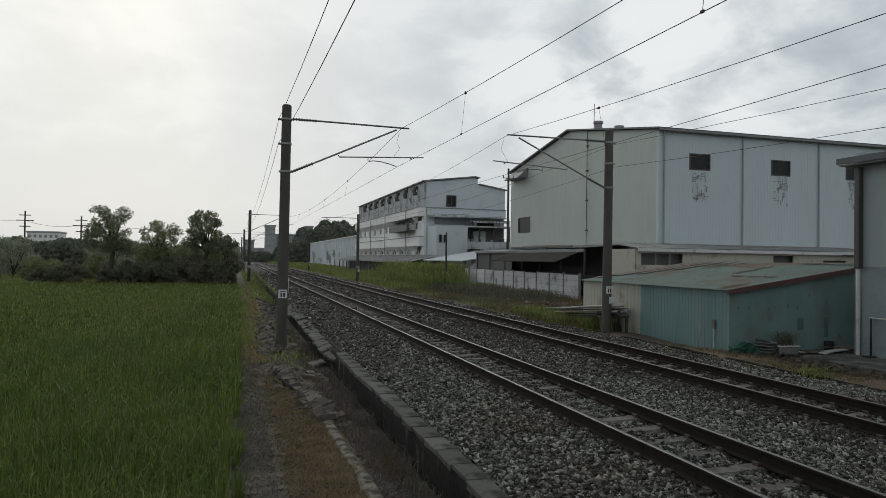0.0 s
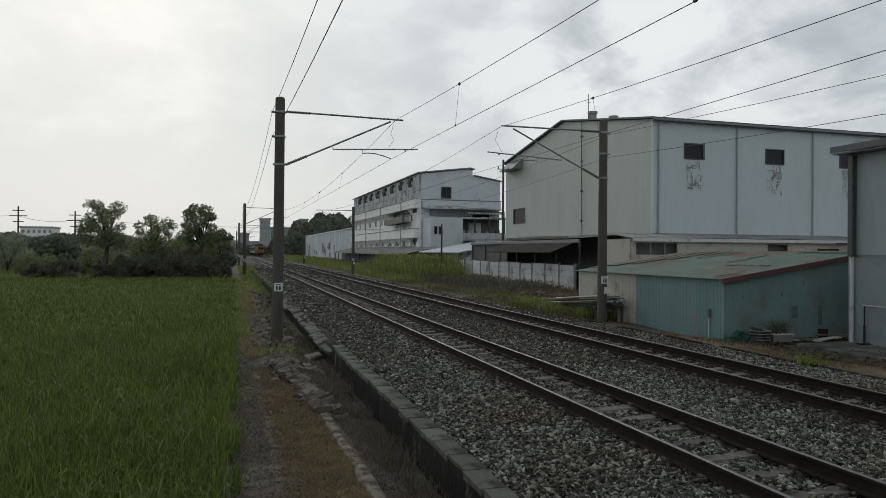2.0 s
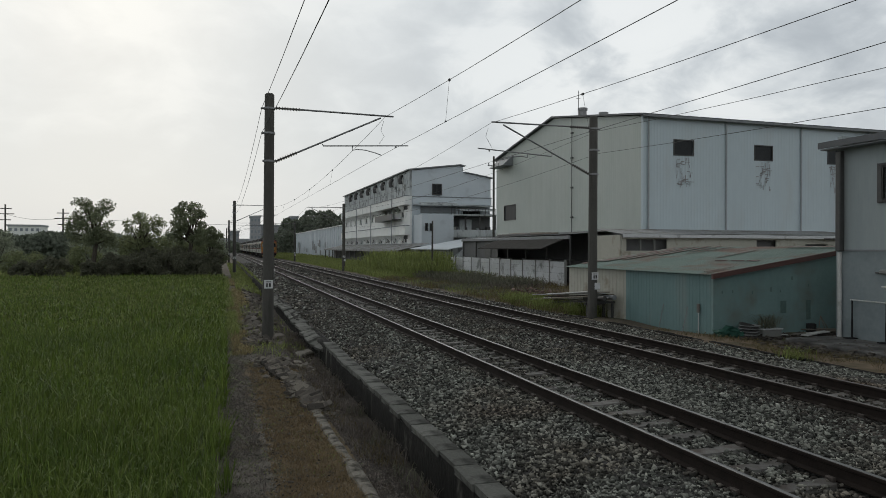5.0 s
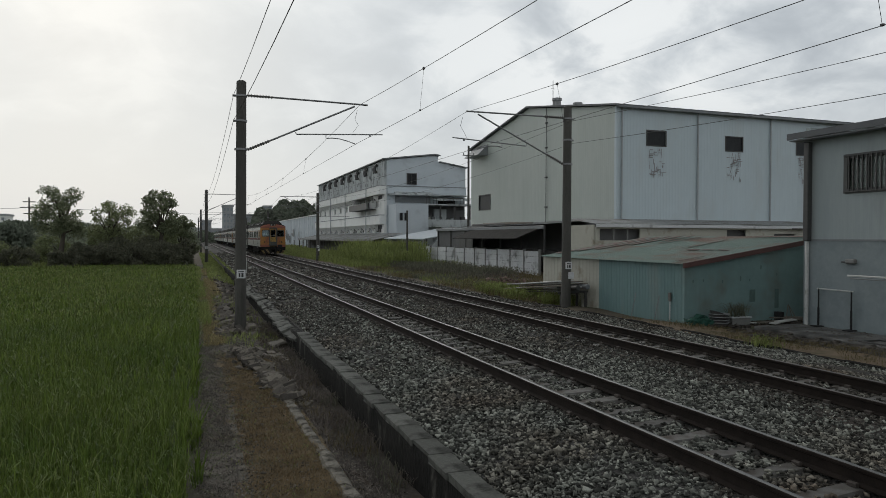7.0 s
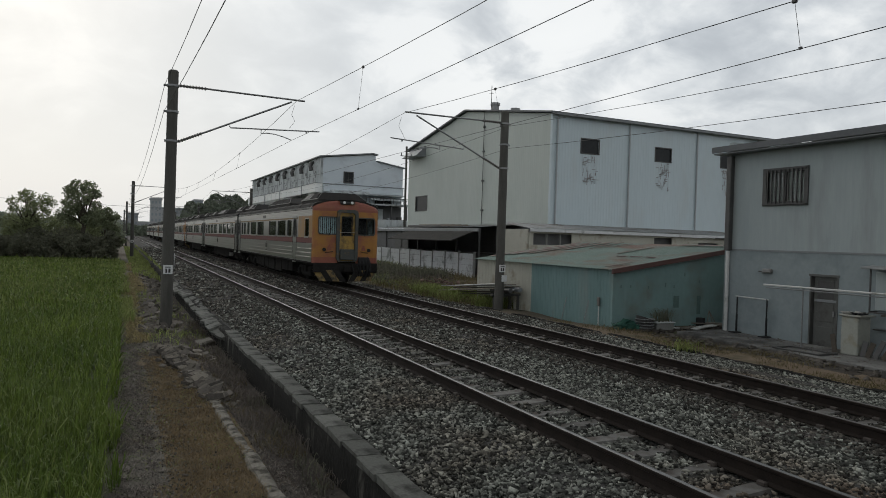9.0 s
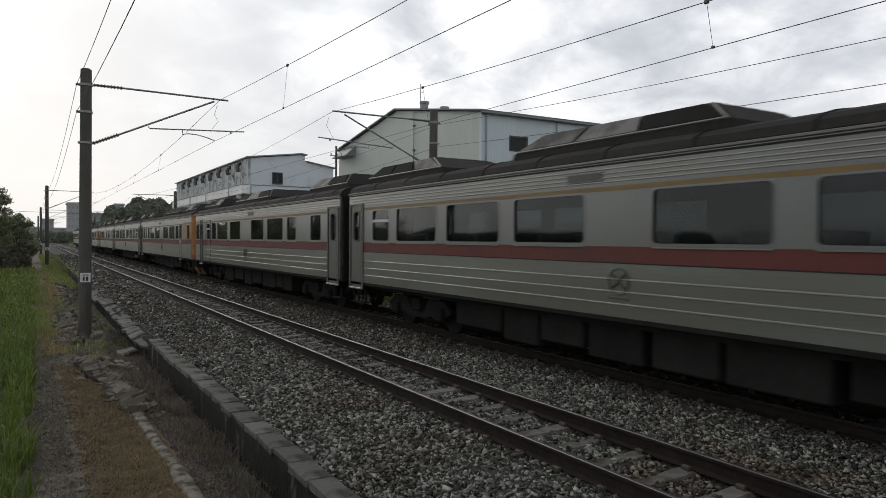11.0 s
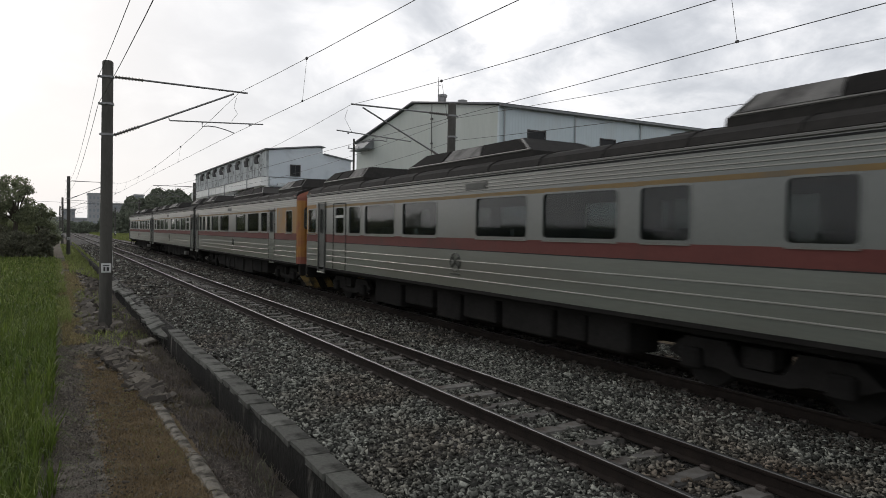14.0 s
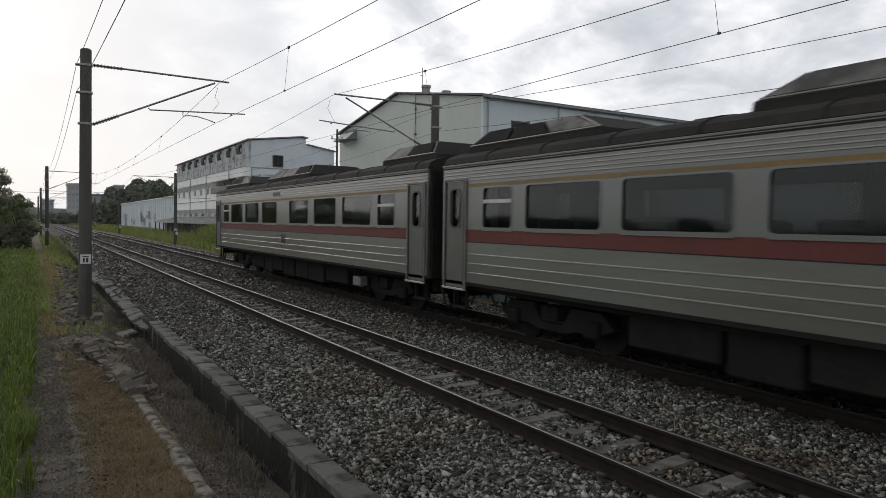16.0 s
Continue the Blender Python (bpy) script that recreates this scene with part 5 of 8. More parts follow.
def lean_to():
    b = thing("lean_to", "long grey lean-to workshop with dark open front", "shed")
    # along the front of the warehouse
    for y0, y1, z in ((42.3, 52.8, 3.05), (52.8, 64.5, 2.98)):
        g = Geo().ribbed((22.7, y1, z), (0, -1, 0), (1, 0, 0.08), y1 - y0, 4.4, 0.3, 0.03, out=(0, 0, 1))
        part("roof_sheet", g, M["lean_roof"], b)
    part("fascia", Geo().box(22.68, 22.78, 42.3, 64.5, 2.72, 2.96, 0.02), M["trim"], b)
    part("back_wall", Geo().box(26.2, 26.3, 40.2, 64.5, -0.5, 3.2), M["shade_net"], b)
    each("post", [Geo().box(22.79, 22.90, y - 0.06, y + 0.06, -0.5, 2.95) for y in (42.4, 46.0, 49.6, 53.2, 57.0, 60.8, 64.3)], M["winframe"], b)
    part("shade_sheet", Geo().box(22.9, 22.93, 57.2, 64.3, 1.0, 2.75), M["shade_net"], b)
    g = Geo().prism([(20.9, 2.0), (22.72, 2.7), (22.72, 2.76), (20.9, 2.06)], "y", 43.0, 55.2)
    part("awning", g, M["awning"], b, "sagging dark fabric awning")
    part("end_wall", Geo().box(22.8, 26.2, 64.4, 64.5, -0.5, 3.0), M["trim"], b)
    part("roof_plank", Geo().box(23.2, 23.6, 49.5, 56.5, 3.12, 3.28, 0.02), M["winframe"], b)
    each("roof_plank", [Geo().box(22.9 + 0.5 * k, 23.05 + 0.5 * k, 44.5 + 2.1 * k, 49.0 + 2.6 * k, 3.13 + 0.04 * k, 3.24 + 0.05 * k, 0.02) for k in range(4)], M["wood"], b)
    part("shutter_panel", Geo().box(22.84, 22.88, 55.4, 58.6, 1.0, 2.72, 0.01), M["door"], b, "lowered grey metal shutter")
    part("pale_board", Geo().box(22.74, 22.78, 53.0, 56.0, 2.05, 2.55, 0.01), M["lean_roof"], b, "pale board above the opening")
    part("rack_inside", Geo().box(24.8, 26.0, 44, 62, -0.5, 1.2, 0.05), M["winframe"], b)
    c = thing("side_lean_to", "low cream and grey lean-to against the warehouse side", "shed")
    part("roof_sheet", Geo().ribbed((22.9, 36.0, 2.97), (1, 0, 0), (0, 1, 0.1), 19.7, 4.0, 0.3, 0.03, out=(0, 0, 1)), M["lean_roof"], c)
    part("fascia", Geo().box(22.9, 42.6, 35.9, 36.0, 2.74, 2.95, 0.02), M["fence"], c, "pale worn fascia board")
    holes = [(0.3, 3.2, 2.45, 3.15), (10.0, 11.6, 2.3, 3.15), (14.0, 15.9, 1.6, 2.9), (16.6, 18.6, 1.6, 2.9)]
    for x in (24.3, 25.3):
        part("mullion", Geo().box(x - 0.04, x + 0.04, 36.18, 36.3, 1.95, 2.65), M["post"], c)
    part("front_wall", Geo().wall((23.0, 36.2, -0.5), (1, 0, 0), (0, 0, 1), 19.4, 3.25, holes, 0.1), M["cream"], c)
    part("room_dark", Geo().box(23.2, 42.3, 36.6, 36.7, -0.4, 2.7), M["shade_net"], c)
    part("end_wall", Geo().box(22.95, 23.05, 36.32, 39.8, -0.5, 2.9), M["cream"], c)
    g = Geo()
    for x in (39.0, 41.0, 42.2):
        g.tube([(x, 35.6, -0.5), (x, 35.6, 2.9)], 0.05, 6)
    g.tube([(38.0, 35.6, 2.75), (42.8, 35.6, 2.75)], 0.05, 6)
    part("pipe_rack", g, M["winframe"], c)


lean_to()


def panel_fence():
    f = structure("yard_fence", "whitewashed concrete panel fence with dark posts", "fence")
    y = 42.0
    k = 0
    while y < 84:
        g = Geo()
        for j in range(4):
            g.box(22.25 - 0.012 * ((j + k) % 2), 22.32, y + 0.07, y + 2.23, -0.5 + 0.43 * j, -0.5 + 0.43 * j + (0.415 if j < 3 or k % 3 else 0.37), 0.012)
        part("panel", g, M["fence"], f)
        part("post", Geo().box(22.20, 22.36, y - 0.07, y + 0.07, -0.5, 1.30, 0.015), M["post"], f)
        y += 2.3
        k += 1
    return f


panel_fence()


# loose battens and rusty sheets: x, y, length, half width, turn, material
SHED_ROOF_BITS = ((15.89, 19.0, 0.5, 0.06, 6, "maroon"), (15.92, 18.3, 0.55, 0.05, 0, "maroon"), (15.95, 17.65, 0.5, 0.06, -5, "maroon"), (17.3, 19.9, 1.8, 0.07, -84, "rust_sheet"),
                  (16.5, 25.25, 4.7, 0.20, 90, "rust_sheet"), (16.9, 24.75, 4.0, 0.19, 88, "rust_sheet"), (17.2, 24.2, 3.6, 0.15, 91, "rust_sheet"), (17.9, 23.6, 2.4, 0.16, 89, "rust_sheet"), (18.4, 22.9, 1.5, 0.12, 90, "rust_sheet"),
                  (18.0, 22.2, 1.8, 0.08, 72, "rust_sheet"), (18.9, 18.2, 2.2, 0.10, 0, "rust_sheet"), (14.2, 17.1, 0.12, 0.5, 0, "rust_sheet"))
SHED_MARKS = ((14.05, 0.80, 0.02, 0.04), (14.43, 0.81, 0.02, 0.04), (15.15, 0.77, 0.02, 0.05), (15.84, 0.85, 0.025, 0.07), (16.2, 0.80, 0.02, 0.04), (16.64, 1.19, 0.02, 0.06), (17.28, 0.96, 0.02, 0.04), (15.97, -0.05, 0.04, 0.04))


def green_shed():
    s = thing("garden_shed", "low lean-to shed of faded teal sheet with rusty green roof", "shed")
    X0, X1, Y0, Y1, ZB = 13.75, 19.2, 16.8, 25.6, -0.55
    rise = lambda x: 1.345 + (x - X0) * 0.147
    ysplit = 21.4
    part("front_sheet", Geo().ribbed((X0, ysplit, ZB), (0, -1, 0), (0, 0, 1), ysplit - Y0, 1.335 - ZB, 0.16, 0.012, out=(-1, 0, 0)), M["teal"], s)
    part("cream_sheet", Geo().ribbed((X0, Y1, ZB), (0, -1, 0), (0, 0, 1), Y1 - ysplit, 1.335 - ZB, 0.24, 0.014, out=(-1, 0, 0)), M["cream"], s)
    part("side_sheet", Geo().ribbed((X0, Y0, ZB), (1, 0, 0), (0, 0, 1), X1 - X0, lambda a: rise(X0 + a) - 0.03 - ZB, 0.8, 0.010, out=(0, -1, 0)), M["teal_dark"], s)
    g = Geo().box(X0 + 0.1, X0 + 0.14, Y0 + 0.1, Y1 - 0.1, ZB, 1.2).box(X0 + 0.2, X1, Y1 - 0.1, Y1, ZB, 1.25).box(X1 - 0.1, X1, Y0 + 0.1, Y1 - 0.1, ZB, 2.05)
    part("inner_wall", g, M["trim"], s)
    g = Geo().ribbed((X0 - 0.18, Y1 + 0.1, 1.32), (0, -1, 0), Vector((1, 0, 0.147)).normalized(), Y1 - Y0 + 0.25, 5.75, 0.15, 0.014, out=(0, 0, 1))
    part("roof_sheet", g, M["shed_roof"], s)
    ang = 0.147
    g = Geo()
    g.prism([(X0 - 0.18, 1.195), (X1, 1.195 + (X1 - X0 + 0.18) * ang), (X1, 1.345 + (X1 - X0 + 0.18) * ang), (X0 - 0.18, 1.345)], "y", Y0 - 0.18, Y0 - 0.13)
    part("verge_trim", g, M["maroon"], s, "maroon sheet trim along the roof verge")
    part("corner_post", Geo().box(X0 - 0.03, X0 + 0.05, Y0 - 0.03, Y0 + 0.05, ZB, 1.31), M["teal_dark"], s)
    # rusted loose sheet and battens on the roof
    roof_z = lambda x: 1.35 + (x - X0 + 0.18) * ang
    for k, (x, y, ln, wd, turn, m) in enumerate(SHED_ROOF_BITS):
        ob = part("roof_patch", Geo().box(-wd, wd, -ln / 2, ln / 2, 0, 0.012, 0.003), M[m], s, "rusty loose sheet" if m == "rust_sheet" else "")
        ob.matrix_basis = pose(x, y, roof_z(x) + 0.004 + 0.002 * k, 0, -8.36, 0) @ pose(0, 0, 0, 0, 0, turn)
    for x, z, w, hh in SHED_MARKS:
        part("hole", Geo().box(x - w, x + w, Y0 - 0.016, Y0 - 0.012, z - hh, z + hh), M["teal_grime"], s, "small dark dent in the sheet")
    part("loose_strip", Geo().box(17.2, 17.36, Y0 - 0.02, Y0 - 0.014, -0.1, 0.5), M["teal_grime"], s, "grimy darker sheet patch")
    part("loose_strip", Geo().box(16.2, 16.42, Y0 - 0.02, Y0 - 0.014, 0.12, 0.5), M["teal_grime"], s)
    part("meter_box", Geo().box(X0 - 0.09, X0 - 0.025, 17.35, 17.45, 0.15, 0.42, 0.015), M["lean_roof"], s)
    part("conduit", Geo().tube([(X0 - 0.05, 17.4, -0.5), (X0 - 0.05, 17.4, 0.3)], 0.018, 6), M["pvc"], s)
    return s


green_shed()


def roadside_house():
    h = thing("roadside_house", "two-storey grey metal-clad house facing the track", "house")
    X, Y0, Y1, ZB, ZM, ZE = 17.05, -6.0, 15.55, -0.5, 2.05, 5.05
    L = Y1 - Y0
    U = (0, -1, 0)
    up = [(12.83, 14.17, 3.40, 4.36), (8.95, 10.46, 3.38, 4.36), (4.9, 6.4, 3.38, 4.36)]
    part("upper_cladding", Geo().ribbed((X, Y1, ZM), U, (0, 0, 1), L, ZE - ZM, 0.24, 0.002,
                                        [(Y1 - b, Y1 - a, c - ZM, d - ZM) for a, b, c, d in up], out=(-1, 0, 0)), M["house_up"], h)
    low = [(11.82, 12.58, 0.0, 1.93), (8.0, 9.62, 1.4, 2.22)]
    part("lower_wall", Geo().wall((X - 0.02, Y1, ZB), U, (0, 0, 1), L, ZM - ZB, [(Y1 - b, Y1 - a, c, d) for a, b, c, d in low], 0.18), M["house_low"], h)
    part("inner_wall", Geo().box(X + 0.2, X + 0.3, Y0, Y1 - 0.2, ZM, ZE), M["trim"], h)
    part("end_wall", Geo().box(X + 0.02, X + 8, Y1 - 0.15, Y1, ZB, ZE + 0.3), M["house_up"], h)
    part("back_wall", Geo().box(X + 7.9, X + 8, Y0, Y1 - 0.2, ZB, ZE + 0.3), M["house_up"], h)
    part("south_wall", Geo().box(X + 0.2, X + 7.9, Y0, Y0 + 0.1, ZB, ZE), M["house_up"], h)
    part("floor_slab", Geo().box(X + 0.2, X + 7.9, Y0 + 0.1, Y1 - 0.2, ZM - 0.1, ZM + 0.05), M["slab"], h)
    g = Geo().prism([(X - 0.42, ZE - 0.02), (X + 4.0, ZE + 0.75), (X + 8.4, ZE), (X + 8.4, ZE + 0.1), (X + 4.0, ZE + 0.87), (X - 0.42, ZE + 0.12)], "y", Y0 - 0.2, Y1 + 0.25)
    part("roof", g, M["roof_dark"], h)
    part("eave_fascia", Geo().box(X - 0.46, X - 0.42, Y0 - 0.2, Y1 + 0.25, ZE - 0.05, ZE + 0.13), M["roof_dark"], h)
    part("eave_soffit", Geo().box(X - 0.41, X - 0.03, Y0 - 0.2, Y1 + 0.2, ZE - 0.10, ZE - 0.06), M["trim"], h)
    part("band", Geo().box(X - 0.035, X - 0.015, Y0, Y1, ZM - 0.03, ZM + 0.02), M["trim"], h)
    for a, b, c, d in up:
        w = opening(h, (X, b, c), U, b - a, d - c, (-1, 0, 0), bars=9, back="curtain", depth=0.1)
    w = opening(h, (X - 0.02, 9.62, ZB + 1.4), U, 1.62, 0.82, (-1, 0, 0))
    d = part("door", Geo().box(X + 0.06, X + 0.10, 11.86, 12.54, ZB + 0.02, ZB + 1.9, 0.008), M["door"], h, "brown-grey metal door with three dark panels")
    for z0, z1 in ((0.82, 1.28), (0.20, 0.68), (-0.38, 0.06)):
        part("door_panel", Geo().box(X + 0.05, X + 0.062, 11.96, 12.44, z0, z1, 0.004), M["winframe"] if z0 > 0.5 else M["door"], d)
    part("mid_rail", Geo().box(X + 0.045, X + 0.062, 11.88, 12.52, 0.72, 0.79, 0.004), M["trim"], d)
    part("handle", Geo().box(X + 0.03, X + 0.062, 11.93, 11.97, 0.35, 0.5, 0.006), M["galv"], d)
    g = Geo().box(X - 0.035, X + 0.12, 12.57, 12.61, ZB, 1.43).box(X - 0.035, X + 0.12, 11.79, 11.83, ZB, 1.43).box(X - 0.05, X + 0.12, 11.77, 12.63, 1.40, 1.46)
    part("door_frame", g, M["door"], h)
    g = Geo().tube([(X - 0.11, 15.35, -0.45), (X - 0.11, 15.35, 2.0)], 0.055, 8)
    part("downpipe", g, M["pvc"], h, "pale downpipe at the corner")
    g = Geo().box(X - 0.22, X - 0.04, 15.25, 15.42, 2.02, 4.9, 0.02)
    part("downpipe", g, M["winframe"], h, "dark brown upper downpipe")
    part("shutter_surround", Geo().box(X - 0.1, X - 0.022, 9.9, 10.78, 0.66, 1.62, 0.02), M["house_up"], h, "blind grey shutter box")
    ob = part("rain_hood", Geo().box(-0.24, 0.24, -0.58, 0.5, -0.02, 0.025, 0.01), M["lean_roof"], h, "small rusty flat rain hood")
    ob.matrix_basis = pose(X - 0.25, 10.42, 1.71, 1.5, -5, 0)
    for y in (9.92, 10.76):
        part("cage_bar", Geo().box(X - 0.34, X - 0.31, y - 0.015, y + 0.015, 0.64, 1.68), M["winframe"], h)
        part("cage_bar", Geo().box(X - 0.34, X - 0.024, y - 0.014, y + 0.014, 0.62, 0.65), M["winframe"], h)
    part("cage_bar", Geo().box(X - 0.345, X - 0.315, 9.9, 10.78, 0.60, 0.635), M["winframe"], h)
    part("cage_bar", Geo().box(X - 0.345, X - 0.315, 10.28, 10.30, 0.636, 1.68), M["winframe"], h)
    part("shelf", Geo().box(X - 0.30, X - 0.02, 9.95, 10.5, 0.54, 0.58, 0.01), M["wood"], h)
    part("shelf", Geo().box(X - 0.20, X - 0.02, 9.95, 10.75, 0.18, 0.21, 0.01), M["winframe"], h)
    part("wall_lamp", Geo().box(X - 0.16, X - 0.02, 13.78, 14.08, 1.40, 1.53, 0.03), M["lean_roof"], h, "small weathered wall box")
    part("lamp_arm", Geo().box(X - 0.12, X - 0.02, 14.09, 14.22, 1.42, 1.46, 0.01), M["winframe"], h)
    # open ground in front
    a = structure("concrete_apron", "worn grey concrete apron before the house", "pavement")
    part("apron_slab", Geo().box(15.2, 17.0, -6, 15.6, -0.62, -0.44, 0.03), M["slab"], a)
    # drying rack: long tubes on thin posts
    k = thing("drying_rack", "long pale tube drying rack on thin steel posts", "drying rack")
    part("tube", Geo().tube([(16.2, 13.4, 1.11), (16.2, 6.5, 1.13)], 0.028, 6), M["pvc"], k)
    part("tube", Geo().tube([(16.05, 13.2, 1.05), (16.05, 6.6, 1.06)], 0.016, 6), M["galv"], k)
    for y in (12.15, 9.3, 7.0):
        part("post", Geo().tube([(16.15, y, -0.45), (16.15, y, 1.1)], 0.02, 6), M["galv"], k)
    k = thing("metal_stand", "small dark metal frame stand on the apron", "stand")
    for y in (14.9, 13.85):
        part("post", Geo().tube([(16.9, y, -0.45), (16.9, y, 0.1), (16.9, y, 0.11), (16.9, y, 0.66)], [0.032, 0.032, 0.022, 0.022], 6), M["rubber"], k)
        part("foot", Geo().box(16.7, 17.0, y - 0.12, y + 0.12, -0.445, -0.41, 0.01), M["rubber"], k)
    part("crossbar", Geo().tube([(16.9, 14.95, 0.65), (16.9, 13.8, 0.64)], 0.02, 6), M["pvc"], k, "pale plastic crossbar")
    k = thing("storage_box", "stained pale box with rags on top", "box")
    part("body", Geo().box(16.25, 16.75, 10.72, 11.15, -0.44, 0.50, 0.02), M["tank"], k)
    part("lid", Geo().box(16.20, 16.80, 10.62, 11.19, 0.50, 0.55, 0.015), M["tank"], k)
    r = random.Random(9)
    P = np.array([(r.uniform(16.3, 16.7), r.uniform(10.75, 11.1), 0.59) for _ in range(4)])
    tagged(stones("rags", P, 0.2, M["cloth"], flat=0.35), "crumpled rags lying on the storage box", "rags")
    P = np.array([(r.uniform(16.3, 16.7), r.uniform(10.68, 11.15), 0.575) for _ in range(5)])
    tagged(stones("dark_rags", P, 0.2, M["rubber"], flat=0.35), "black cloth heaped on the storage box", "rags")
    pot = thing("potted_shrub", "leafy green shrub in a dark pot by the house wall", "shrub")
    part("pot", Geo().tube([(16.55, 8.55, -0.44), (16.55, 8.55, -0.40), (16.55, 8.55, -0.12)], [0.17, 0.18, 0.23], 14), M["rubber"], pot)
    g = Geo()
    tips = []
    for j in range(14):
        q = (16.55 + r.uniform(-0.34, 0.3), 8.55 + r.uniform(-0.45, 0.45), r.uniform(0.05, 0.74))
        g.tube([(16.55, 8.55, -0.15), (16.55 + (q[0] - 16.55) * 0.4, 8.55 + (q[1] - 8.55) * 0.4, q[2] * 0.6), q], [0.016, 0.012, 0.006], 5)
        tips.append(q)
    part("stem", g, M["bark"], pot)
    C = np.array(tips)[rng.integers(0, len(tips), 900)] + rng.normal(0, 0.09, (900, 3))
    V, F = leaf_cards(C, 0.045)
    mesh_np("foliage", V, F, M["shrub_green"], pot)
    pit = thing("timber_surround", "low dark timber surround on the apron", "timber")
    for j, (x0, x1, y0, y1) in enumerate(((14.3, 14.45, 7.3, 8.9), (15.5, 15.65, 7.3, 8.9), (14.46, 15.49, 8.75, 8.9), (14.46, 15.49, 7.3, 7.45))):
        part("beam", Geo().box(x0, x1, y0, y1, -0.52, -0.34 + 0.02 * (j % 2), 0.015), M["wood" if j % 2 else "winframe"], pit)
    lo = thing("manhole_frame", "flat dark metal frame lying on the apron", "frame")
    for j, (x0, x1, y0, y1) in enumerate(((15.25, 15.32, 11.0, 12.3), (15.9, 15.97, 11.0, 12.3), (15.33, 15.89, 12.23, 12.3), (15.33, 15.89, 11.0, 11.07))):
        part("edge", Geo().box(x0, x1, y0, y1, -0.44, -0.40, 0.006), M["winframe"], lo)
    k = thing("leaning_boards", "old boards leaning beside the storage box", "boards")
    for j, y in enumerate((10.12, 10.32, 10.5, 9.85, 11.32, 10.62)):
        ob = part("board", Geo().box(-0.012, 0.012, -0.06, 0.06, 0, 0.56 - 0.09 * (j % 3), 0.004), M["winframe"] if j % 2 else M["bark"], k)
        ob.matrix_basis = pose(16.3, y, -0.44, 22 - 3 * j if j != 4 else -16, 14, 8 * (j % 3))


roadside_house()


def factory():
    b = thing("factory_building", "white four-storey factory with mould-stained walls", "building")
    X0, X1, Y0, Y1, ZB = 26.0, 38.6, 96.5, 152.0, -0.5
    H1, H2, H3, H4 = 2.2, 5.5, 8.0, 13.35
    # top block, set flush, with gable towards the near end
    part("top_front", Geo().wall((X0, Y1, 9.5), (0, -1, 0), (0, 0, 1), Y1 - Y0, H4 - 9.5, [], 0.3), M["plaster_dirty"], b)
    g = Geo().prism([(X0 + 0.32, 9.5), (34.2, 9.5), (34.2, 14.1), (33.6, 14.25), (X0 + 0.32, 13.35)], "y", Y0, Y0 + 0.3)
    g.prism([(34.2, 9.2), (X1, 9.2), (X1, 12.6), (34.2, 13.3)], "y", Y0 + 0.02, Y0 + 0.3)
    part("top_end_wall", g, M["blue_metal"], b)
    g = Geo().prism([(X0 - 0.35, 13.36), (33.7, 14.33), (34.5, 14.22), (34.5, 14.34), (33.7, 14.5), (X0 - 0.35, 13.52)], "y", Y0 - 0.35, Y1 + 0.3)
    g.prism([(34.4, 13.3), (X1 + 0.3, 12.55), (X1 + 0.3, 12.68), (34.4, 13.42)], "y", Y0 - 0.35, Y1)
    part("roof", g, M["trim"], b)
    # two floors of recessed windows, each under a proud parapet on brackets
    bays = [Y1 - 1.2 - k * 5.4 for k in range(10)]
    for z0, z1, w0, w1, pz0, pz1, out in ((2.6, 4.0, 2.9, 3.75, 4.0, 5.3, 0.75), (5.3, 8.35, 6.7, 7.95, 8.35, 9.58, 0.8)):
        wide = 3.4 if z0 < 4 else 1.7
        holes = [(Y1 - y + 0.6, Y1 - y + 0.6 + wide, w0 - z0, w1 - z0) for y in bays]
        part("floor_wall", Geo().wall((X0, Y1, z0), (0, -1, 0), (0, 0, 1), Y1 - Y0, z1 - z0, holes, 0.35), M["plaster"], b)
        part("parapet", Geo().box(X0 - out, X0 + 0.3, Y0 - 0.02, Y1, pz0, pz1, 0.02), M["plaster"], b, "white weathered concrete parapet")
        part("parapet_cap", Geo().box(X0 - out - 0.08, X0 - 0.02, Y0 - 0.05, Y1, pz1 + 0.004, pz1 + 0.10, 0.01), M["trim"], b)
        for i in range(20):
            y = Y1 - 0.6 - i * 2.7
            if y < Y0 + 0.4:
                break
            g = Geo().prism([(X0 - out + 0.03, pz0 - 0.004), (X0 - 0.01, pz0 - 0.004), (X0 - 0.01, pz0 - 1.0), (X0 - out + 0.03, pz0 - 0.3)], "y", y - 0.11, y + 0.11)
            part("bracket", g, M["plaster"], b)
            # added dark strip: the parapet's shade painted on the wall
            part("vent_window", Geo().box(X0 - 0.03, X0 - 0.005, y - 2.4, y - 0.3, pz0 - 0.62, pz0 - 0.06), M["dim_pane"], b, "dark strip painted as shade under the parapet")
        for i, y in enumerate(bays):
            ya, yb = y - 0.6 - wide, y - 0.6
            w = tagged(new("window"), "dark recessed window under a concrete parapet")
            w.parent = b
            part("pane", Geo().box(X0 + 0.16, X0 + 0.18, ya, yb, w0, w1), M["dim_pane"], w)
            part("window_frame", Geo().box(X0 + 0.08, X0 + 0.155, (ya + yb) / 2 - 0.05, (ya + yb) / 2 + 0.05, w0, w1), M["plaster"], w)
            if (i * 7) % 5 < 2:
                part("shutter", Geo().box(X0 + 0.09, X0 + 0.14, ya, (ya + yb) / 2 - 0.06, w0, w1), M["plaster_dirty"], w)
            part("window_sill", Geo().box(X0 - 0.12, X0 - 0.004, ya - 0.1, yb + 0.1, w0 - 0.12, w0 - 0.02), M["plaster_dirty"], w)
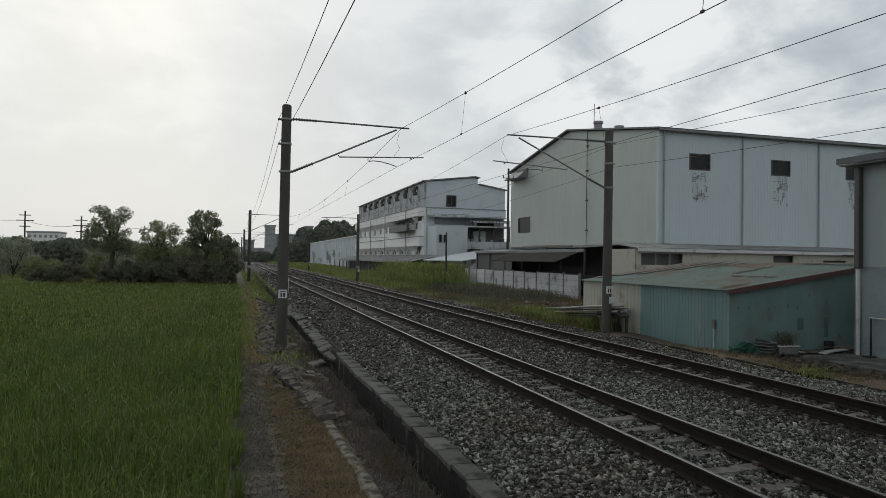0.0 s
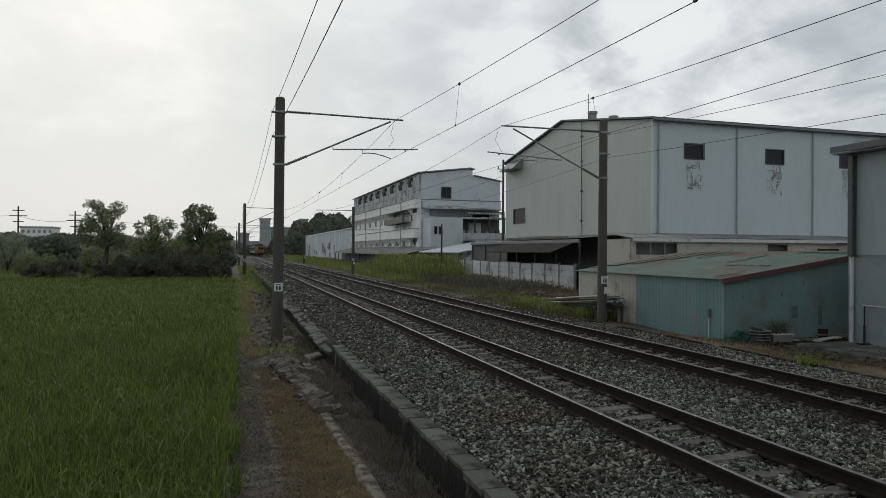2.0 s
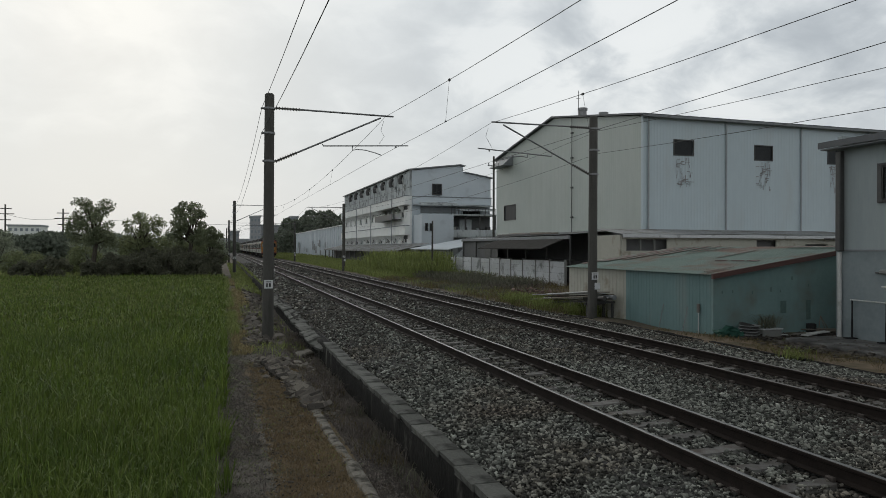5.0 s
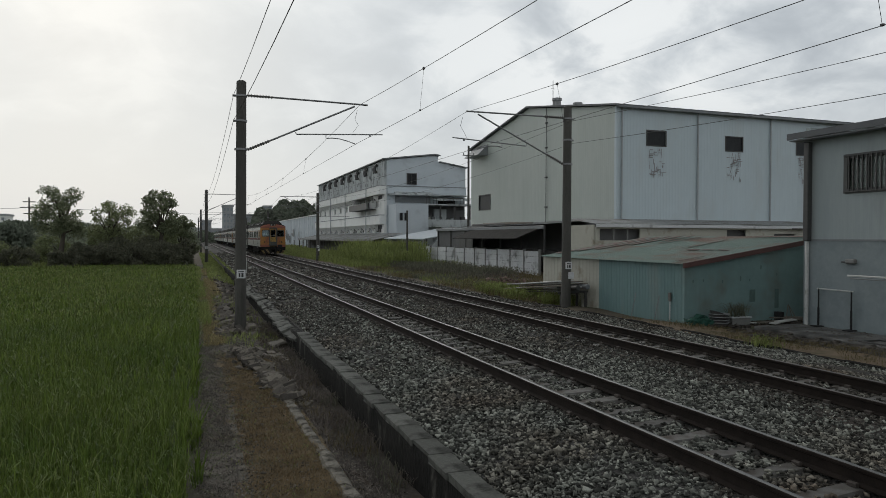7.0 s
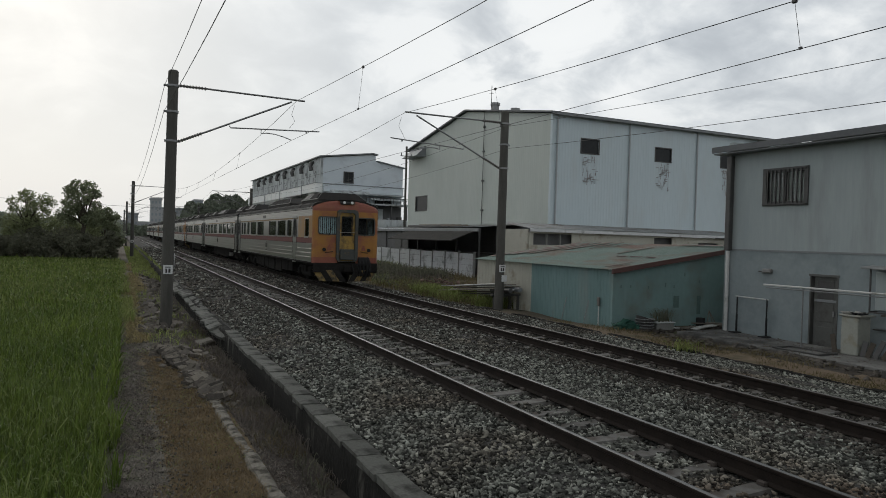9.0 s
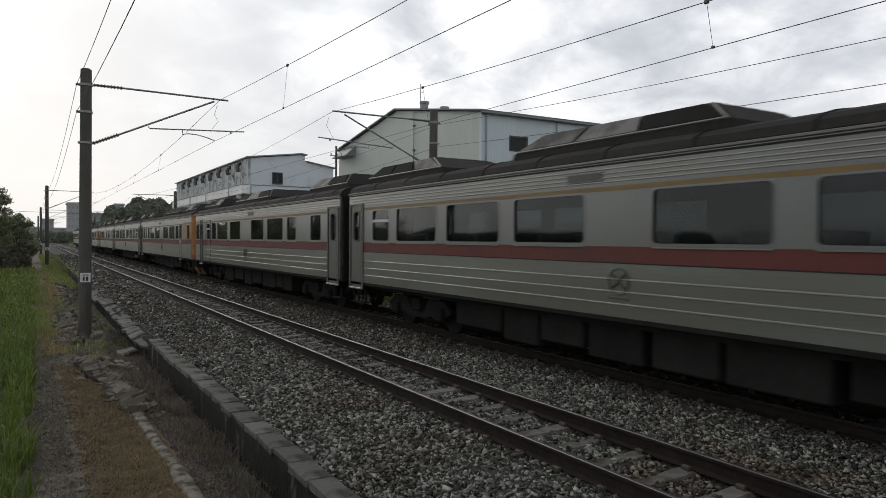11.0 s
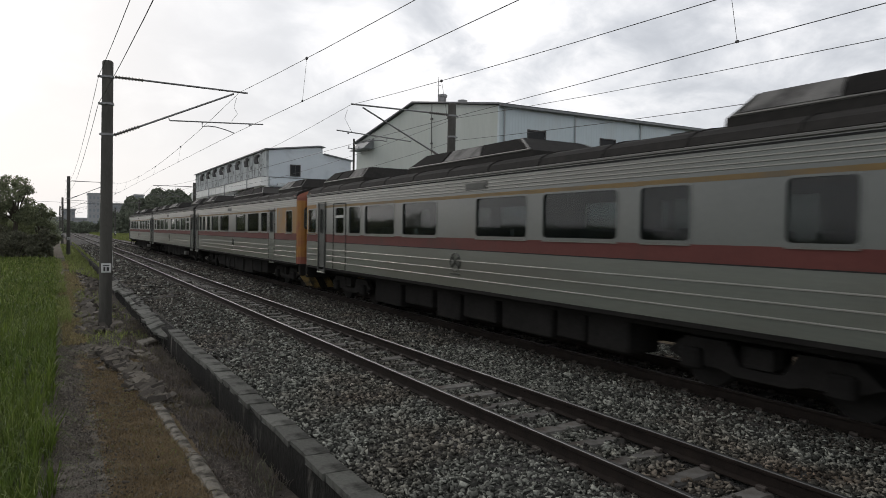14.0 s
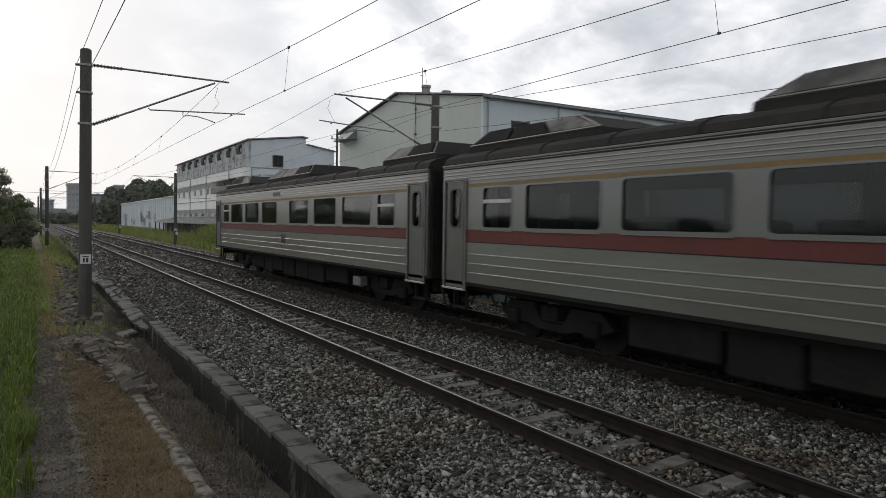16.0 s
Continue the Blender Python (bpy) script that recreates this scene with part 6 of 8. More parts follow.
    part("ground_wall", Geo().wall((X0, Y1, ZB), (0, -1, 0), (0, 0, 1), Y1 - Y0, 3.1, [], 0.35), M["plaster_dirty"], b)
    each("downpipe", [Geo().tube([(X0 - 0.92, y, 2.2), (X0 - 0.92, y, 9.7)], 0.07, 6) for y in (104.0, 119.5, 133.0)], M["pipe"], b, "thin grey downpipe")
    g = Geo().wall((X0 + 0.02, Y0 + 0.05, 2.6), (1, 0, 0), (0, 0, 1), X1 - X0 - 0.1, 6.9, [(8.2, 11.0, 3.4, 5.0)], 0.3)
    part("end_wall", g, M["blue_metal"], b)
    part("ground_end", Geo().box(X0 + 0.4, X1, Y0 + 0.1, Y0 + 0.4, ZB, 2.55), M["plaster_dirty"], b)
    g = Geo().box(X0 + 0.4, X1 - 0.4, Y1 - 0.3, Y1 - 0.05, ZB, 13.0).box(X1 - 0.3, X1 - 0.05, Y0 + 0.4, Y1 - 0.3, ZB, 12.4)
    g.box(X0 + 1.4, X1 - 0.5, Y0 + 1.4, Y0 + 1.5, ZB, 12.0)
    part("inner_wall", g, M["dark"], b)
    opening(b, (29.4, Y0 - 0.12, 9.9), (1, 0, 0), 1.4, 1.55, (0, -1, 0), pane="dim_pane")
    # outdoor stair block and balconies at the near end
    g = Geo().box(31.3, 38.4, 93.5, 96.4, 6.75, 6.95, 0.02).box(31.3, 38.4, 93.5, 96.4, 3.6, 3.8, 0.02).box(31.3, 38.4, 93.45, 93.55, 3.8, 4.7, 0.02)
    g.box(34.5, 38.4, 93.4, 93.5, 6.95, 7.0)
    part("balcony", g, M["plaster_dirty"], b)
    each("balcony_post", [Geo().box(x - 0.1, x + 0.1, 93.6, 93.8, -0.5, 6.74) for x in (31.5, 33.6, 35.8, 38.2)], M["winframe"], b)
    part("annex", Geo().box(26.5, 31.2, 92.0, 96.3, 2.3, 6.8, 0.02), M["blue_metal"], b, "pale blue projecting annex")
    for x in (27.0, 27.7):
        opening(b, (x, 91.88, 4.5), (1, 0, 0), 0.35, 1.0, (0, -1, 0), slide=False, pane="dim_pane")
    g = Geo().prism([(95.2, 8.35), (96.4, 8.6), (96.4, 8.95), (95.2, 8.47)], "x", 27.3, 33.0).prism([(94.6, 7.5), (96.4, 7.9), (96.4, 8.02), (94.6, 7.62)], "x", 33.2, 38.6)
    part("canopy", g, M["plaster_dirty"], b)
    # flat grey panel painted in for the shade of a recess
    part("shade_recess", Geo().box(27.6, 33.0, 96.40, 96.47, 7.2, 8.3), M["trim"], b)
    part("balcony_room", Geo().box(31.5, 38.2, 95.9, 96.3, 3.82, 6.7), M["shade_net"], b)
    part("end_parapet", Geo().box(26.35, 38.5, 95.9, 96.44, 8.45, 9.5, 0.02), M["blue_metal"], b, "grey weathered parapet on the end wall")
    part("parapet_cap", Geo().box(26.3, 38.6, 95.82, 96.44, 9.504, 9.6), M["trim"], b)
    part("end_soffit", Geo().box(26.4, 38.4, 94.9, 96.3, 8.2, 8.34, 0.02), M["plaster_dirty"], b)
    # clutter on the outdoor landings
    rc = random.Random(17)
    for k in range(9):
        x, w, hh = 31.6 + 0.75 * k, rc.uniform(0.35, 0.7), rc.uniform(0.4, 1.5)
        part("stored_crate", Geo().box(x, x + w, 93.7, 94.3, 3.804, 3.804 + hh, 0.03), M[rc.choice(("cream", "winframe", "tank", "plaster_dirty", "trim"))], b)
    for k in range(14):
        x = 31.4 + 0.52 * k
        part("rail_bar", Geo().box(x - 0.025, x + 0.025, 93.50, 93.54, 6.96, 7.75), M["winframe"], b)
    part("hand_rail", Geo().box(31.3, 38.3, 93.48, 93.56, 7.75, 7.82), M["winframe"], b)
    part("wall_cabinet", Geo().box(33.3, 35.2, 95.5, 95.88, 4.2, 6.3, 0.03), M["plaster_dirty"], b)
    part("stair_flight", Geo().prism([(31.4, 0.6), (33.2, 0.6), (36.6, 3.6), (35.2, 3.6)], "y", 92.6, 93.3), M["plaster_dirty"], b, "outdoor concrete stair flight")
    # dark exhaust hoods on the stained top wall
    for k in range(8):
        y = 100.5 + k * 6.0
        g = Geo().tube([(X0 - 0.02, y, 12.9), (X0 - 0.35, y, 12.8), (X0 - 0.55, y - 0.15, 12.3), (X0 - 0.45, y - 0.3, 11.7)], [0.22, 0.3, 0.3, 0.34], 8)
        part("exhaust_hood", g, M["winframe"], b)
    r = random.Random(6)
    g = Geo()
    for k in range(60):
        y, z = r.uniform(Y0 + 1, Y1 - 1), r.uniform(9.7, 11.6)
        g.box(X0 - 0.010 - 0.003 * k, X0 - 0.006 - 0.003 * k, y - r.uniform(0.1, 0.5), y + r.uniform(0.1, 0.5), z - r.uniform(0.05, 0.3), z + r.uniform(0.05, 0.3))
    tagged(part("mould_patch", g, M["trim"], b), kind="stuff")
    g = Geo().prism([(X0 - 1.6, 8.0), (X0 - 0.02, 8.3), (X0 - 0.02, 8.4), (X0 - 1.6, 8.1)], "y", 101, 113).box(X0 - 1.6, X0 - 1.55, 101, 113, 6.4, 7.2).box(X0 - 1.6, X0 - 0.1, 101, 113, 6.3, 6.4)
    part("loading_balcony", g, M["winframe"], b)
    # low front sheds
    s = thing("open_shed", "low open shed with a grey sheet roof below the factory", "shed")
    part("roof_sheet", Geo().ribbed((21.6, 152, 1.75), (0, -1, 0), (1, 0, 0.22), 66, 4.2, 0.5, 0.03, out=(0, 0, 1)), M["lean_roof"], s)
    part("fascia", Geo().box(21.5, 21.6, 86, 152, 1.55, 1.85), M["lean_roof"], s)
    part("back_wall", Geo().box(23.6, 23.7, 86, 152, -0.5, 2.1), M["shade_net"], s)
    for k in range(14):
        part("post", Geo().box(21.7, 21.9, 86.5 + 5 * k - 0.1, 86.5 + 5 * k + 0.1, -0.5, 1.75), M["winframe"] if k % 4 else M["post"], s)
    s = thing("sheet_shelter", "pale sheet roof shelter behind the fence", "shelter")
    part("roof_sheet", Geo().prism([(22.6, 1.9), (30.5, 3.3), (30.5, 3.4), (22.6, 2.0)], "y", 68, 84), M["blue_metal"], s)
    for y in (68.5, 76, 83.5):
        part("post", Geo().box(22.7, 22.85, y - 0.08, y + 0.08, -0.5, 1.9), M["post"], s)
    part("back_wall", Geo().box(30.2, 30.3, 68, 84, -0.5, 3.2), M["shade_net"], s)
    # long metal hall behind
    m = thing("metal_hall", "long pale blue metal hall with a light roof", "building")
    part("front_cladding", Geo().ribbed((26, 255, -0.5), (0, -1, 0), (0, 0, 1), 102, 7.5, 3.0, 0.25, out=(-1, 0, 0)), M["blue_metal"], m)
    part("roof", Geo().prism([(25.6, 7.0), (34, 8.3), (42, 7.0), (42, 7.15), (34, 8.5), (25.6, 7.2)], "y", 152.6, 255.5), M["plaster"], m)
    part("end_wall", Geo().box(26.3, 42, 153.0, 153.3, -0.5, 6.9), M["blue_metal"], m)
    r = random.Random(2)
    g = Geo()
    for k in range(16):
        y, z = r.uniform(158, 250), r.uniform(0.6, 3.4)
        g.box(25.70 - 0.006 * k, 25.705 - 0.006 * k, y - r.uniform(0.3, 1.6), y + r.uniform(0.3, 1.6), z - r.uniform(0.3, 1.2), z + r.uniform(0.2, 1.2))
    tagged(part("stain_patch", g, M["trim"], m), kind="stuff")


factory()


def yard_poles():
    for x, y, h, r in ((18.3, 60.0, 4.55, 0.10), (24.3, 60.0, 10.7, 0.13)):
        p = thing("yard_pole", "thin grey utility pole in the factory yard", "utility pole")
        part("shaft", Geo().tube([(x, y, -0.6), (x, y, h)], [r, r * 0.75], 8), M["pole"], p)
        if h > 6:
            g = Geo().tube([(x - 0.6, y, h - 0.9), (x + 0.6, y, h - 0.9)], 0.04, 6)
            for d in (-0.5, 0.0, 0.5):
                g.tube([(x + d, y, h - 0.9), (x + d, y, h - 0.65)], 0.05, 6)
            part("crossarm", g, M["galv"], p)


yard_poles()


# ---- plants ----
def rice_field():
    sets = []
    limit = lambda y: 0.0 + 0.004 * np.maximum(y - 8, 0) + 0.06 * np.sin(y * 2.1) * np.sin(y * 0.73)
    # near the camera: separate hills, each a fan of blades
    for y0, y1, x0, step, per, w in ((4.4, 12.5, -9, 0.21, 26, 0.0105), (12.5, 24.0, -18, 0.24, 18, 0.017)):
        gx, gy = np.meshgrid(np.arange(x0, 0.5, step), np.arange(y0, y1, step))
        cx, cy = gx.ravel() + rng.normal(0, 0.03, gx.size), gy.ravel() + rng.normal(0, 0.03, gx.size)
        keep = cx < limit(cy)
        cx, cy = np.repeat(cx[keep], per), np.repeat(cy[keep], per)
        n = len(cx)
        x, y = cx + rng.normal(0, 0.032, n), cy + rng.normal(0, 0.032, n)
        h = 0.56 * (1 + 0.12 * np.sin(cx * 1.3 + cy * 0.9) * np.sin(cy * 0.61)) * rng.uniform(0.55, 1.12, n)
        sets.append((np.stack([x, y, np.full(n, -0.77)], 1), h, np.full(n, w)))
    for n, x0, y0, y1, w in ((50000, -36, 24, 40, 0.034), (36000, -62, 40, 64, 0.06), (5000, -26, -30, 4.4, 0.07)):
        x, y = rng.uniform(x0, 0.5, n), rng.uniform(y0, y1, n)
        keep = x < limit(y)
        x, y = x[keep], y[keep]
        h = 0.54 * (1 + 0.10 * np.sin(x * 0.7 + y * 0.4) * np.sin(y * 0.23)) * rng.uniform(0.7, 1.12, len(x))
        sets.append((np.stack([x, y, np.full(len(x), -0.77)], 1), h, np.full(len(x), w)))
    n = 22000  # young seed heads, a little paler than the blades
    y = 22 + 42 * rng.random(n) ** 0.85
    x = limit(y) - (4 + 0.9 * y) * rng.random(n)
    tagged(blades("rice_heads", np.stack([x, y, np.full(n, -0.45)], 1), 0.27 * rng.uniform(0.6, 1.1, n), 0.010 + 0.0009 * y, M["rice_head"], 0.7), "pale olive seed heads over the rice crop", "rice crop", kind="stuff")
    n = 5200  # drooping pale tips on the near hills
    y = 4.6 + 17.4 * rng.random(n) ** 1.2
    x = limit(y) - (1.5 + 0.75 * y) * rng.random(n)
    tagged(blades("rice_heads", np.stack([x, y, np.full(n, -0.40)], 1), 0.24 * rng.uniform(0.6, 1.1, n), 0.009, M["rice_head"], 1.1), "pale drooping leaf tips over the near rice hills", "rice crop", kind="stuff")
    for some, label in ((sets[:2], "dense bright green young rice crop beside the path"), (sets[2:], "dense green rice crop stretching to the hedge")):
        P, h, w = (np.concatenate([q[k] for q in some]) for k in range(3))
        tagged(blades("rice_field", P, h, w, M["rice"], 0.42), label, "rice crop", kind="stuff")


rice_field()


def grass_patch(name, label, n, xr, yr, h, w, mat, lean=0.5, zf=surface_z, clump=0.0):
    x, y = rng.uniform(*xr, n), rng.uniform(*yr, n)
    if clump:
        m = np.array([noise.noise((a * clump, b * clump, 9.0)) for a, b in zip(x, y)]) > 0.0
        x, y = x[m], y[m]
    soft = np.clip((x - xr[0]) / (0.22 * (xr[1] - xr[0])), 0.1, 1.0)
    m = rng.random(len(x)) < (soft if name == "path_grass" else 1.0)
    x, y = x[m], y[m]
    P = np.stack([x, y, [zf(a, b) - 0.012 for a, b in zip(x, y)]], 1)
    tagged(blades(name, P, h * rng.uniform(0.4, 1.2, len(x)), w, mat, lean), label, "grass", kind="stuff")


grass_patch("verge_grass", "tall bright green grass on the track verge", 24000, (12.5, 21.9), (54, 150), 0.62, 0.035, M["grass"], 0.5)
grass_patch("far_bank_grass", "green grass bank along the distant track", 9000, (11.9, 24.0), (150, 300), 0.8, 0.09, M["grass"], 0.6)
grass_patch("tall_grass", "thick bright green reed clump by the fence", 7000, (14.6, 18.2), (53, 80), 1.6, 0.04, M["grass"], 0.5, clump=0.3)
grass_patch("tall_grass", "tall bright green reeds hiding the far end of the fence", 7500, (15.5, 21.5), (63, 82), 2.2, 0.045, M["grass"], 0.4, clump=0.22)
grass_patch("verge_weeds", "rough olive weeds beside the far track", 9000, (12.6, 17.5), (31, 52), 0.34, 0.022, M["bush"], 0.8, clump=0.4)
grass_patch("verge_weeds", "patches of green weeds beside the far track", 3000, (12.4, 16.5), (33, 54), 0.3, 0.022, M["grass"], 0.8, clump=0.7)
grass_patch("olive_weeds", "dark olive weeds tangled before the fence", 7000, (15.2, 19.8), (40, 57), 0.75, 0.03, M["bush"], 0.8, clump=0.4)
grass_patch("dry_weeds", "brown dry weeds along the yard edge", 15000, (11.8, 21.6), (22, 56), 0.34, 0.02, M["dry"], 0.9, clump=0.22)
grass_patch("grey_weeds", "grey withered weeds before the panel fence", 3500, (14.8, 19.0), (36, 54), 0.55, 0.02, M["twig"], 0.8, clump=0.4)
grass_patch("grey_weeds", "grey withered weeds along the fence foot", 1500, (20.9, 22.15), (42, 60), 0.4, 0.02, M["twig"], 0.8, clump=0.5)
grass_patch("dry_weeds", "short dry grass before the house apron", 4500, (12.6, 14.4), (4, 18), 0.12, 0.010, M["dry"], 0.9, clump=0.5)
grass_patch("dry_weeds", "low brown grass on the tan earth strip", 9000, (12.6, 14.6), (4, 20), 0.08, 0.010, M["dry"], 1.0, clump=0.4)
grass_patch("ditch_weeds", "grey withered weeds in the ditch", 9000, (1.70, 2.34), (4.5, 24), 0.20, 0.006, M["twig"], 1.0, clump=0.8)
grass_patch("ditch_weeds", "brown weeds in the ditch", 3500, (1.66, 2.34), (4.5, 24), 0.15, 0.008, M["dry"], 1.1, clump=0.9)
grass_patch("wall_weeds", "dark withered weeds climbing the wall foot", 3600, (2.12, 2.42), (4.0, 24), 0.20, 0.007, M["twig"], 0.8, clump=0.9)
grass_patch("wall_weeds", "dull green weeds at the wall foot", 1500, (2.05, 2.42), (4.0, 24), 0.16, 0.011, M["bush"], 0.8, clump=1.1)
grass_patch("ditch_litter", "brown leaf litter and stalks in the ditch", 6000, (1.62, 2.20), (4.0, 20), 0.06, 0.012, M["twig"], 1.5)
grass_patch("path_grass", "short brown dry grass on the earth path", 29000, (0.50, 1.56), (4.3, 16.5), 0.06, 0.007, M["path_dry"], 1.3)
grass_patch("path_litter", "grey dry stalks littering the trodden path", 4200, (0.02, 0.46), (4.3, 18), 0.075, 0.007, M["twig"], 1.6)
grass_patch("path_weeds", "short green weeds on the earth path", 2500, (0.3, 1.6), (4.3, 20), 0.06, 0.007, M["grass"], 1.2, clump=1.2)
grass_patch("pole_weeds", "sparse green weeds around the line pole", 1800, (0.7, 2.3), (17, 34), 0.20, 0.014, M["grass"], 0.8, clump=0.7)
grass_patch("track_weeds", "clump of green weeds beside the plank stack", 5200, (12.2, 14.0), (22.6, 31), 0.5, 0.022, M["grass"], 0.7, clump=0.7)
grass_patch("straw_strip", "pale dry straw along the field edge", 3600, (0.25, 0.75), (18, 36), 0.16, 0.018, M["pale_straw"], 1.2, clump=0.5)
grass_patch("straw_strip", "pale dry straw along the field edge", 4600, (0.62, 1.2), (33, 62), 0.2, 0.022, M["pale_straw"], 1.2, clump=0.25)
grass_patch("field_edge_grass", "green grass spilling over the field edge", 9000, (-0.15, 0.5), (22, 64), 0.34, 0.014, M["grass"], 0.7, clump=0.4)
grass_patch("field_edge_grass", "rough green grass between the crop and the hedge", 14000, (-62, -1.0), (64, 104), 0.62, 0.08, M["grass"], 0.6)
grass_patch("far_verge_grass", "long pale grass beyond the field corner", 6500, (0.9, 2.6), (44, 120), 0.28, 0.05, M["grass"], 0.5)
s = thing("green_sapling", "small green weed growing in the gravel", "weed")
P = np.stack([rng.normal(12.35, 0.12, 140), rng.normal(12.4, 0.2, 140), np.full(140, -0.45)], 1)
tagged(blades("stem", P, 0.32 * rng.uniform(0.4, 1.2, 140), 0.012, M["grass"], 0.8, s), kind="stuff")


def tree(x, y, height, spread, name, label, leaf, lobes, n, size, seed, bare=0.35):
    """Trunk with forking limbs and a crown of leaf clumps round the limb ends."""
    r = random.Random(seed)
    t = thing(name, label, "tree" if name != "bush" else "bush", at=(x, y, -0.75))
    g = Geo()
    fork = height * bare
    rad = 0.028 * height
    top = Vector((r.uniform(-0.3, 0.3), r.uniform(-0.3, 0.3), fork))
    g.tube([(0, 0, -0.2), (0.05, 0, fork * 0.5), top], [rad * 1.2, rad, rad * 0.8], 7)
    tips = []
    for k in range(lobes * 2):
        a = 2 * math.pi * (k * 0.382 + r.uniform(-0.08, 0.08))
        hz = (k + 0.5) / (lobes * 2)
        d = spread * math.sqrt(max(0.05, 1 - (1.7 * hz - 0.75) ** 2)) * r.uniform(0.45, 0.85)
        tip = Vector((math.cos(a) * d, math.sin(a) * d, fork * 0.95 + (height * 0.93 - fork * 0.95) * hz))
        mid = top.lerp(tip, 0.5) + Vector((0, 0, 0.05 * height * r.random()))
        g.tube([top * 0.95, mid, tip], [rad * 0.5, rad * 0.3, rad * 0.1], 5)
        tips.append((tip, spread * r.uniform(0.20, 0.36)))
        if k % 2:
            p = mid.lerp(tip, r.uniform(0.4, 0.9)) + Vector((r.uniform(-1, 1), r.uniform(-1, 1), r.uniform(-0.4, 0.7))) * spread * 0.35
            g.tube([mid, p], [rad * 0.22, rad * 0.08], 4)
            tips.append((p, spread * r.uniform(0.16, 0.30)))
    part("trunk", g, M["bark"], t)
    w = np.array([s ** 2 for _, s in tips]); w /= w.sum()
    pick = rng.choice(len(tips), n, p=w)
    c = np.array([tips[i][0][:] for i in range(len(tips))])[pick]
    s = np.array([tips[i][1] for i in range(len(tips))])[pick]
    q = rng.normal(size=(n, 3)); q /= np.linalg.norm(q, axis=1)[:, None]
    q *= (rng.uniform(0.25, 1.0, n) ** 0.6)[:, None]
    C = c + q * s[:, None] * np.array([1, 1, 0.8])
    C += 0.10 * s[:, None] * rng.normal(size=(n, 3))
    C[:, 2] = np.maximum(C[:, 2], 0.05)
    V, F = leaf_cards(C, size)
    mesh_np("crown", V, F, leaf, t)
    return t


SPREADING = "spreading dark green tree standing behind the rice field"
for i, (x, y, h, s, m, lo, n) in enumerate((
        (-10.75, 67, 7.3, 2.4, "leaf", 9, 4600), (-6.8, 68, 6.1, 2.0, "leaf_light", 8, 2600), (-2.9, 67, 7.3, 2.0, "leaf", 9, 4600),
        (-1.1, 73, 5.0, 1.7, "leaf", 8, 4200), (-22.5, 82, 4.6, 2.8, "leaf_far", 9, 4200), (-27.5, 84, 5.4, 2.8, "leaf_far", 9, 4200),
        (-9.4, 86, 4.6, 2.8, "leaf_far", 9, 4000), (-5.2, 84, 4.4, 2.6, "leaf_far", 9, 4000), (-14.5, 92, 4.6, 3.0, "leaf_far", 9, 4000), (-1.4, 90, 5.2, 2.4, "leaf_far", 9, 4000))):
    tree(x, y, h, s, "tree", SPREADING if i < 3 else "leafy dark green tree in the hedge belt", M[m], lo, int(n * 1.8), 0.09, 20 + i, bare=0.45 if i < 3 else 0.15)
for i, (x, y, h, s, m) in enumerate(((-13.9, 66.5, 1.9, 1.6, "bush"), (-16.2, 67, 1.5, 1.3, "bush"), (-10.6, 65.6, 1.6, 1.2, "bush"), (-8.6, 65.2, 2.0, 1.6, "bush"), (-6.6, 65.0, 2.2, 1.9, "bush"),
                                     (-4.4, 65.0, 2.3, 1.9, "bush"), (-2.3, 65.3, 2.4, 1.8, "bush"), (-0.7, 66.2, 2.6, 1.2, "bush"), (-6.2, 67.2, 2.7, 2.2, "bush"), (-3.4, 67.4, 2.8, 2.1, "bush"),
                                     (-9.2, 67, 2.2, 1.5, "bush"), (-7.6, 71, 3.9, 1.9, "leaf_light"), (-4.9, 71.5, 3.8, 2.0, "leaf_light"), (-2.6, 71, 3.6, 1.9, "leaf_light"), (-12.8, 74, 2.8, 2.0, "leaf_light"),
                                     (-18.6, 76, 2.3, 2.4, "leaf_light"), (-28.5, 78, 3.2, 2.4, "bush"))):
    tree(x, y, h, s, "bush", "dense dark bush at the edge of the rice field" if m == "bush" else "light green shrub behind the dark bushes", M[m], 8, 4600, 0.09, 60 + i, bare=0.1)


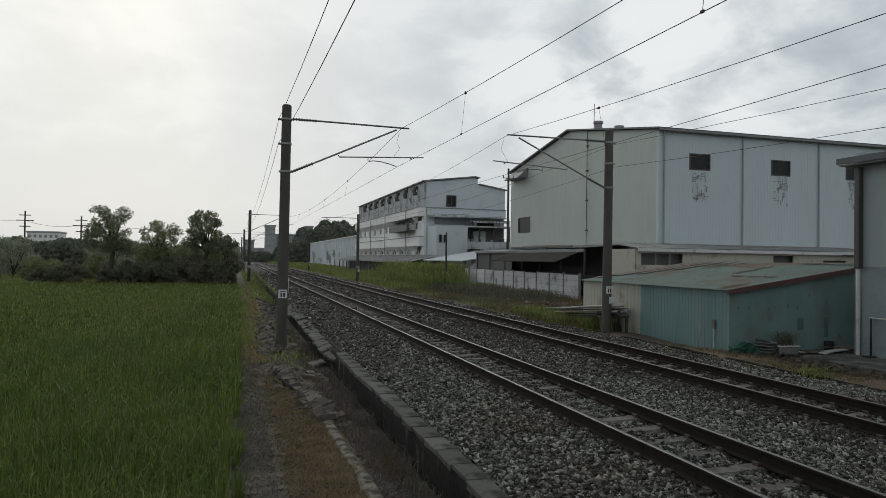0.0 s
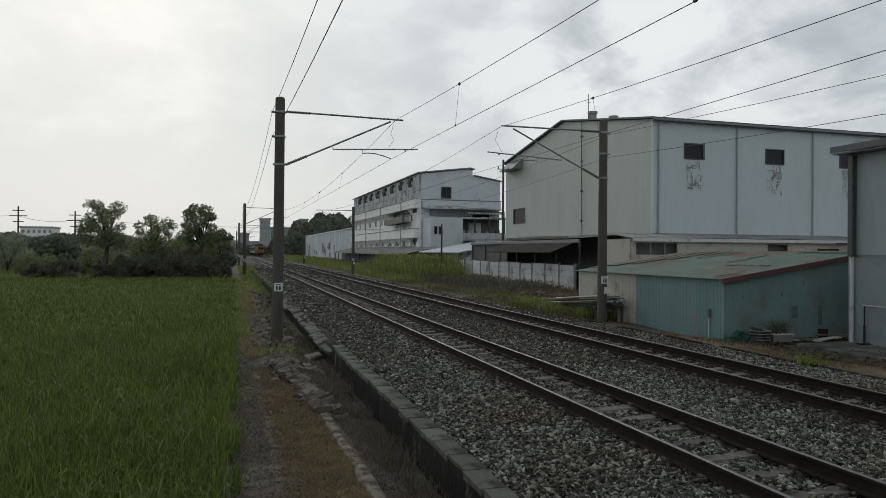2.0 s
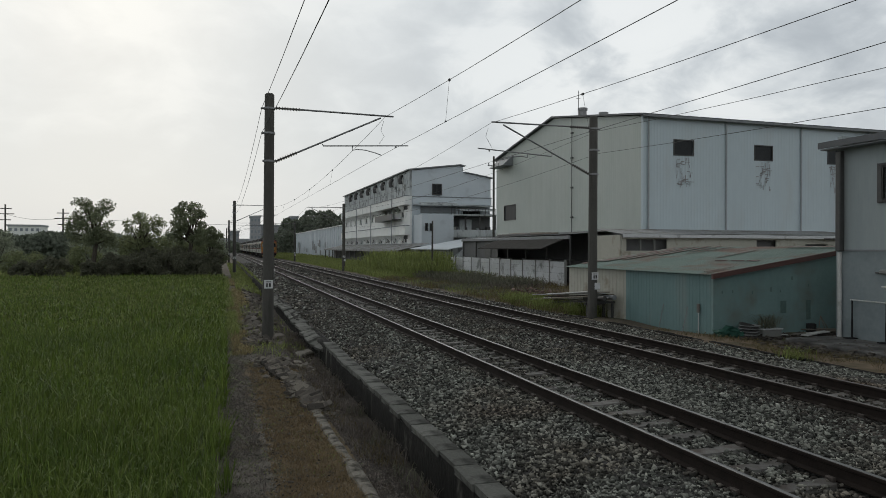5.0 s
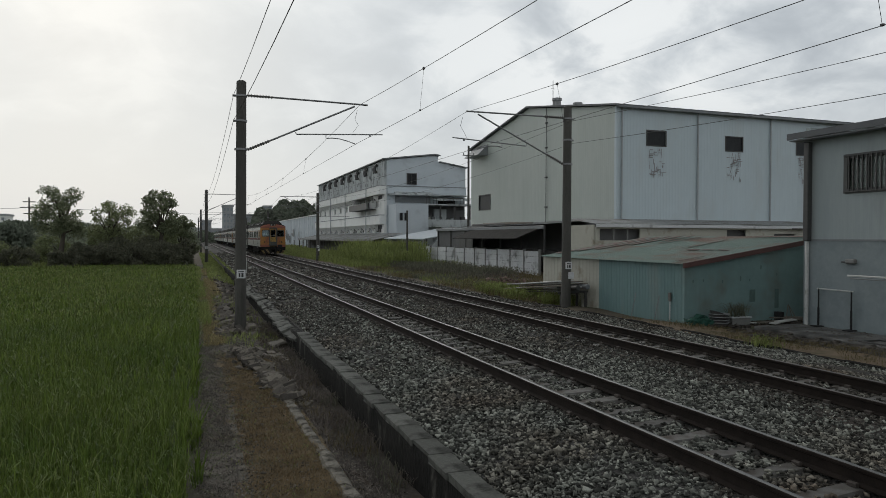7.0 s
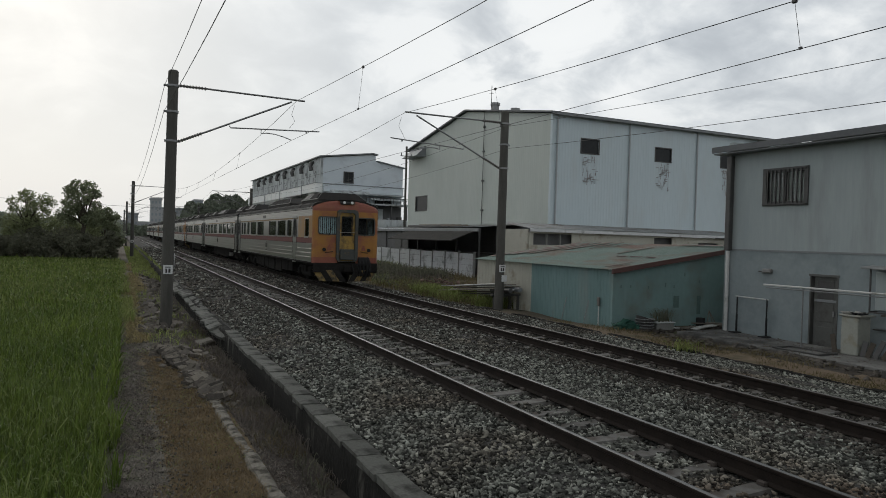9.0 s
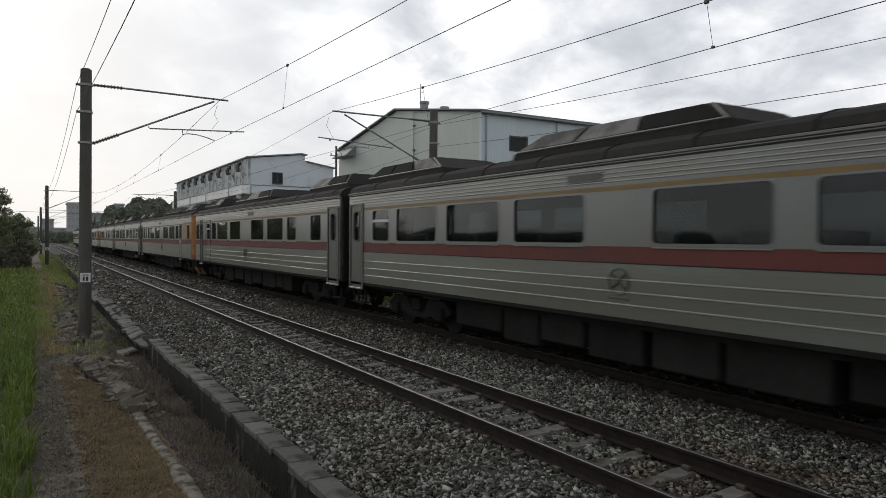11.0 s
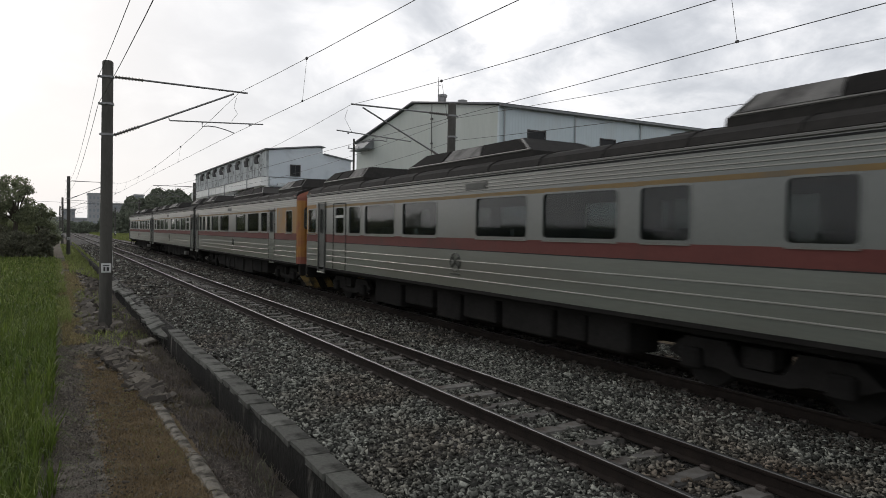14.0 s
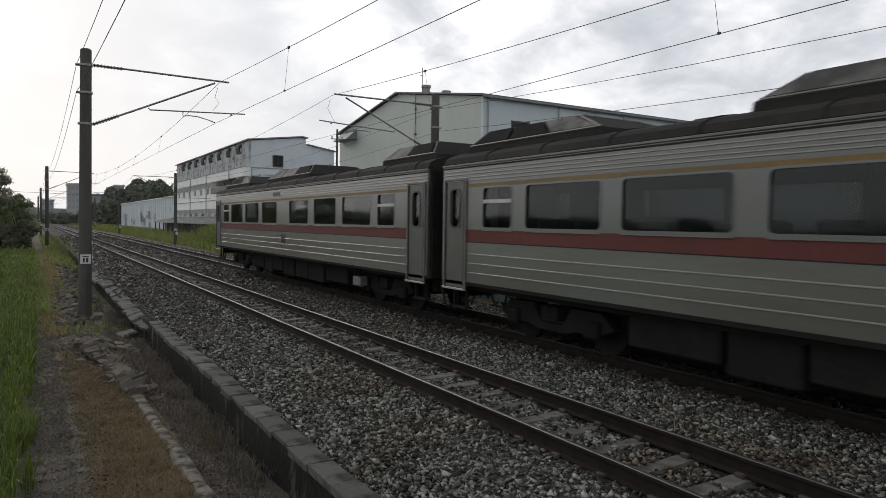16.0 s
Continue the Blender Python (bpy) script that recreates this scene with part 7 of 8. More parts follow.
def far_woods():
    C = []
    r = np.random.default_rng(3)

    def belt(x0, x1, y0, y1, z0, z1, n, blob):
        k = max(14, int(abs(x1 - x0) / blob * 2.2))
        cx, cy, cz = r.uniform(x0, x1, k), r.uniform(y0, y1, k), r.uniform(z0, z1, k)
        pick = r.integers(0, k, n)
        d = r.normal(size=(n, 3)); d /= np.linalg.norm(d, axis=1)[:, None]
        p = np.stack([cx[pick], cy[pick], np.zeros(n)], 1) + d * np.stack([np.full(n, blob), np.full(n, blob), cz[pick]], 1)
        p[:, 2] = np.abs(p[:, 2]) - 0.6
        C.append(p)

    belt(-140, -16, 110, 190, 3.5, 5.4, 34000, 6)
    belt(-34, -4.5, 95, 130, 3.2, 4.8, 26000, 3.5)
    belt(33, 75, 265, 300, 15.0, 18.0, 18000, 5)
    belt(26, 38, 268, 300, 10.5, 15.0, 10000, 4.5)
    belt(18, 30, 270, 320, 6.0, 9.5, 7000, 4)
    belt(-18, 22, 300, 400, 3.0, 5.5, 6500, 5)
    belt(-70, -16, 330, 420, 6, 9, 5000, 12)
    belt(45, 260, 270, 420, 5, 9, 4000, 15)
    belt(-260, -120, -60, 160, 5, 8, 5000, 12)
    belt(-160, 160, -220, -150, 6, 9, 5000, 15)
    P = np.concatenate(C)
    V, F = leaf_cards(P, 0.13 + 0.0023 * np.linalg.norm(P[:, :2], axis=1))
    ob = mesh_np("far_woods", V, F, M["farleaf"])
    tagged(ob, "dark woods on the horizon, haze put into the leaf colour", "woods", kind="stuff")


far_woods()


def skyline():
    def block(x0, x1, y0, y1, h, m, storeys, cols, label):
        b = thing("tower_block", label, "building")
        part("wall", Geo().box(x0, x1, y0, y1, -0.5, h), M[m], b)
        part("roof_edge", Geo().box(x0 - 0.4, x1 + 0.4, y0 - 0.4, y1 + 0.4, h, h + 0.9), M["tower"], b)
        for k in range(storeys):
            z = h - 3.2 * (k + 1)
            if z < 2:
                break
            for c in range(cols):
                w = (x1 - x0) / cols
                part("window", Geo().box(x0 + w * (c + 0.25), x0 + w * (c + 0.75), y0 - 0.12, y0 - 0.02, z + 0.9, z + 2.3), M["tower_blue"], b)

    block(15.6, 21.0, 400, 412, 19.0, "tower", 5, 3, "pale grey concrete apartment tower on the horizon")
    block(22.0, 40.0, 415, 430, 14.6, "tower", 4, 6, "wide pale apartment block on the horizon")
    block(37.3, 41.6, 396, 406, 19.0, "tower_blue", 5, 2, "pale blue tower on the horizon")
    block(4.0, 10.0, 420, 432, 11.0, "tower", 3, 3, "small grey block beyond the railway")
    r = random.Random(41)
    x = -6.0
    while x < 34:
        w = r.uniform(2.6, 5.5)
        y = r.uniform(430, 520)
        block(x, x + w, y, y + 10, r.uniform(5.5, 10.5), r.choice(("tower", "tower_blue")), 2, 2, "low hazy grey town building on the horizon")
        x += w + r.uniform(-0.4, 1.2)
    block(-98, -84, 380, 395, 12.0, "plaster", 3, 6, "low white building behind the woods")


skyline()
for x, y, h in ((-34.4, 132, 9.2), (-25.0, 128, 8.4)):
    p = thing("wooden_pole", "thin dark electricity pole with crossarms", "utility pole")
    part("shaft", Geo().tube([(x, y, -0.7), (x, y, h)], [0.17, 0.12], 7), M["pole"], p)
    for dz, w in ((0.7, 0.9), (1.6, 1.3), (2.6, 0.8)):
        part("crossarm", Geo().box(x - w, x + w, y - 0.08, y + 0.08, h - dz - 0.07, h - dz + 0.07), M["bark"], p)
wire("field_wire", "thin power line far over the field", [(-120, 150, 8.0), (-34.4, 132, 7.6), (-25.0, 128, 6.9), (40, 118, 6.0)], 0.6, 0.03)


# ---- clutter beside the far track ----
def clutter():
    t = structure("cable_trough", "dark concrete cable trough beside the far track", "trough")
    for k in range(24):
        part("trough_lid", Geo().box(12.36, 12.52 + 0.02 * (k % 2), 3.0 + 0.82 * k, 3.81 + 0.82 * k, -0.52, -0.405 + 0.01 * ((k * 7) % 3), 0.012), M["wall"], t)
    s = thing("plank_stack", "long grey planks and pipes propped on a dark trestle", "timber")
    for k, (dx, lift, ln, c) in enumerate(((0.0, 0.00, 5.9, "lean_roof"), (0.24, 0.03, 5.6, "wood"), (-0.2, -0.12, 5.2, "wood"), (0.1, -0.16, 4.8, "plate"), (0.42, -0.06, 5.4, "wood"),
                                            (-0.1, 0.06, 3.9, "pvc"), (0.3, -0.24, 4.6, "wood"), (0.05, -0.30, 4.2, "winframe"))):
        ob = part("plank", Geo().box(-0.11, 0.11, 0, ln, -0.022, 0.022, 0.008), M[c], s)
        ob.matrix_basis = pose(13.05 + dx, 21.75 + 0.12 * (k % 3), 0.47 + lift, -4.2 - 0.5 * (k % 3), 0, -0.8 + 0.7 * (k % 4))
    for y, z in ((21.9, 0.08), (22.5, 0.0)):
        part("trestle", Geo().box(12.75, 13.62, y, y + 0.1, z, z + 0.08, 0.01).box(12.82, 12.89, y + 0.01, y + 0.09, -0.52, z + 0.01).box(13.5, 13.57, y + 0.01, y + 0.09, -0.52, z + 0.01), M["winframe"], s)
    for x, z, c in ((12.95, 0.30, "winframe"), (13.35, 0.33, "trim")):
        part("pipe_end", Geo().tube([(x, 21.5, z), (x, 22.9, z - 0.1)], 0.09, 10), M[c], s)
    r = random.Random(12)
    tagged(stones("rubble_heap", np.array([(r.gauss(15.3, 0.55), r.gauss(32.6, 1.1), -0.48 + abs(r.gauss(0, 0.17))) for _ in range(260)]),
                  np.array([r.uniform(0.05, 0.2) for _ in range(260)]), M["brick_bits"]), "heap of reddish rubble on the verge", "rubble", kind="stuff")
    # household things against the shed wall
    b = thing("basin_stack", "stack of dark basins with pale rims by the shed", "basins")
    for j in range(4):
        z = -0.48 + 0.085 * j
        part("basin", Geo().tube([(14.62, 16.35, z), (14.62 + 0.01 * j, 16.35, z + 0.075)], [0.24, 0.29], 18), M["winframe"], b)
        part("rim", Geo().tube([(14.62 + 0.01 * j, 16.35, z + 0.068), (14.62 + 0.01 * j, 16.35, z + 0.082)], [0.305, 0.305], 18), M["lean_roof"], b, "pale rim")
    b = thing("planter", "grey trough planter with a straggly plant", "planter")
    part("trough", Geo().box(14.95, 15.65, 16.15, 16.45, -0.5, -0.28, 0.02), M["post"], b)
    part("trough_rim", Geo().box(14.92, 15.68, 16.12, 16.48, -0.28, -0.25, 0.01), M["fence"], b)
    P = np.stack([rng.uniform(15.0, 15.6, 120), rng.uniform(16.18, 16.42, 120), np.full(120, -0.27)], 1)
    blades("plant", P, 0.42 * rng.uniform(0.4, 1.2, 120), 0.018, M["bush"], 0.9, b)
    P = np.array([(14.0 + r.gauss(0, 0.17), 16.45 + r.gauss(0, 0.06), -0.46 + abs(r.gauss(0, 0.07))) for _ in range(40)])
    tagged(stones("garden_net", P, 0.2, M["net"]), "crumpled dark green net bundle by the shed wall", "net")
    P = np.array([(r.uniform(13.6, 18.4), 16.2 + r.gauss(0, 0.25), -0.48) for _ in range(170)])
    tagged(stones("yard_debris", P, rng.uniform(0.04, 0.2, len(P)), M["rubble"], flat=0.5), "scattered dark debris along the shed wall", "debris", kind="stuff")
    P = np.array([(14.55 + r.gauss(0, 0.35), r.uniform(4, 15.6), -0.49) for _ in range(380)])
    tagged(stones("edge_debris", P, rng.uniform(0.04, 0.22, len(P)), M["rubble"], flat=0.4), "dark broken debris at the edge of the apron", "debris", kind="stuff")
    P = np.array([(r.uniform(15.2, 16.95), r.uniform(5, 15.5), -0.435) for _ in range(420)])
    tagged(stones("apron_debris", P, rng.uniform(0.012, 0.07, len(P)), M["rubble"], flat=0.4), "scattered chips and grit on the worn apron", "debris", kind="stuff")
    for k in range(9):
        x, y = r.uniform(15.6, 18.6), r.uniform(15.9, 16.5)
        ob = tagged(part("scrap_board", Geo().box(-0.4, 0.4, -0.10, 0.10, -0.015, 0.015, 0.005), M["wood" if k % 3 else "pvc"]), "broken grey board lying by the shed", "board")
        ob.matrix_basis = pose(x, y, -0.47 + 0.014 * k, r.uniform(-4, 4), r.uniform(-4, 4), r.uniform(-30, 30))
    st = thing("stick_tripod", "thin pale sticks leaning together by the shed", "sticks")
    for dx, dy in ((-0.25, -0.1), (0.2, -0.15), (0.28, 0.1)):
        part("stick", Geo().tube([(17.35 + dx, 16.35 + dy, -0.5), (17.35, 16.4, 0.05)], 0.012, 5), M["wood"], st)
    tagged(part("black_can", Geo().tube([(17.15, 16.55, -0.5), (17.15, 16.55, -0.48), (17.15, 16.55, -0.2)], [0.13, 0.14, 0.14], 12), M["rubber"]), "small black can against the shed wall", "can")
    for k, (x, y) in enumerate(((13.62, 19.1), (13.62, 17.9))):
        ob = tagged(part("leaning_stick", Geo().tube([(0, 0, 0), (0.10, -0.12, 0.80)], 0.014, 5), M["galv"]), "pale stick leaning on the teal sheet", "stick")
        ob.matrix_basis = pose(x - 0.12, y, -0.5)


clutter()


# ---- the train ----
CAR, PITCH, HALF = 19.7, 20.35, 1.45
SILL, CANT = 0.93, 3.30


def shell_band(g, x, y0, y1, z0, z1, holes, th=0.07):
    """One side of the body between two heights, with its openings cut through. x < 0 is the left side."""
    hs = [(a, b, max(c, z0) - z0, min(d, z1) - z0) for a, b, c, d in holes if c < z1 and d > z0]
    if x < 0:
        g.wall((x, y1, z0), (0, -1, 0), (0, 0, 1), y1 - y0, z1 - z0, [(y1 - b, y1 - a, c, d) for a, b, c, d in hs], th)
    else:
        g.wall((x, y0, z0), (0, 1, 0), (0, 0, 1), y1 - y0, z1 - z0, [(a - y0, b - y0, c, d) for a, b, c, d in hs], th)


def make_bogie(parent, yc):
    b = tagged(new("bogie"), "black grimy bogie with shade put into its colour")
    b.parent = parent
    for s in (-1, 1):
        g = Geo().prism([(yc - 1.5, 0.48), (yc - 1.2, 0.72), (yc - 0.5, 0.72), (yc - 0.3, 0.42), (yc + 0.3, 0.42), (yc + 0.5, 0.72), (yc + 1.2, 0.72), (yc + 1.5, 0.48),
                         (yc + 1.2, 0.36), (yc + 0.6, 0.34), (yc + 0.4, 0.28), (yc - 0.4, 0.28), (yc - 0.6, 0.34), (yc - 1.2, 0.36)], "x", s * 0.86, s * 0.98)
        g.box(s * 0.84, s * 1.02, yc - 0.22, yc + 0.22, 0.45, 0.72, 0.03)
        part("side_frame", g, M["under"], b)
        for d in (-1.05, 1.05):
            part("axle_box", Geo().box(min(s * 0.9, s * 1.08), max(s * 0.9, s * 1.08), yc + d - 0.17, yc + d + 0.17, 0.28, 0.58, 0.04), M["under_light"], b)
    for d in (-1.05, 1.05):
        for s in (-1, 1):
            x0 = s * 0.50
            part("wheel", Geo().tube([(x0, yc + d, 0.43), (x0 + s * 0.02, yc + d, 0.43), (x0 + s * 0.03, yc + d, 0.43), (x0 + s * 0.13, yc + d, 0.43)], [0.455, 0.455, 0.43, 0.43], 24), M["under"], b)
        part("axle", Geo().tube([(-0.5, yc + d, 0.43), (0.5, yc + d, 0.43)], 0.07, 8), M["under"], b)


def roof_section(half, z0, n=12):
    return [(half * math.cos(math.pi * k / n) * (1 if 0 < k < n else 1), z0 + 0.34 * math.sin(math.pi * k / n) ** 0.8) for k in range(n + 1)]


def roof_unit(parent, y0, y1, f, r, panels):
    """Hipped air-conditioner casing on an upright plinth; f and r: run of the front and rear slopes; panels: grille fields on each flank."""
    u = tagged(new("roof_unit"), "sooty hipped air-conditioner casing on the roof")
    u.parent = parent
    zb, zm, zt, wb, wt = 3.40, 3.66, 4.00, 1.08, 0.74
    ring = lambda z, w, ya, yb: [(-w, ya, z), (w, ya, z), (w, yb, z), (-w, yb, z)]
    V = ring(zb, wb, y0, y1) + ring(zm, wb, y0 + 0.06, y1 - 0.06) + ring(zt - 0.03, wt + 0.03, y0 + f, y1 - r) + ring(zt, wt - 0.05, y0 + f + 0.06, y1 - r - 0.06)
    F = [(k * 4 + i, k * 4 + (i + 1) % 4, k * 4 + 4 + (i + 1) % 4, k * 4 + 4 + i) for k in range(3) for i in range(4)] + [(12, 13, 14, 15)]
    part("casing", Geo().add(V, F), M["troof"], u)
    n = len(panels)
    for s in (-1, 1):
        for k, kind in enumerate(panels):
            ba, bb = y0 + 0.22 + k * (y1 - y0 - 0.44) / n + 0.05, y0 + 0.22 + (k + 1) * (y1 - y0 - 0.44) / n - 0.05
            ta, tb = y0 + f + 0.05 + k * (y1 - y0 - f - r - 0.1) / n + 0.05, y0 + f + 0.05 + (k + 1) * (y1 - y0 - f - r - 0.1) / n - 0.05
            xb, xt = wb - 0.03, wt + 0.06
            lo = [(s * (xb + 0.012), ba, zm + 0.03), (s * (xb + 0.012), bb, zm + 0.03), (s * (xt + 0.012), tb, zt - 0.05), (s * (xt + 0.012), ta, zt - 0.05)]
            hi = [(p[0] + s * 0.02, p[1], p[2] + 0.02) for p in lo]
            F = [(4, 5, 6, 7), (0, 4, 7, 3), (1, 2, 6, 5), (0, 1, 5, 4), (3, 7, 6, 2)]
            part("grille", Geo().add(lo + hi, F), M["grille"] if kind else M["under_light"], u, "dusty lighter grille panel" if kind else "dark grille panel")
        g = Geo().tube([(s * (wb + 0.0), y0 + 0.14, zm + 0.02), (s * (wb + 0.0), y1 - 0.14, zm + 0.02)], 0.02, 5)
        part("ledge", g, M["gutter"], u, "worn pale edge strip")
        for yy, yt in ((y0 + 0.16, y0 + f + 0.02), (y1 - 0.16, y1 - r - 0.02)):
            part("corner_strip", Geo().tube([(s * (wb - 0.0), yy, zm + 0.02), (s * (wt + 0.04), yt, zt - 0.03)], 0.02, 5), M["gutter"], u)


def round_rect(a, b, c, d, r, n=4):
    out = []
    for cy, cz, q in ((b - r, d - r, 0), (a + r, d - r, 1), (a + r, c + r, 2), (b - r, c + r, 3)):
        for k in range(n + 1):
            t = math.pi / 2 * (q + k / n)
            out.append((cy + r * math.cos(t), cz + r * math.sin(t)))
    return out


def soft_rim(g, x, a, b, c, d, t, dep, r=0.10):
    """A rounded frame round an opening in a side wall; dep is its depth, outward."""
    O, I = round_rect(a - t, b + t, c - t, d + t, r), round_rect(a + 0.012, b - 0.012, c + 0.012, d - 0.012, r * 0.9)
    n = len(O)
    V = [(x, *p) for p in O] + [(x, *p) for p in I] + [(x + dep, *p) for p in O] + [(x + dep, *p) for p in I]
    F = []
    for i in range(n):
        j = (i + 1) % n
        F += [(2 * n + i, 2 * n + j, 3 * n + j, 3 * n + i), (i, j, 2 * n + j, 2 * n + i), (n + i, 3 * n + i, 3 * n + j, n + j)]
    return g.add(V, F)


def rail_car(kind, label):
    """kind: front (cab at y = 0), rear (cab at the far end), middle. The car runs from y = 0 to CAR; y = 0 leads."""
    c = thing("rail_car", label, "train car", "cars of the train")
    flip = kind == "rear"
    W = lambda a, b: (CAR - b, CAR - a) if not flip else (a, b)  # distances are given from the end without a cab
    Z0, Z1 = 2.04, 2.80
    if kind == "middle":
        wins = [(1.45, 2.36), (2.75, 4.58), (5.0, 6.85), (7.3, 9.1), (10.45, 12.25), (12.75, 14.5), (14.95, 16.8), (17.2, 18.12)]
        doors = [(0.10, 0.88), (18.82, 19.60)]
    else:
        wins = [(1.36, 1.95), (2.30, 2.90), (3.55, 4.32), (4.75, 6.5), (7.0, 8.88), (10.35, 12.15), (12.6, 14.4), (14.8, 15.7), (18.22, 18.96)]
        doors = [(0.20, 0.98), (15.95, 16.75)]
    if flip:  # counted from the cab end
        wins = [(CAR - b, CAR - a) for a, b in ((0.40, 1.15), (2.90, 3.56), (3.95, 4.80), (5.1, 6.95), (7.4, 9.1), (10.7, 12.4), (12.85, 14.65), (15.1, 16.0), (17.35, 18.2))]
        doors = [(CAR - b, CAR - a) for a, b in ((1.42, 2.02), (18.82, 19.60))]
    else:
        wins = [W(a, b) for a, b in wins]
        doors = [W(a, b) for a, b in doors]
    y_cab0, y_cab1 = (0.25, 2.65) if kind == "front" else ((CAR - 1.17, CAR - 0.25) if flip else (0, 0))
    y0, y1 = (0.25 if kind == "front" else 0.0), (CAR - 0.25 if flip else CAR)
    holes = [(a, b, Z0, Z1) for a, b in wins]
    end_doors = [d for d in doors]
    for a, b in end_doors:
        m = (b - a) * 0.28
        holes.append((a + m, b - m, Z0, Z1))
    for s in (-1, 1):
        x = s * HALF
        side = tagged(new("body_side"), "fluted stainless side with window band")
        side.parent = c
        g = Geo()
        shell_band(g, x, y0, y1, SILL, 1.77, holes)
        part("lower_panel", g, M["steel"], side)
        g = Geo()
        inner = sorted(doors) if kind == "middle" else sorted(doors)[-1:] if kind == "front" else sorted(doors)[:1]
        ya = inner[0][1] if kind != "front" else y0
        yb = inner[-1][0] if not flip else y1
        shell_band(g, x, ya, yb, 1.77, 2.005, holes)
        part("red_stripe", g, M["red"], side, "faded red stripe")
        for qa, qb in ((y0, ya), (yb, y1)):
            if qb - qa > 0.01:
                g = Geo()
                shell_band(g, x, qa, qb, 1.77, 2.005, [])
                part("end_panel", g, M["winband"], side)
        g = Geo()
        parts_y = [(y0, y1, "winband")]
        if kind != "middle":
            parts_y = [(y0, y_cab1, "orange"), (y_cab1, y1, "winband")] if kind == "front" else [(y0, y_cab0, "winband"), (y_cab0, y1, "orange")]
        for a, b, mm in parts_y:
            g = Geo()
            shell_band(g, x, a, b, 2.005, 2.93, [h for h in holes if h[0] >= a and h[1] <= b + 0.01])
            part("window_band" if mm == "winband" else "cab_side", g, M["winband" if mm == "winband" else "orange_pale"], side, "" if mm == "winband" else "orange painted cab side")
        g = Geo()
        shell_band(g, x, y0, y1, 2.93, CANT - 0.02, [])
        part("upper_panel", g, M["steel"], side)
        ya, yb = (y_cab1 + 0.1, y1 - 0.9) if kind == "front" else ((y0 + 0.9, y_cab0 - 0.1) if flip else (y0 + 0.9, y1 - 0.9))
        part("orange_line", Geo().box(min(x, x + s * 0.004), max(x, x + s * 0.004), ya, yb, 2.815, 2.885), M["orange_faded"], side, "thin orange line above the windows")
        g = Geo()
        for z in (1.17, 1.35, 1.53):
            ya = y0 + 0.06
            for a, b in sorted(doors) + [(y1, y1)]:
                if a - 0.12 - ya > 0.3:
                    g.box(min(x, x + s * 0.018), max(x, x + s * 0.018), ya, a - 0.12, z - 0.011, z + 0.011, 0.004)
                ya = b + 0.12
        for z in (2.955, 3.015, 3.08, 3.145):
            g.box(min(x, x + s * 0.016), max(x, x + s * 0.016), y0 + 0.05, y1 - 0.05, z - 0.010, z + 0.010, 0.004)
        tagged(part("bead", g, M["bead"], side, "thin stainless beading"), kind="stuff")
        part("rain_gutter", Geo().box(min(x, x + s * 0.035), max(x, x + s * 0.035), y0, y1, 3.245, 3.285, 0.008), M["gutter"], side)
        part("cant_seam", Geo().box(min(x, x + s * 0.012), max(x, x + s * 0.012), y0, y1, 3.20, 3.225), M["rubber"], side)
        part("waist_seam", Geo().box(min(x, x + s * 0.008), max(x, x + s * 0.008), y0 + 0.9, y1 - 0.9, 1.755, 1.772), M["rubber"], side)
        part("sill_rail", Geo().box(min(x, x + s * 0.012), max(x, x + s * 0.012), y0, y1, SILL - 0.02, SILL + 0.05, 0.004), M["under_light"], side)
        for k, (a, b) in enumerate(wins):
            win = new("window")
            win.parent = c
            g = Geo()
            soft_rim(g, x - s * 0.008, a, b, Z0, Z1, 0.02, s * 0.014, 0.085)
            part("rim", g, M["winband"], win)
            if (kind == "middle" and b - a < 1.0) or (flip and b - a < 0.68):
                g = Geo().box(min(x - s * 0.01, x + s * 0.008), max(x - s * 0.01, x + s * 0.008), a + 0.02, b - 0.02, 2.50, 2.57)
                part("transom", g, M["pvc"], win)
            part("pane", Geo().box(min(x - s * 0.04, x - s * 0.03), max(x - s * 0.04, x - s * 0.03), a, b, Z0, Z1), M["pane"], win).visible_shadow = False
            part("sill", Geo().box(min(x, x + s * 0.016), max(x, x + s * 0.016), a, b, Z0 - 0.055, Z0 - 0.036), M["steel"], win)
        for a, b in doors:
            d = tagged(new("door"), "plain stainless folding door")
            d.parent = c
            m = (b - a) * 0.28
            g = Geo()
            for q in (a, b):
                g.box(min(x, x + s * 0.032), max(x, x + s * 0.032), q - 0.022, q + 0.022, SILL - 0.1, 3.0, 0.006)
            g.box(min(x, x + s * 0.032), max(x, x + s * 0.032), a + 0.023, b - 0.023, 2.965, 3.0, 0.006)
            cab_door = flip and b - a < 0.7
            flush = kind == "front" and a < 6
            part("door_frame", g, M["leaf_dark"] if cab_door else M["gutter"], d) if not flush else None
            g = Geo()
            for q in (a + 0.034, b - 0.046):
                g.box(min(x, x + s * 0.026), max(x, x + s * 0.026), q - 0.012, q + 0.024, SILL - 0.08, 2.955)
            part("door_gap", g, M["rubber"], d) if not flush else None
            if flush:
                g = Geo()
                for q in (a + 0.02, b - 0.02):
                    g.box(min(x, x + s * 0.008), max(x, x + s * 0.008), q - 0.012, q + 0.012, SILL + 0.05, 2.95)
                part("door_seam", g, M["rubber"], d)
            g = Geo()
            shell_band(g, x + s * (0.004 if flush else 0.012), a + 0.06, b - 0.06, SILL - 0.08, 2.95, [(a + m, b - m, Z0, Z1)], 0.011)
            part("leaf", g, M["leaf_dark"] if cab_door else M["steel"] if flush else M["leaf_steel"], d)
            g = Geo()
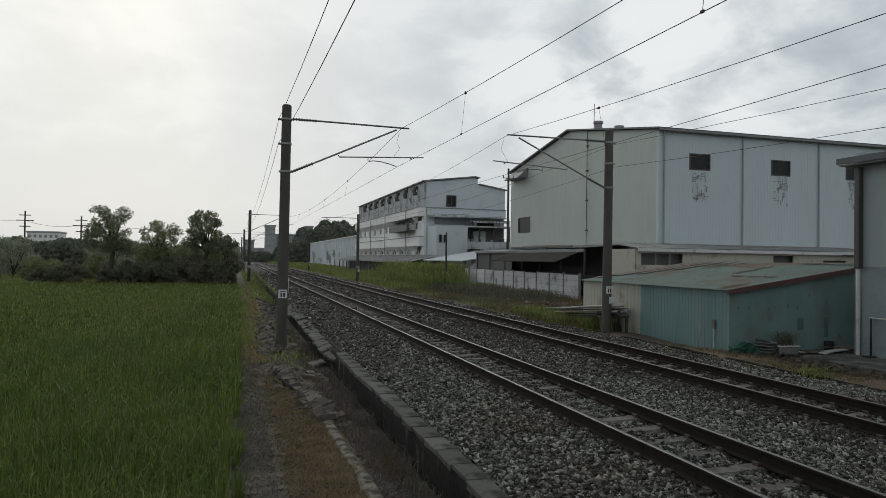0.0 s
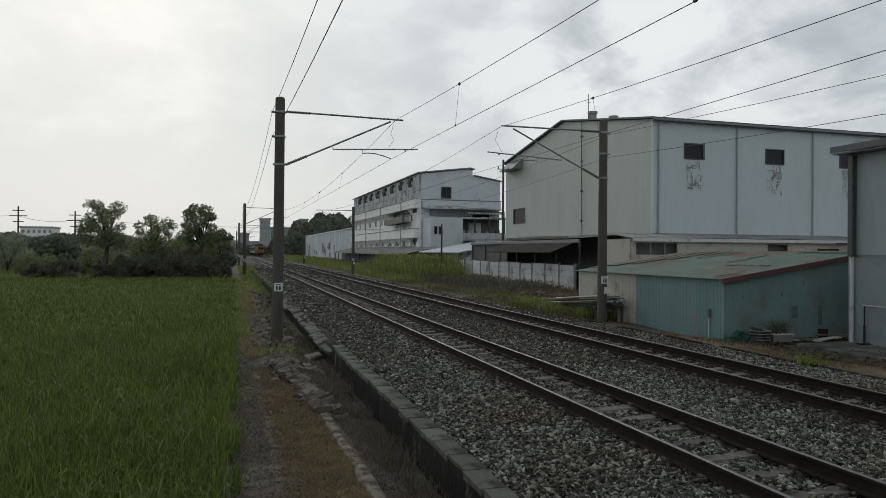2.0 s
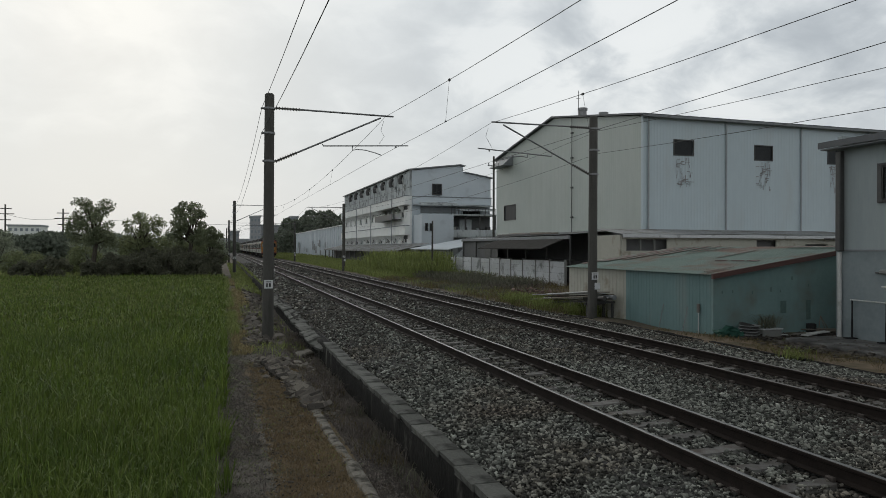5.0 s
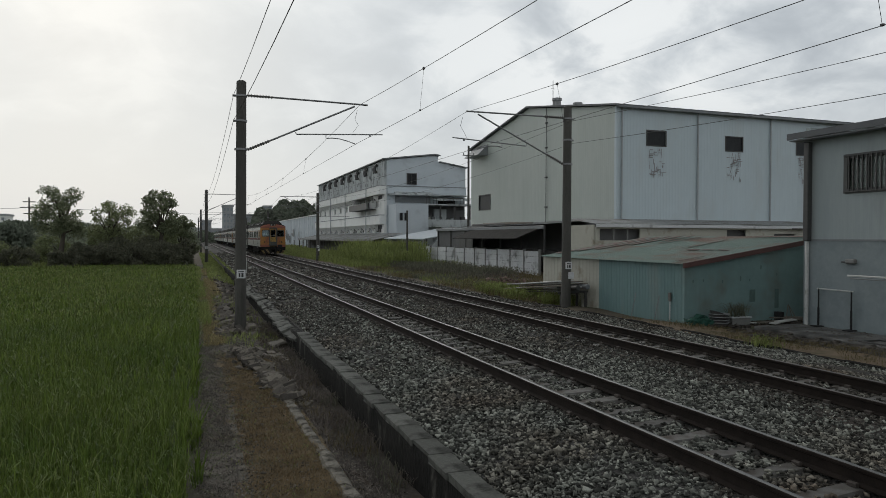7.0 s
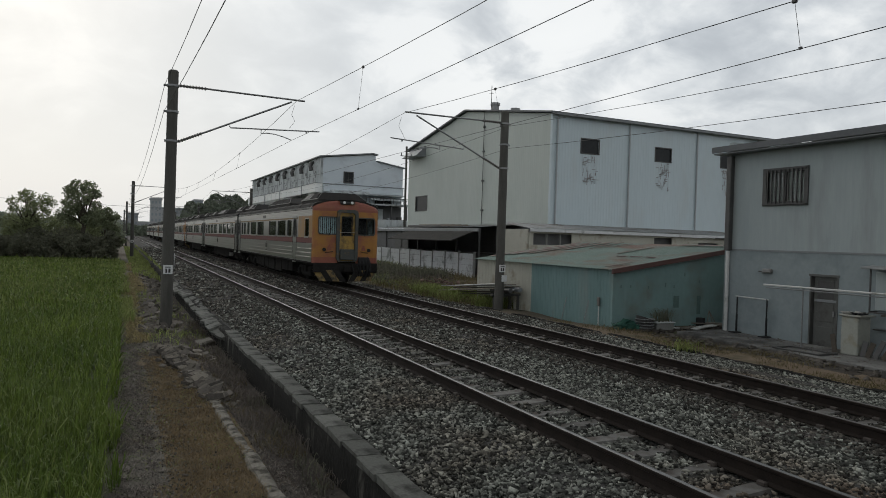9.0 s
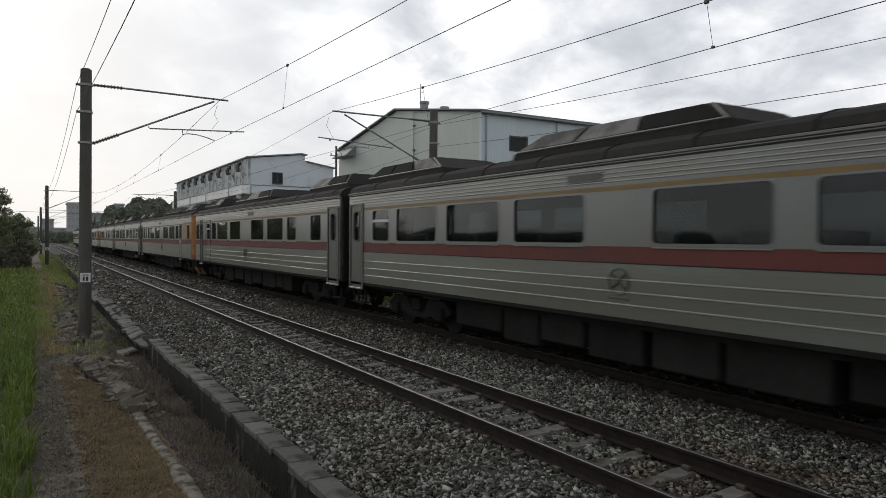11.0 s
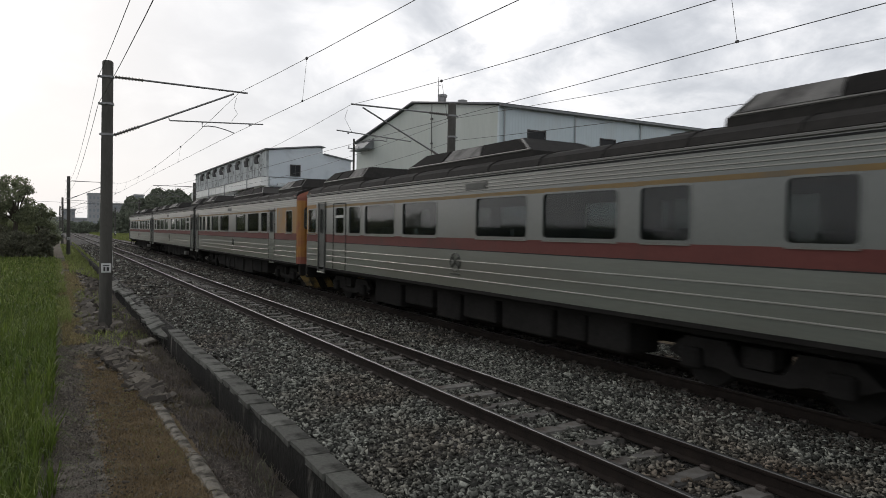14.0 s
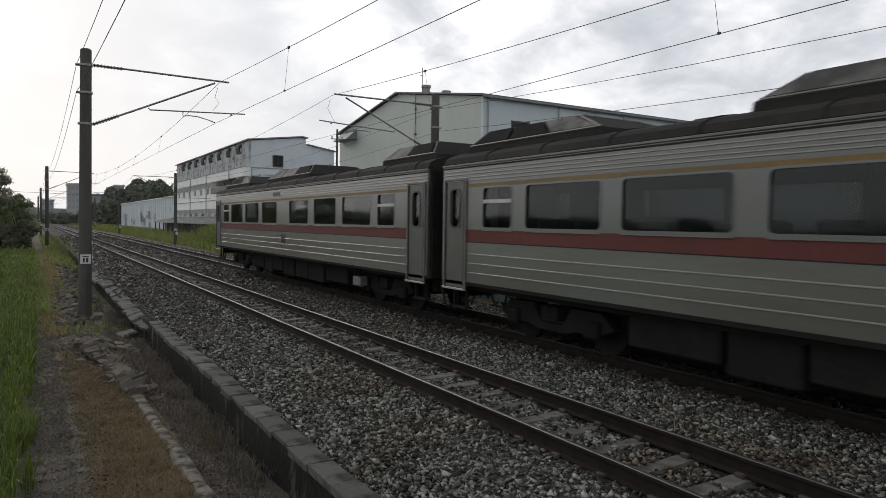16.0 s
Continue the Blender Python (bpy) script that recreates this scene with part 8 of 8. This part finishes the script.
            soft_rim(g, x, a + m, b - m, Z0, Z1, 0.022, s * 0.026, 0.13)
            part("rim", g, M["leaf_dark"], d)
            part("pane", Geo().box(min(x - s * 0.04, x - s * 0.03), max(x - s * 0.04, x - s * 0.03), a + m, b - m, Z0, Z1), M["pane"], d).visible_shadow = False
            if not flush:
                part("step", Geo().box(min(x, x + s * 0.05), max(x, x + s * 0.05), a - 0.03, b + 0.03, SILL - 0.13, SILL - 0.09, 0.005), M["bead"], d)
        if flip:
            ya, yb = CAR - 3.72, CAR - 2.72
            g = Geo()
            for q in (ya, yb):
                g.box(min(x, x + s * 0.012), max(x, x + s * 0.012), q - 0.014, q + 0.014, SILL, 2.9)
            g.box(min(x, x + s * 0.012), max(x, x + s * 0.012), ya, yb, 2.9, 2.93)
            part("hatch_seam", g, M["rubber"], side)
        # round emblem as plain bars, and a destination box
        ye = W(9.55, 10.05)[0]
        g = Geo()
        ring = [(x + s * 0.014, ye + 0.21 + 0.19 * math.cos(math.pi * q / 10), 1.50 + 0.19 * math.sin(math.pi * q / 10)) for q in range(21)]
        g.tube(ring, 0.012, 5)
        for za, zb in ((1.60, 1.40), (1.40, 1.60)):
            g.tube([(x + s * 0.016, ye + 0.09, za), (x + s * 0.016, ye + 0.33, zb)], 0.015, 4)
        g.box(min(x, x + s * 0.02), max(x, x + s * 0.02), ye + 0.02, ye + 0.40, 1.235, 1.27)
        part("emblem", g, M["leaf_dark"], side, "worn round emblem shape")
        yd = W(8.6, 9.5)[0]
        box = part("destination_box", Geo().box(min(x, x + s * 0.02), max(x, x + s * 0.02), yd, yd + 0.80, 2.97, 3.12, 0.006), M["gutter"], side, "framed destination box above the windows")
        part("display", Geo().box(min(x, x + s * 0.026), max(x, x + s * 0.026), yd + 0.05, yd + 0.75, 2.995, 3.095), M["leaf_dark"], box)
    # roof
    sec = roof_section(HALF, CANT)
    sec = sec + [(-HALF + 0.06, CANT - 0.05), (HALF - 0.06, CANT - 0.05)]
    part("roof", Geo().prism([(p[0], p[1]) for p in sec], "y", y0, y1), M["troof"], c, smooth=False)
    yy = y0 + 0.6
    while yy < y1 - 0.5:
        pts = [(p[0] * 1.002, yy, p[1] + 0.008) for p in roof_section(HALF, CANT)]
        part("roof_seam", Geo().tube(pts, 0.012, 4), M["troof"], c)
        yy += 1.6
    units = {"middle": ((0.25, 3.05, 0.5, 0.4, (0, 1)), (8.2, 12.95, 0.6, 0.55, (0, 1, 1)), (15.4, 19.4, 0.95, 0.35, (1, 0, 0))),
             "front": ((0.75, 3.8, 0.5, 0.4, (0, 1)), (6.0, 11.6, 1.15, 0.75, (0, 0, 0)), (16.0, 19.33, 0.8, 0.42, (0, 1, 0))),
             "rear": ((0.3, 3.53, 0.5, 0.28, (0, 1)), (7.6, 12.85, 0.8, 0.5, (0, 1, 0)), (15.55, 19.0, 0.4, 0.35, (1, 0, 0)))}[kind]
    for u in units:
        roof_unit(c, *u)
    for yv in (4.6, 13.9):
        part("roof_vent", Geo().box(-0.30, 0.30, yv, yv + 0.6, 3.55, 3.72, 0.05), M["troof"], c)
    # ends
    for ye, cab in ((0.0, kind == "front"), (CAR, flip)):
        if cab:
            continue
        g = Geo()
        q = (ye, ye + 0.08) if ye == 0 else (ye - 0.08, ye)
        g.wall((-HALF + 0.08, q[0], SILL), (1, 0, 0), (0, 0, 1), 2 * HALF - 0.16, CANT - SILL - 0.05, [(0.97, 1.77, 0.05, 2.0)], -0.08)
        part("end_wall", g, M["under"], c)
        s = -1 if ye == 0 else 1
        g = Geo()
        for k in range(4):
            yy = ye + s * (0.04 + 0.05 * k)
            g.box(-0.55, -0.42, min(yy, yy + s * 0.03), max(yy, yy + s * 0.03), 0.95, 3.15).box(0.42, 0.55, min(yy, yy + s * 0.03), max(yy, yy + s * 0.03), 0.95, 3.15)
            g.box(-0.55, 0.55, min(yy, yy + s * 0.03), max(yy, yy + s * 0.03), 3.15, 3.24)
        part("gangway_bellows", g, M["rubber"], c)
    # floor, seats and lining
    part("floor", Geo().box(-HALF + 0.08, HALF - 0.08, y0 + 0.1, y1 - 0.1, SILL + 0.02, SILL + 0.14), M["under"], c)
    part("ceiling_panel", Geo().box(-HALF + 0.12, HALF - 0.12, y0 + 0.2, y1 - 0.2, 3.12, 3.16), M["lining"], c)
    for s in (-1, 1):
        g = Geo()
        yy = 2.6 if kind != "front" else 4.2
        while yy < (CAR - 2.6 if not flip else CAR - 4.2):
            g.box(min(s * 0.35, s * 1.3), max(s * 0.35, s * 1.3), yy, yy + 0.45, 1.4, 1.52, 0.04)
            g.box(min(s * 0.35, s * 1.3), max(s * 0.35, s * 1.3), yy + 0.42, yy + 0.54, 1.5, 2.22, 0.04)
            yy += 0.98
        tagged(part("seat_row", g, M["seat"], c), kind="stuff")
    # underframe
    part("underframe", Geo().box(-1.2, 1.2, y0 + 0.3, y1 - 0.3, 0.80, SILL), M["under"], c)
    r = random.Random({"front": 1, "middle": 2, "rear": 3}[kind])
    yy = 5.1
    while yy < 14.6:
        ln = r.uniform(0.7, 1.7)
        for s in (-1, 1):
            zb = r.uniform(0.20, 0.36)
            part("equipment_box", Geo().box(min(s * 0.45, s * 1.12), max(s * 0.45, s * 1.12), yy, yy + ln, zb, 0.86, 0.03), M["under_light"] if r.random() < 0.25 else M["under"], c)
        yy += ln + r.uniform(0.06, 0.25)
    if kind == "middle":
        tank = part("equipment_tank", Geo().box(-1.30, -1.06, 3.84, 4.32, 0.42, 0.68, 0.03), M["gutter"], c, "pale dusty tank slung under the sill")
        for q in (3.92, 4.16):
            part("bracket", Geo().box(-1.30, -1.12, q, q + 0.06, 0.67, SILL), M["under"], tank)
    make_bogie(c, 2.95)
    make_bogie(c, CAR - 2.95)
    for ye, s in ((0.0, -1), (CAR, 1)):
        part("coupler", Geo().tube([(0, ye - s * 0.5, 0.72), (0, ye + s * 0.22, 0.72)], 0.10, 8).box(-0.16, 0.16, min(ye + s * 0.1, ye + s * 0.24), max(ye + s * 0.1, ye + s * 0.24), 0.58, 0.86, 0.03), M["under"], c)
        if (ye == 0 and kind == "front") or (ye > 0 and flip):
            continue
        part("buffer_beam", Geo().box(-1.18, 1.18, min(ye - s * 0.22, ye - s * 0.06), max(ye - s * 0.22, ye - s * 0.06), 0.62, SILL, 0.02), M["under"], c)
        for k in range(6):
            xh, drop = -1.05 + 0.42 * k, 0.30 + 0.10 * (k * 7 % 3)
            part("hose", Geo().tube([(xh, ye - s * 0.1, 0.92), (xh + 0.03, ye + s * 0.08, drop + 0.12), (xh + 0.05, ye + s * 0.18, drop), (xh + 0.05, ye + s * 0.25, drop + 0.08)], 0.028, 5), M["rubber"], c)
        part("step_iron", Geo().box(-1.32, -1.26, min(ye - s * 0.75, ye - s * 0.7), max(ye - s * 0.75, ye - s * 0.7), 0.45, SILL).box(-1.32, -1.26, min(ye - s * 0.3, ye - s * 0.25), max(ye - s * 0.3, ye - s * 0.25), 0.45, SILL)
             .box(-1.36, -1.2, min(ye - s * 0.78, ye - s * 0.22), max(ye - s * 0.78, ye - s * 0.22), 0.42, 0.46), M["under"], c)
    if kind != "middle":
        make_cab(c, flip)
    return c


def make_cab(c, flip):
    """The cab front: rounded shell with two windscreens, gangway door, lamps, plough and hoses."""
    s = -1 if flip else 1  # s = 1: the front looks to -y at y = 0
    Y = (lambda d: CAR - d) if flip else (lambda d: d)
    cab = tagged(new("cab_front"), "orange driving cab front with red brow")
    cab.parent = c
    xs = [-1.45, -1.42, -1.34, -1.22, -0.86, -0.40, -0.34, 0.34, 0.40, 0.86, 1.22, 1.34, 1.42, 1.45]
    depth = {1.45: 0.26, 1.42: 0.15, 1.34: 0.07, 1.22: 0.03, 0.86: 0.015, 0.40: 0.0, 0.34: 0.0}
    zs = [0.95, 1.2, 1.75, 2.18, 2.88, 3.14, 3.26, 3.40, 3.50, 3.59, 3.64]
    back = {3.40: 0.02, 3.50: 0.07, 3.59: 0.17, 3.64: 0.36}
    arch = lambda x, z: z if z < 3.2 else 3.2 + (z - 3.2) * (1 - 0.72 * (abs(x) / 1.45) ** 2.6)

    def shell(keep):
        g = Geo()
        V = [(x, Y(depth[abs(x)] + back.get(z, 0.0)), arch(x, z)) for x in xs for z in zs]
        n = len(zs)
        F = []
        for i in range(len(xs) - 1):
            for j in range(n - 1):
                cx, cz = (xs[i] + xs[i + 1]) / 2, (zs[j] + zs[j + 1]) / 2
                if keep(cx, cz):
                    F.append((i * n + j, (i + 1) * n + j, (i + 1) * n + j + 1, i * n + j + 1))
        ids = sorted({i for q in F for i in q})
        used = {i: k for k, i in enumerate(ids)}
        g.add([V[i] for i in ids], [tuple(used[i] for i in q) for q in F])
        return g

    window = lambda x, z: 0.40 < abs(x) < 1.22 and 2.18 < z < 2.88
    door = lambda x, z: abs(x) < 0.40 and z < 3.14
    for k in (-1, 1):
        part("face", shell(lambda x, z: x * k > 0 and not window(x, z) and not door(x, z) and 2.18 < z < 3.14), M["orange"], cab)
        part("apron", shell(lambda x, z: x * k > 0 and not door(x, z) and 1.2 < z < 1.75), M["orange"], cab)
    for k in (-1, 1):
        part("lower_band", shell(lambda x, z: x * k > 0 and not door(x, z) and z < 1.2), M["redorange"], cab, "faded red band along the cab foot")
        part("waist_band", shell(lambda x, z: x * k > 0 and not window(x, z) and not door(x, z) and 1.75 < z < 2.18), M["orange"], cab)
    part("brow", shell(lambda x, z: z > 3.14), M["redorange"], cab, "red painted brow above the windscreens")
    y = lambda d: (min(Y(d[0]), Y(d[1])), max(Y(d[0]), Y(d[1])))
    for k in (-1, 1):
        g = Geo()
        a, b = sorted((k * 0.40, k * 1.22))
        O, I = round_rect(a - 0.035, b + 0.035, 2.145, 2.915, 0.11), round_rect(a + 0.012, b - 0.012, 2.192, 2.868, 0.09)
        n = len(O)
        g.add([(p[0], Y(d), p[1]) for d in (-0.015, 0.05) for ring in (O, I) for p in ring],
              [q for i in range(n) for j in ((i + 1) % n,) for q in ((i, j, n + j, n + i), (i, j, 2 * n + j, 2 * n + i), (n + i, n + j, 3 * n + j, 3 * n + i))])
        part("windscreen_rim", g, M["gangway"], cab)
        part("windscreen", Geo().box(a, b, *y((0.04, 0.05)), 2.18, 2.88), M["screen"] if k < 0 else M["pane"], cab).visible_shadow = False
        g = Geo().tube([(k * 0.8, Y(-0.03), 2.1), (k * 0.62, Y(-0.03), 2.6)], 0.012, 5)
        part("wiper", g, M["rubber"], cab)
    # curtain behind the screen on the driver's off side
    g = Geo()
    for j in range(9):
        a = -1.2 + 0.087 * j
        g.box(a, a + 0.06, *y((0.10 + 0.02 * (j % 2), 0.13 + 0.02 * (j % 2))), 2.17, 2.89, 0.01)
    part("cab_curtain", g, M["blue_curtain"], cab, "pale blue pleated cab curtain")
    part("cab_bulkhead", Geo().box(-1.36, 1.36, *y((1.5, 1.55)), 1.1, 3.3), M["dark"], cab)
    part("driver_desk", Geo().box(0.35, 1.3, *y((0.2, 0.7)), 1.2, 2.05, 0.05), M["under"], cab)
    # gangway door
    part("gate_bar", Geo().tube([(-0.36, Y(-0.06), 2.26), (0.36, Y(-0.06), 2.26)], 0.013, 6), M["bead"], cab, "pale bar across the gangway")
    g = Geo()
    O, I = round_rect(-0.47, 0.47, 1.02, 3.22, 0.17), round_rect(-0.34, 0.34, 1.04, 3.09, 0.12)
    n = len(O)
    g.add([(p[0], Y(d), p[1]) for d in (-0.10, 0.05) for ring in (O, I) for p in ring],
          [q for i in range(n) for j in ((i + 1) % n,) for q in ((i, j, n + j, n + i), (i, j, 2 * n + j, 2 * n + i), (n + i, n + j, 3 * n + j, 3 * n + i))])
    part("gangway_frame", g, M["gangway"], cab, "worn grey gangway surround")
    d = part("gangway_door", Geo().wall((-0.34, Y(0.02), 1.0), (1, 0, 0), (0, 0, 1), 0.68, 2.1, [(0.13, 0.55, 1.15, 1.9)], 0.04 * s), M["yellow"], cab, "yellow-orange gangway door")
    part("door_pane", Geo().box(-0.21, 0.21, *y((0.045, 0.055)), 2.15, 2.9), M["pane"], d).visible_shadow = False
    g = Geo()
    rr = ((-0.24, 0.24, 2.11, 2.15), (-0.24, 0.24, 2.9, 2.94), (-0.24, -0.21, 2.15, 2.9), (0.21, 0.24, 2.15, 2.9))
    for q in rr:
        g.box(q[0], q[1], *y((0.0, 0.03)), q[2], q[3])
    part("door_rim", g, M["rubber"], d)
    part("fall_plate", Geo().box(-0.32, 0.32, *y((-0.16, -0.06)), 1.1, 1.55, 0.02), M["gangway"], cab, "grey folded gangway plate")
    # lamps
    hl = part("headlamp_housing", Geo().box(-0.32, 0.32, *y((-0.06, 0.35)), 3.44, 3.60, 0.05), M["gangway"], cab, "dark headlamp housing")
    part("lamp_hood", Geo().box(-0.36, 0.36, *y((-0.10, 0.3)), 3.60, 3.63, 0.01), M["under"], hl)
    for k in (-1, 1):
        part("headlamp", Geo().tube([(k * 0.17, Y(-0.05), 3.52), (k * 0.17, Y(-0.085), 3.52)], 0.06, 14), M["lamp"], hl, "round clear headlamp lens")
        part("marker_lamp", Geo().tube([(k * 0.98, Y(0.0), 1.52), (k * 0.98, Y(-0.05), 1.52)], 0.075, 12), M["rubber"], cab, "dark round marker lamp")
        g = Geo().tube([(k * 0.6, Y(-0.03), 1.45), (k * 0.75, Y(-0.045), 1.42), (k * 0.95, Y(-0.03), 1.40)], 0.014, 5)
        part("handrail", g, M["rubber"], cab)
        g = Geo().box(min(k * 0.66, k * 0.84), max(k * 0.66, k * 0.84), *y((-0.006, 0.02)), 1.50, 1.62).box(min(k * 0.70, k * 0.80), max(k * 0.70, k * 0.80), *y((-0.006, 0.02)), 1.63, 1.72)
        part("front_emblem", g, M["redorange"], cab)
    # plough plates with slanting warning stripes
    for k in (-1, 1):
        for j in range(4):
            a0, a1 = 1.42 - 0.27 * j, 1.42 - 0.27 * (j + 1) + 0.003
            g = Geo()
            yb = 0.12 - 0.07 * j
            V = [(k * a0, Y(yb), 0.66), (k * a1, Y(yb - 0.07), 0.66), (k * max(a1 - 0.30, 0.02), Y(yb - 0.16), 0.19), (k * (a0 - 0.30), Y(yb - 0.10), 0.19)]
            V += [(p[0], p[1] + s * 0.03, p[2]) for p in V]
            g.add(V, [(0, 1, 2, 3), (4, 7, 6, 5), (0, 4, 5, 1), (1, 5, 6, 2), (2, 6, 7, 3), (3, 7, 4, 0)])
            part("plough_plate", g, M["plough"] if j % 2 == 0 else M["under"], cab)
    # jumper box and hoses beside the gangway
    part("jumper_box", Geo().box(0.50, 0.98, *y((-0.16, -0.02)), 0.86, 1.22, 0.03), M["rubber"], cab, "black jumper cable box")
    for j in range(4):
        x = 0.52 + 0.15 * j
        part("air_hose", Geo().tube([(x, Y(-0.10), 1.15), (x + 0.03, Y(-0.24), 0.95), (x + 0.05, Y(-0.24), 0.62), (x, Y(-0.12), 0.42)], 0.03, 6), M["rubber"], cab)
    part("buffer_beam", Geo().box(-1.40, 1.40, *y((-0.02, 0.14)), 0.56, 0.96, 0.02), M["under"], cab)
    rq = random.Random(2)
    for j in range(9):
        x = -0.95 + 0.24 * j
        if x < 0.2:
            continue
        g = Geo().tube([(x, Y(-0.02), 0.9), (x + 0.02, Y(-0.14), 0.72), (x + 0.06, Y(-0.16), 0.5), (x + 0.10, Y(-0.08), 0.38 + 0.06 * rq.random())], 0.025, 6)
        part("air_hose", g, M["rubber"], cab)
    g = Geo()
    for x in (0.42, 0.62, 0.95):
        g.box(x - 0.04, x + 0.04, *y((-0.2, -0.1)), 0.40, 0.62, 0.02)
    part("hose_cock", g, M["under_light"], cab)


front_car = rail_car("front", "stainless diesel train car with orange driving cab leading")
middle_car = rail_car("middle", "stainless diesel train car with red and orange stripes")
rear_car = rail_car("rear", "stainless diesel train car with orange cab at its tail")
CARS = []
for i in range(9):
    kind = i % 3 if i < 8 else 1
    src = (front_car, middle_car, rear_car)[kind]
    CARS.append(src if i < 3 else copy_thing(src, pose(TRACK_B, 300 + PITCH * i, 0)))

# ---- sleepers and coping blocks, piece by piece ----
sleeper_data = sleeper_mesh()
for trk, cx in ((track_a, TRACK_A), (track_b, TRACK_B)):
    for k in range(-70, 230):
        ob = new("sleeper", sleeper_data)
        ob.parent = trk
        ob.location = (cx, 6.42 + SLEEPER_STEP * k, 0.0)
rq = random.Random(21)
cope_data = [coping_mesh(k) for k in range(5)]
y = -19.5
while y < 34.5:
    ob = new("coping_block", rq.choice(cope_data))
    ob.parent = retaining_wall
    tipped, broken = y > 19.0, 17.6 < y < 19.0
    wander = 0.0 if y < 9.5 else 0.022 * math.sin(1.15 * y + 0.6)
    if tipped:
        tip = 16 + 9 * math.sin(0.8 * y)
        m = pose(2.42 + 0.06 * math.sin(0.55 * y) + rq.uniform(-0.03, 0.03), y, -0.40 + 0.035 * math.sin(0.9 * y + 1) + rq.uniform(-0.02, 0.02), rq.uniform(-3, 3), rq.uniform(-5, 5) - tip, rq.uniform(-5, 5) + 4 * math.cos(0.55 * y))
        m = m @ Matrix.Diagonal((1.28, 0.98, 1.0, 1))
    else:
        m = pose(2.545 + wander + rq.uniform(-0.010, 0.010) - (0.12 if broken else 0), y, -0.345 + rq.uniform(-0.009, 0.007) - (0.13 if broken else 0),
                 rq.uniform(-0.6, 0.6), rq.uniform(-1.2, 1.2) - (24 if broken else 0), rq.uniform(-0.9, 0.9) + (12 if broken else 0))
    ob.matrix_basis = m
    y += 0.612


# ---- what moves ----
SPEED, LEAD = 25.47, 15.39
# the leading end runs a little ahead or behind even speed: seconds, metres
DRIFT = [(0, 42.6), (1, 34.0), (2, 25.6), (3, 18.0), (4, 11.3), (5, 7.2), (6, 4.5), (6.5, 3.6), (7.0, 3.4), (7.5, 2.9), (8.0, 1.4), (8.5, 0.5), (9.0, 0.05), (9.5, -0.29), (10.5, -0.2), (12.0, -0.1), (12.5, -0.08), (13.0, 0.5), (13.5, 0.36), (14.0, 0.1), (14.5, -0.05), (15.0, -0.24), (15.5, -0.4), (16.0, 0.25)]


def motions():
    times = [0.0, 0.1, *[0.5 * k for k in range(1, 32)], 15.9, 16.0]
    for i, car in enumerate(CARS):
        rows = []
        for t in times:
            lead = LEAD - (t - 9.5) * SPEED + float(np.interp(t, [d[0] for d in DRIFT], [d[1] for d in DRIFT]))
            rows.append((t, pose(TRACK_B, lead + PITCH * i, 0)))
        walk(car, rows)


motions()
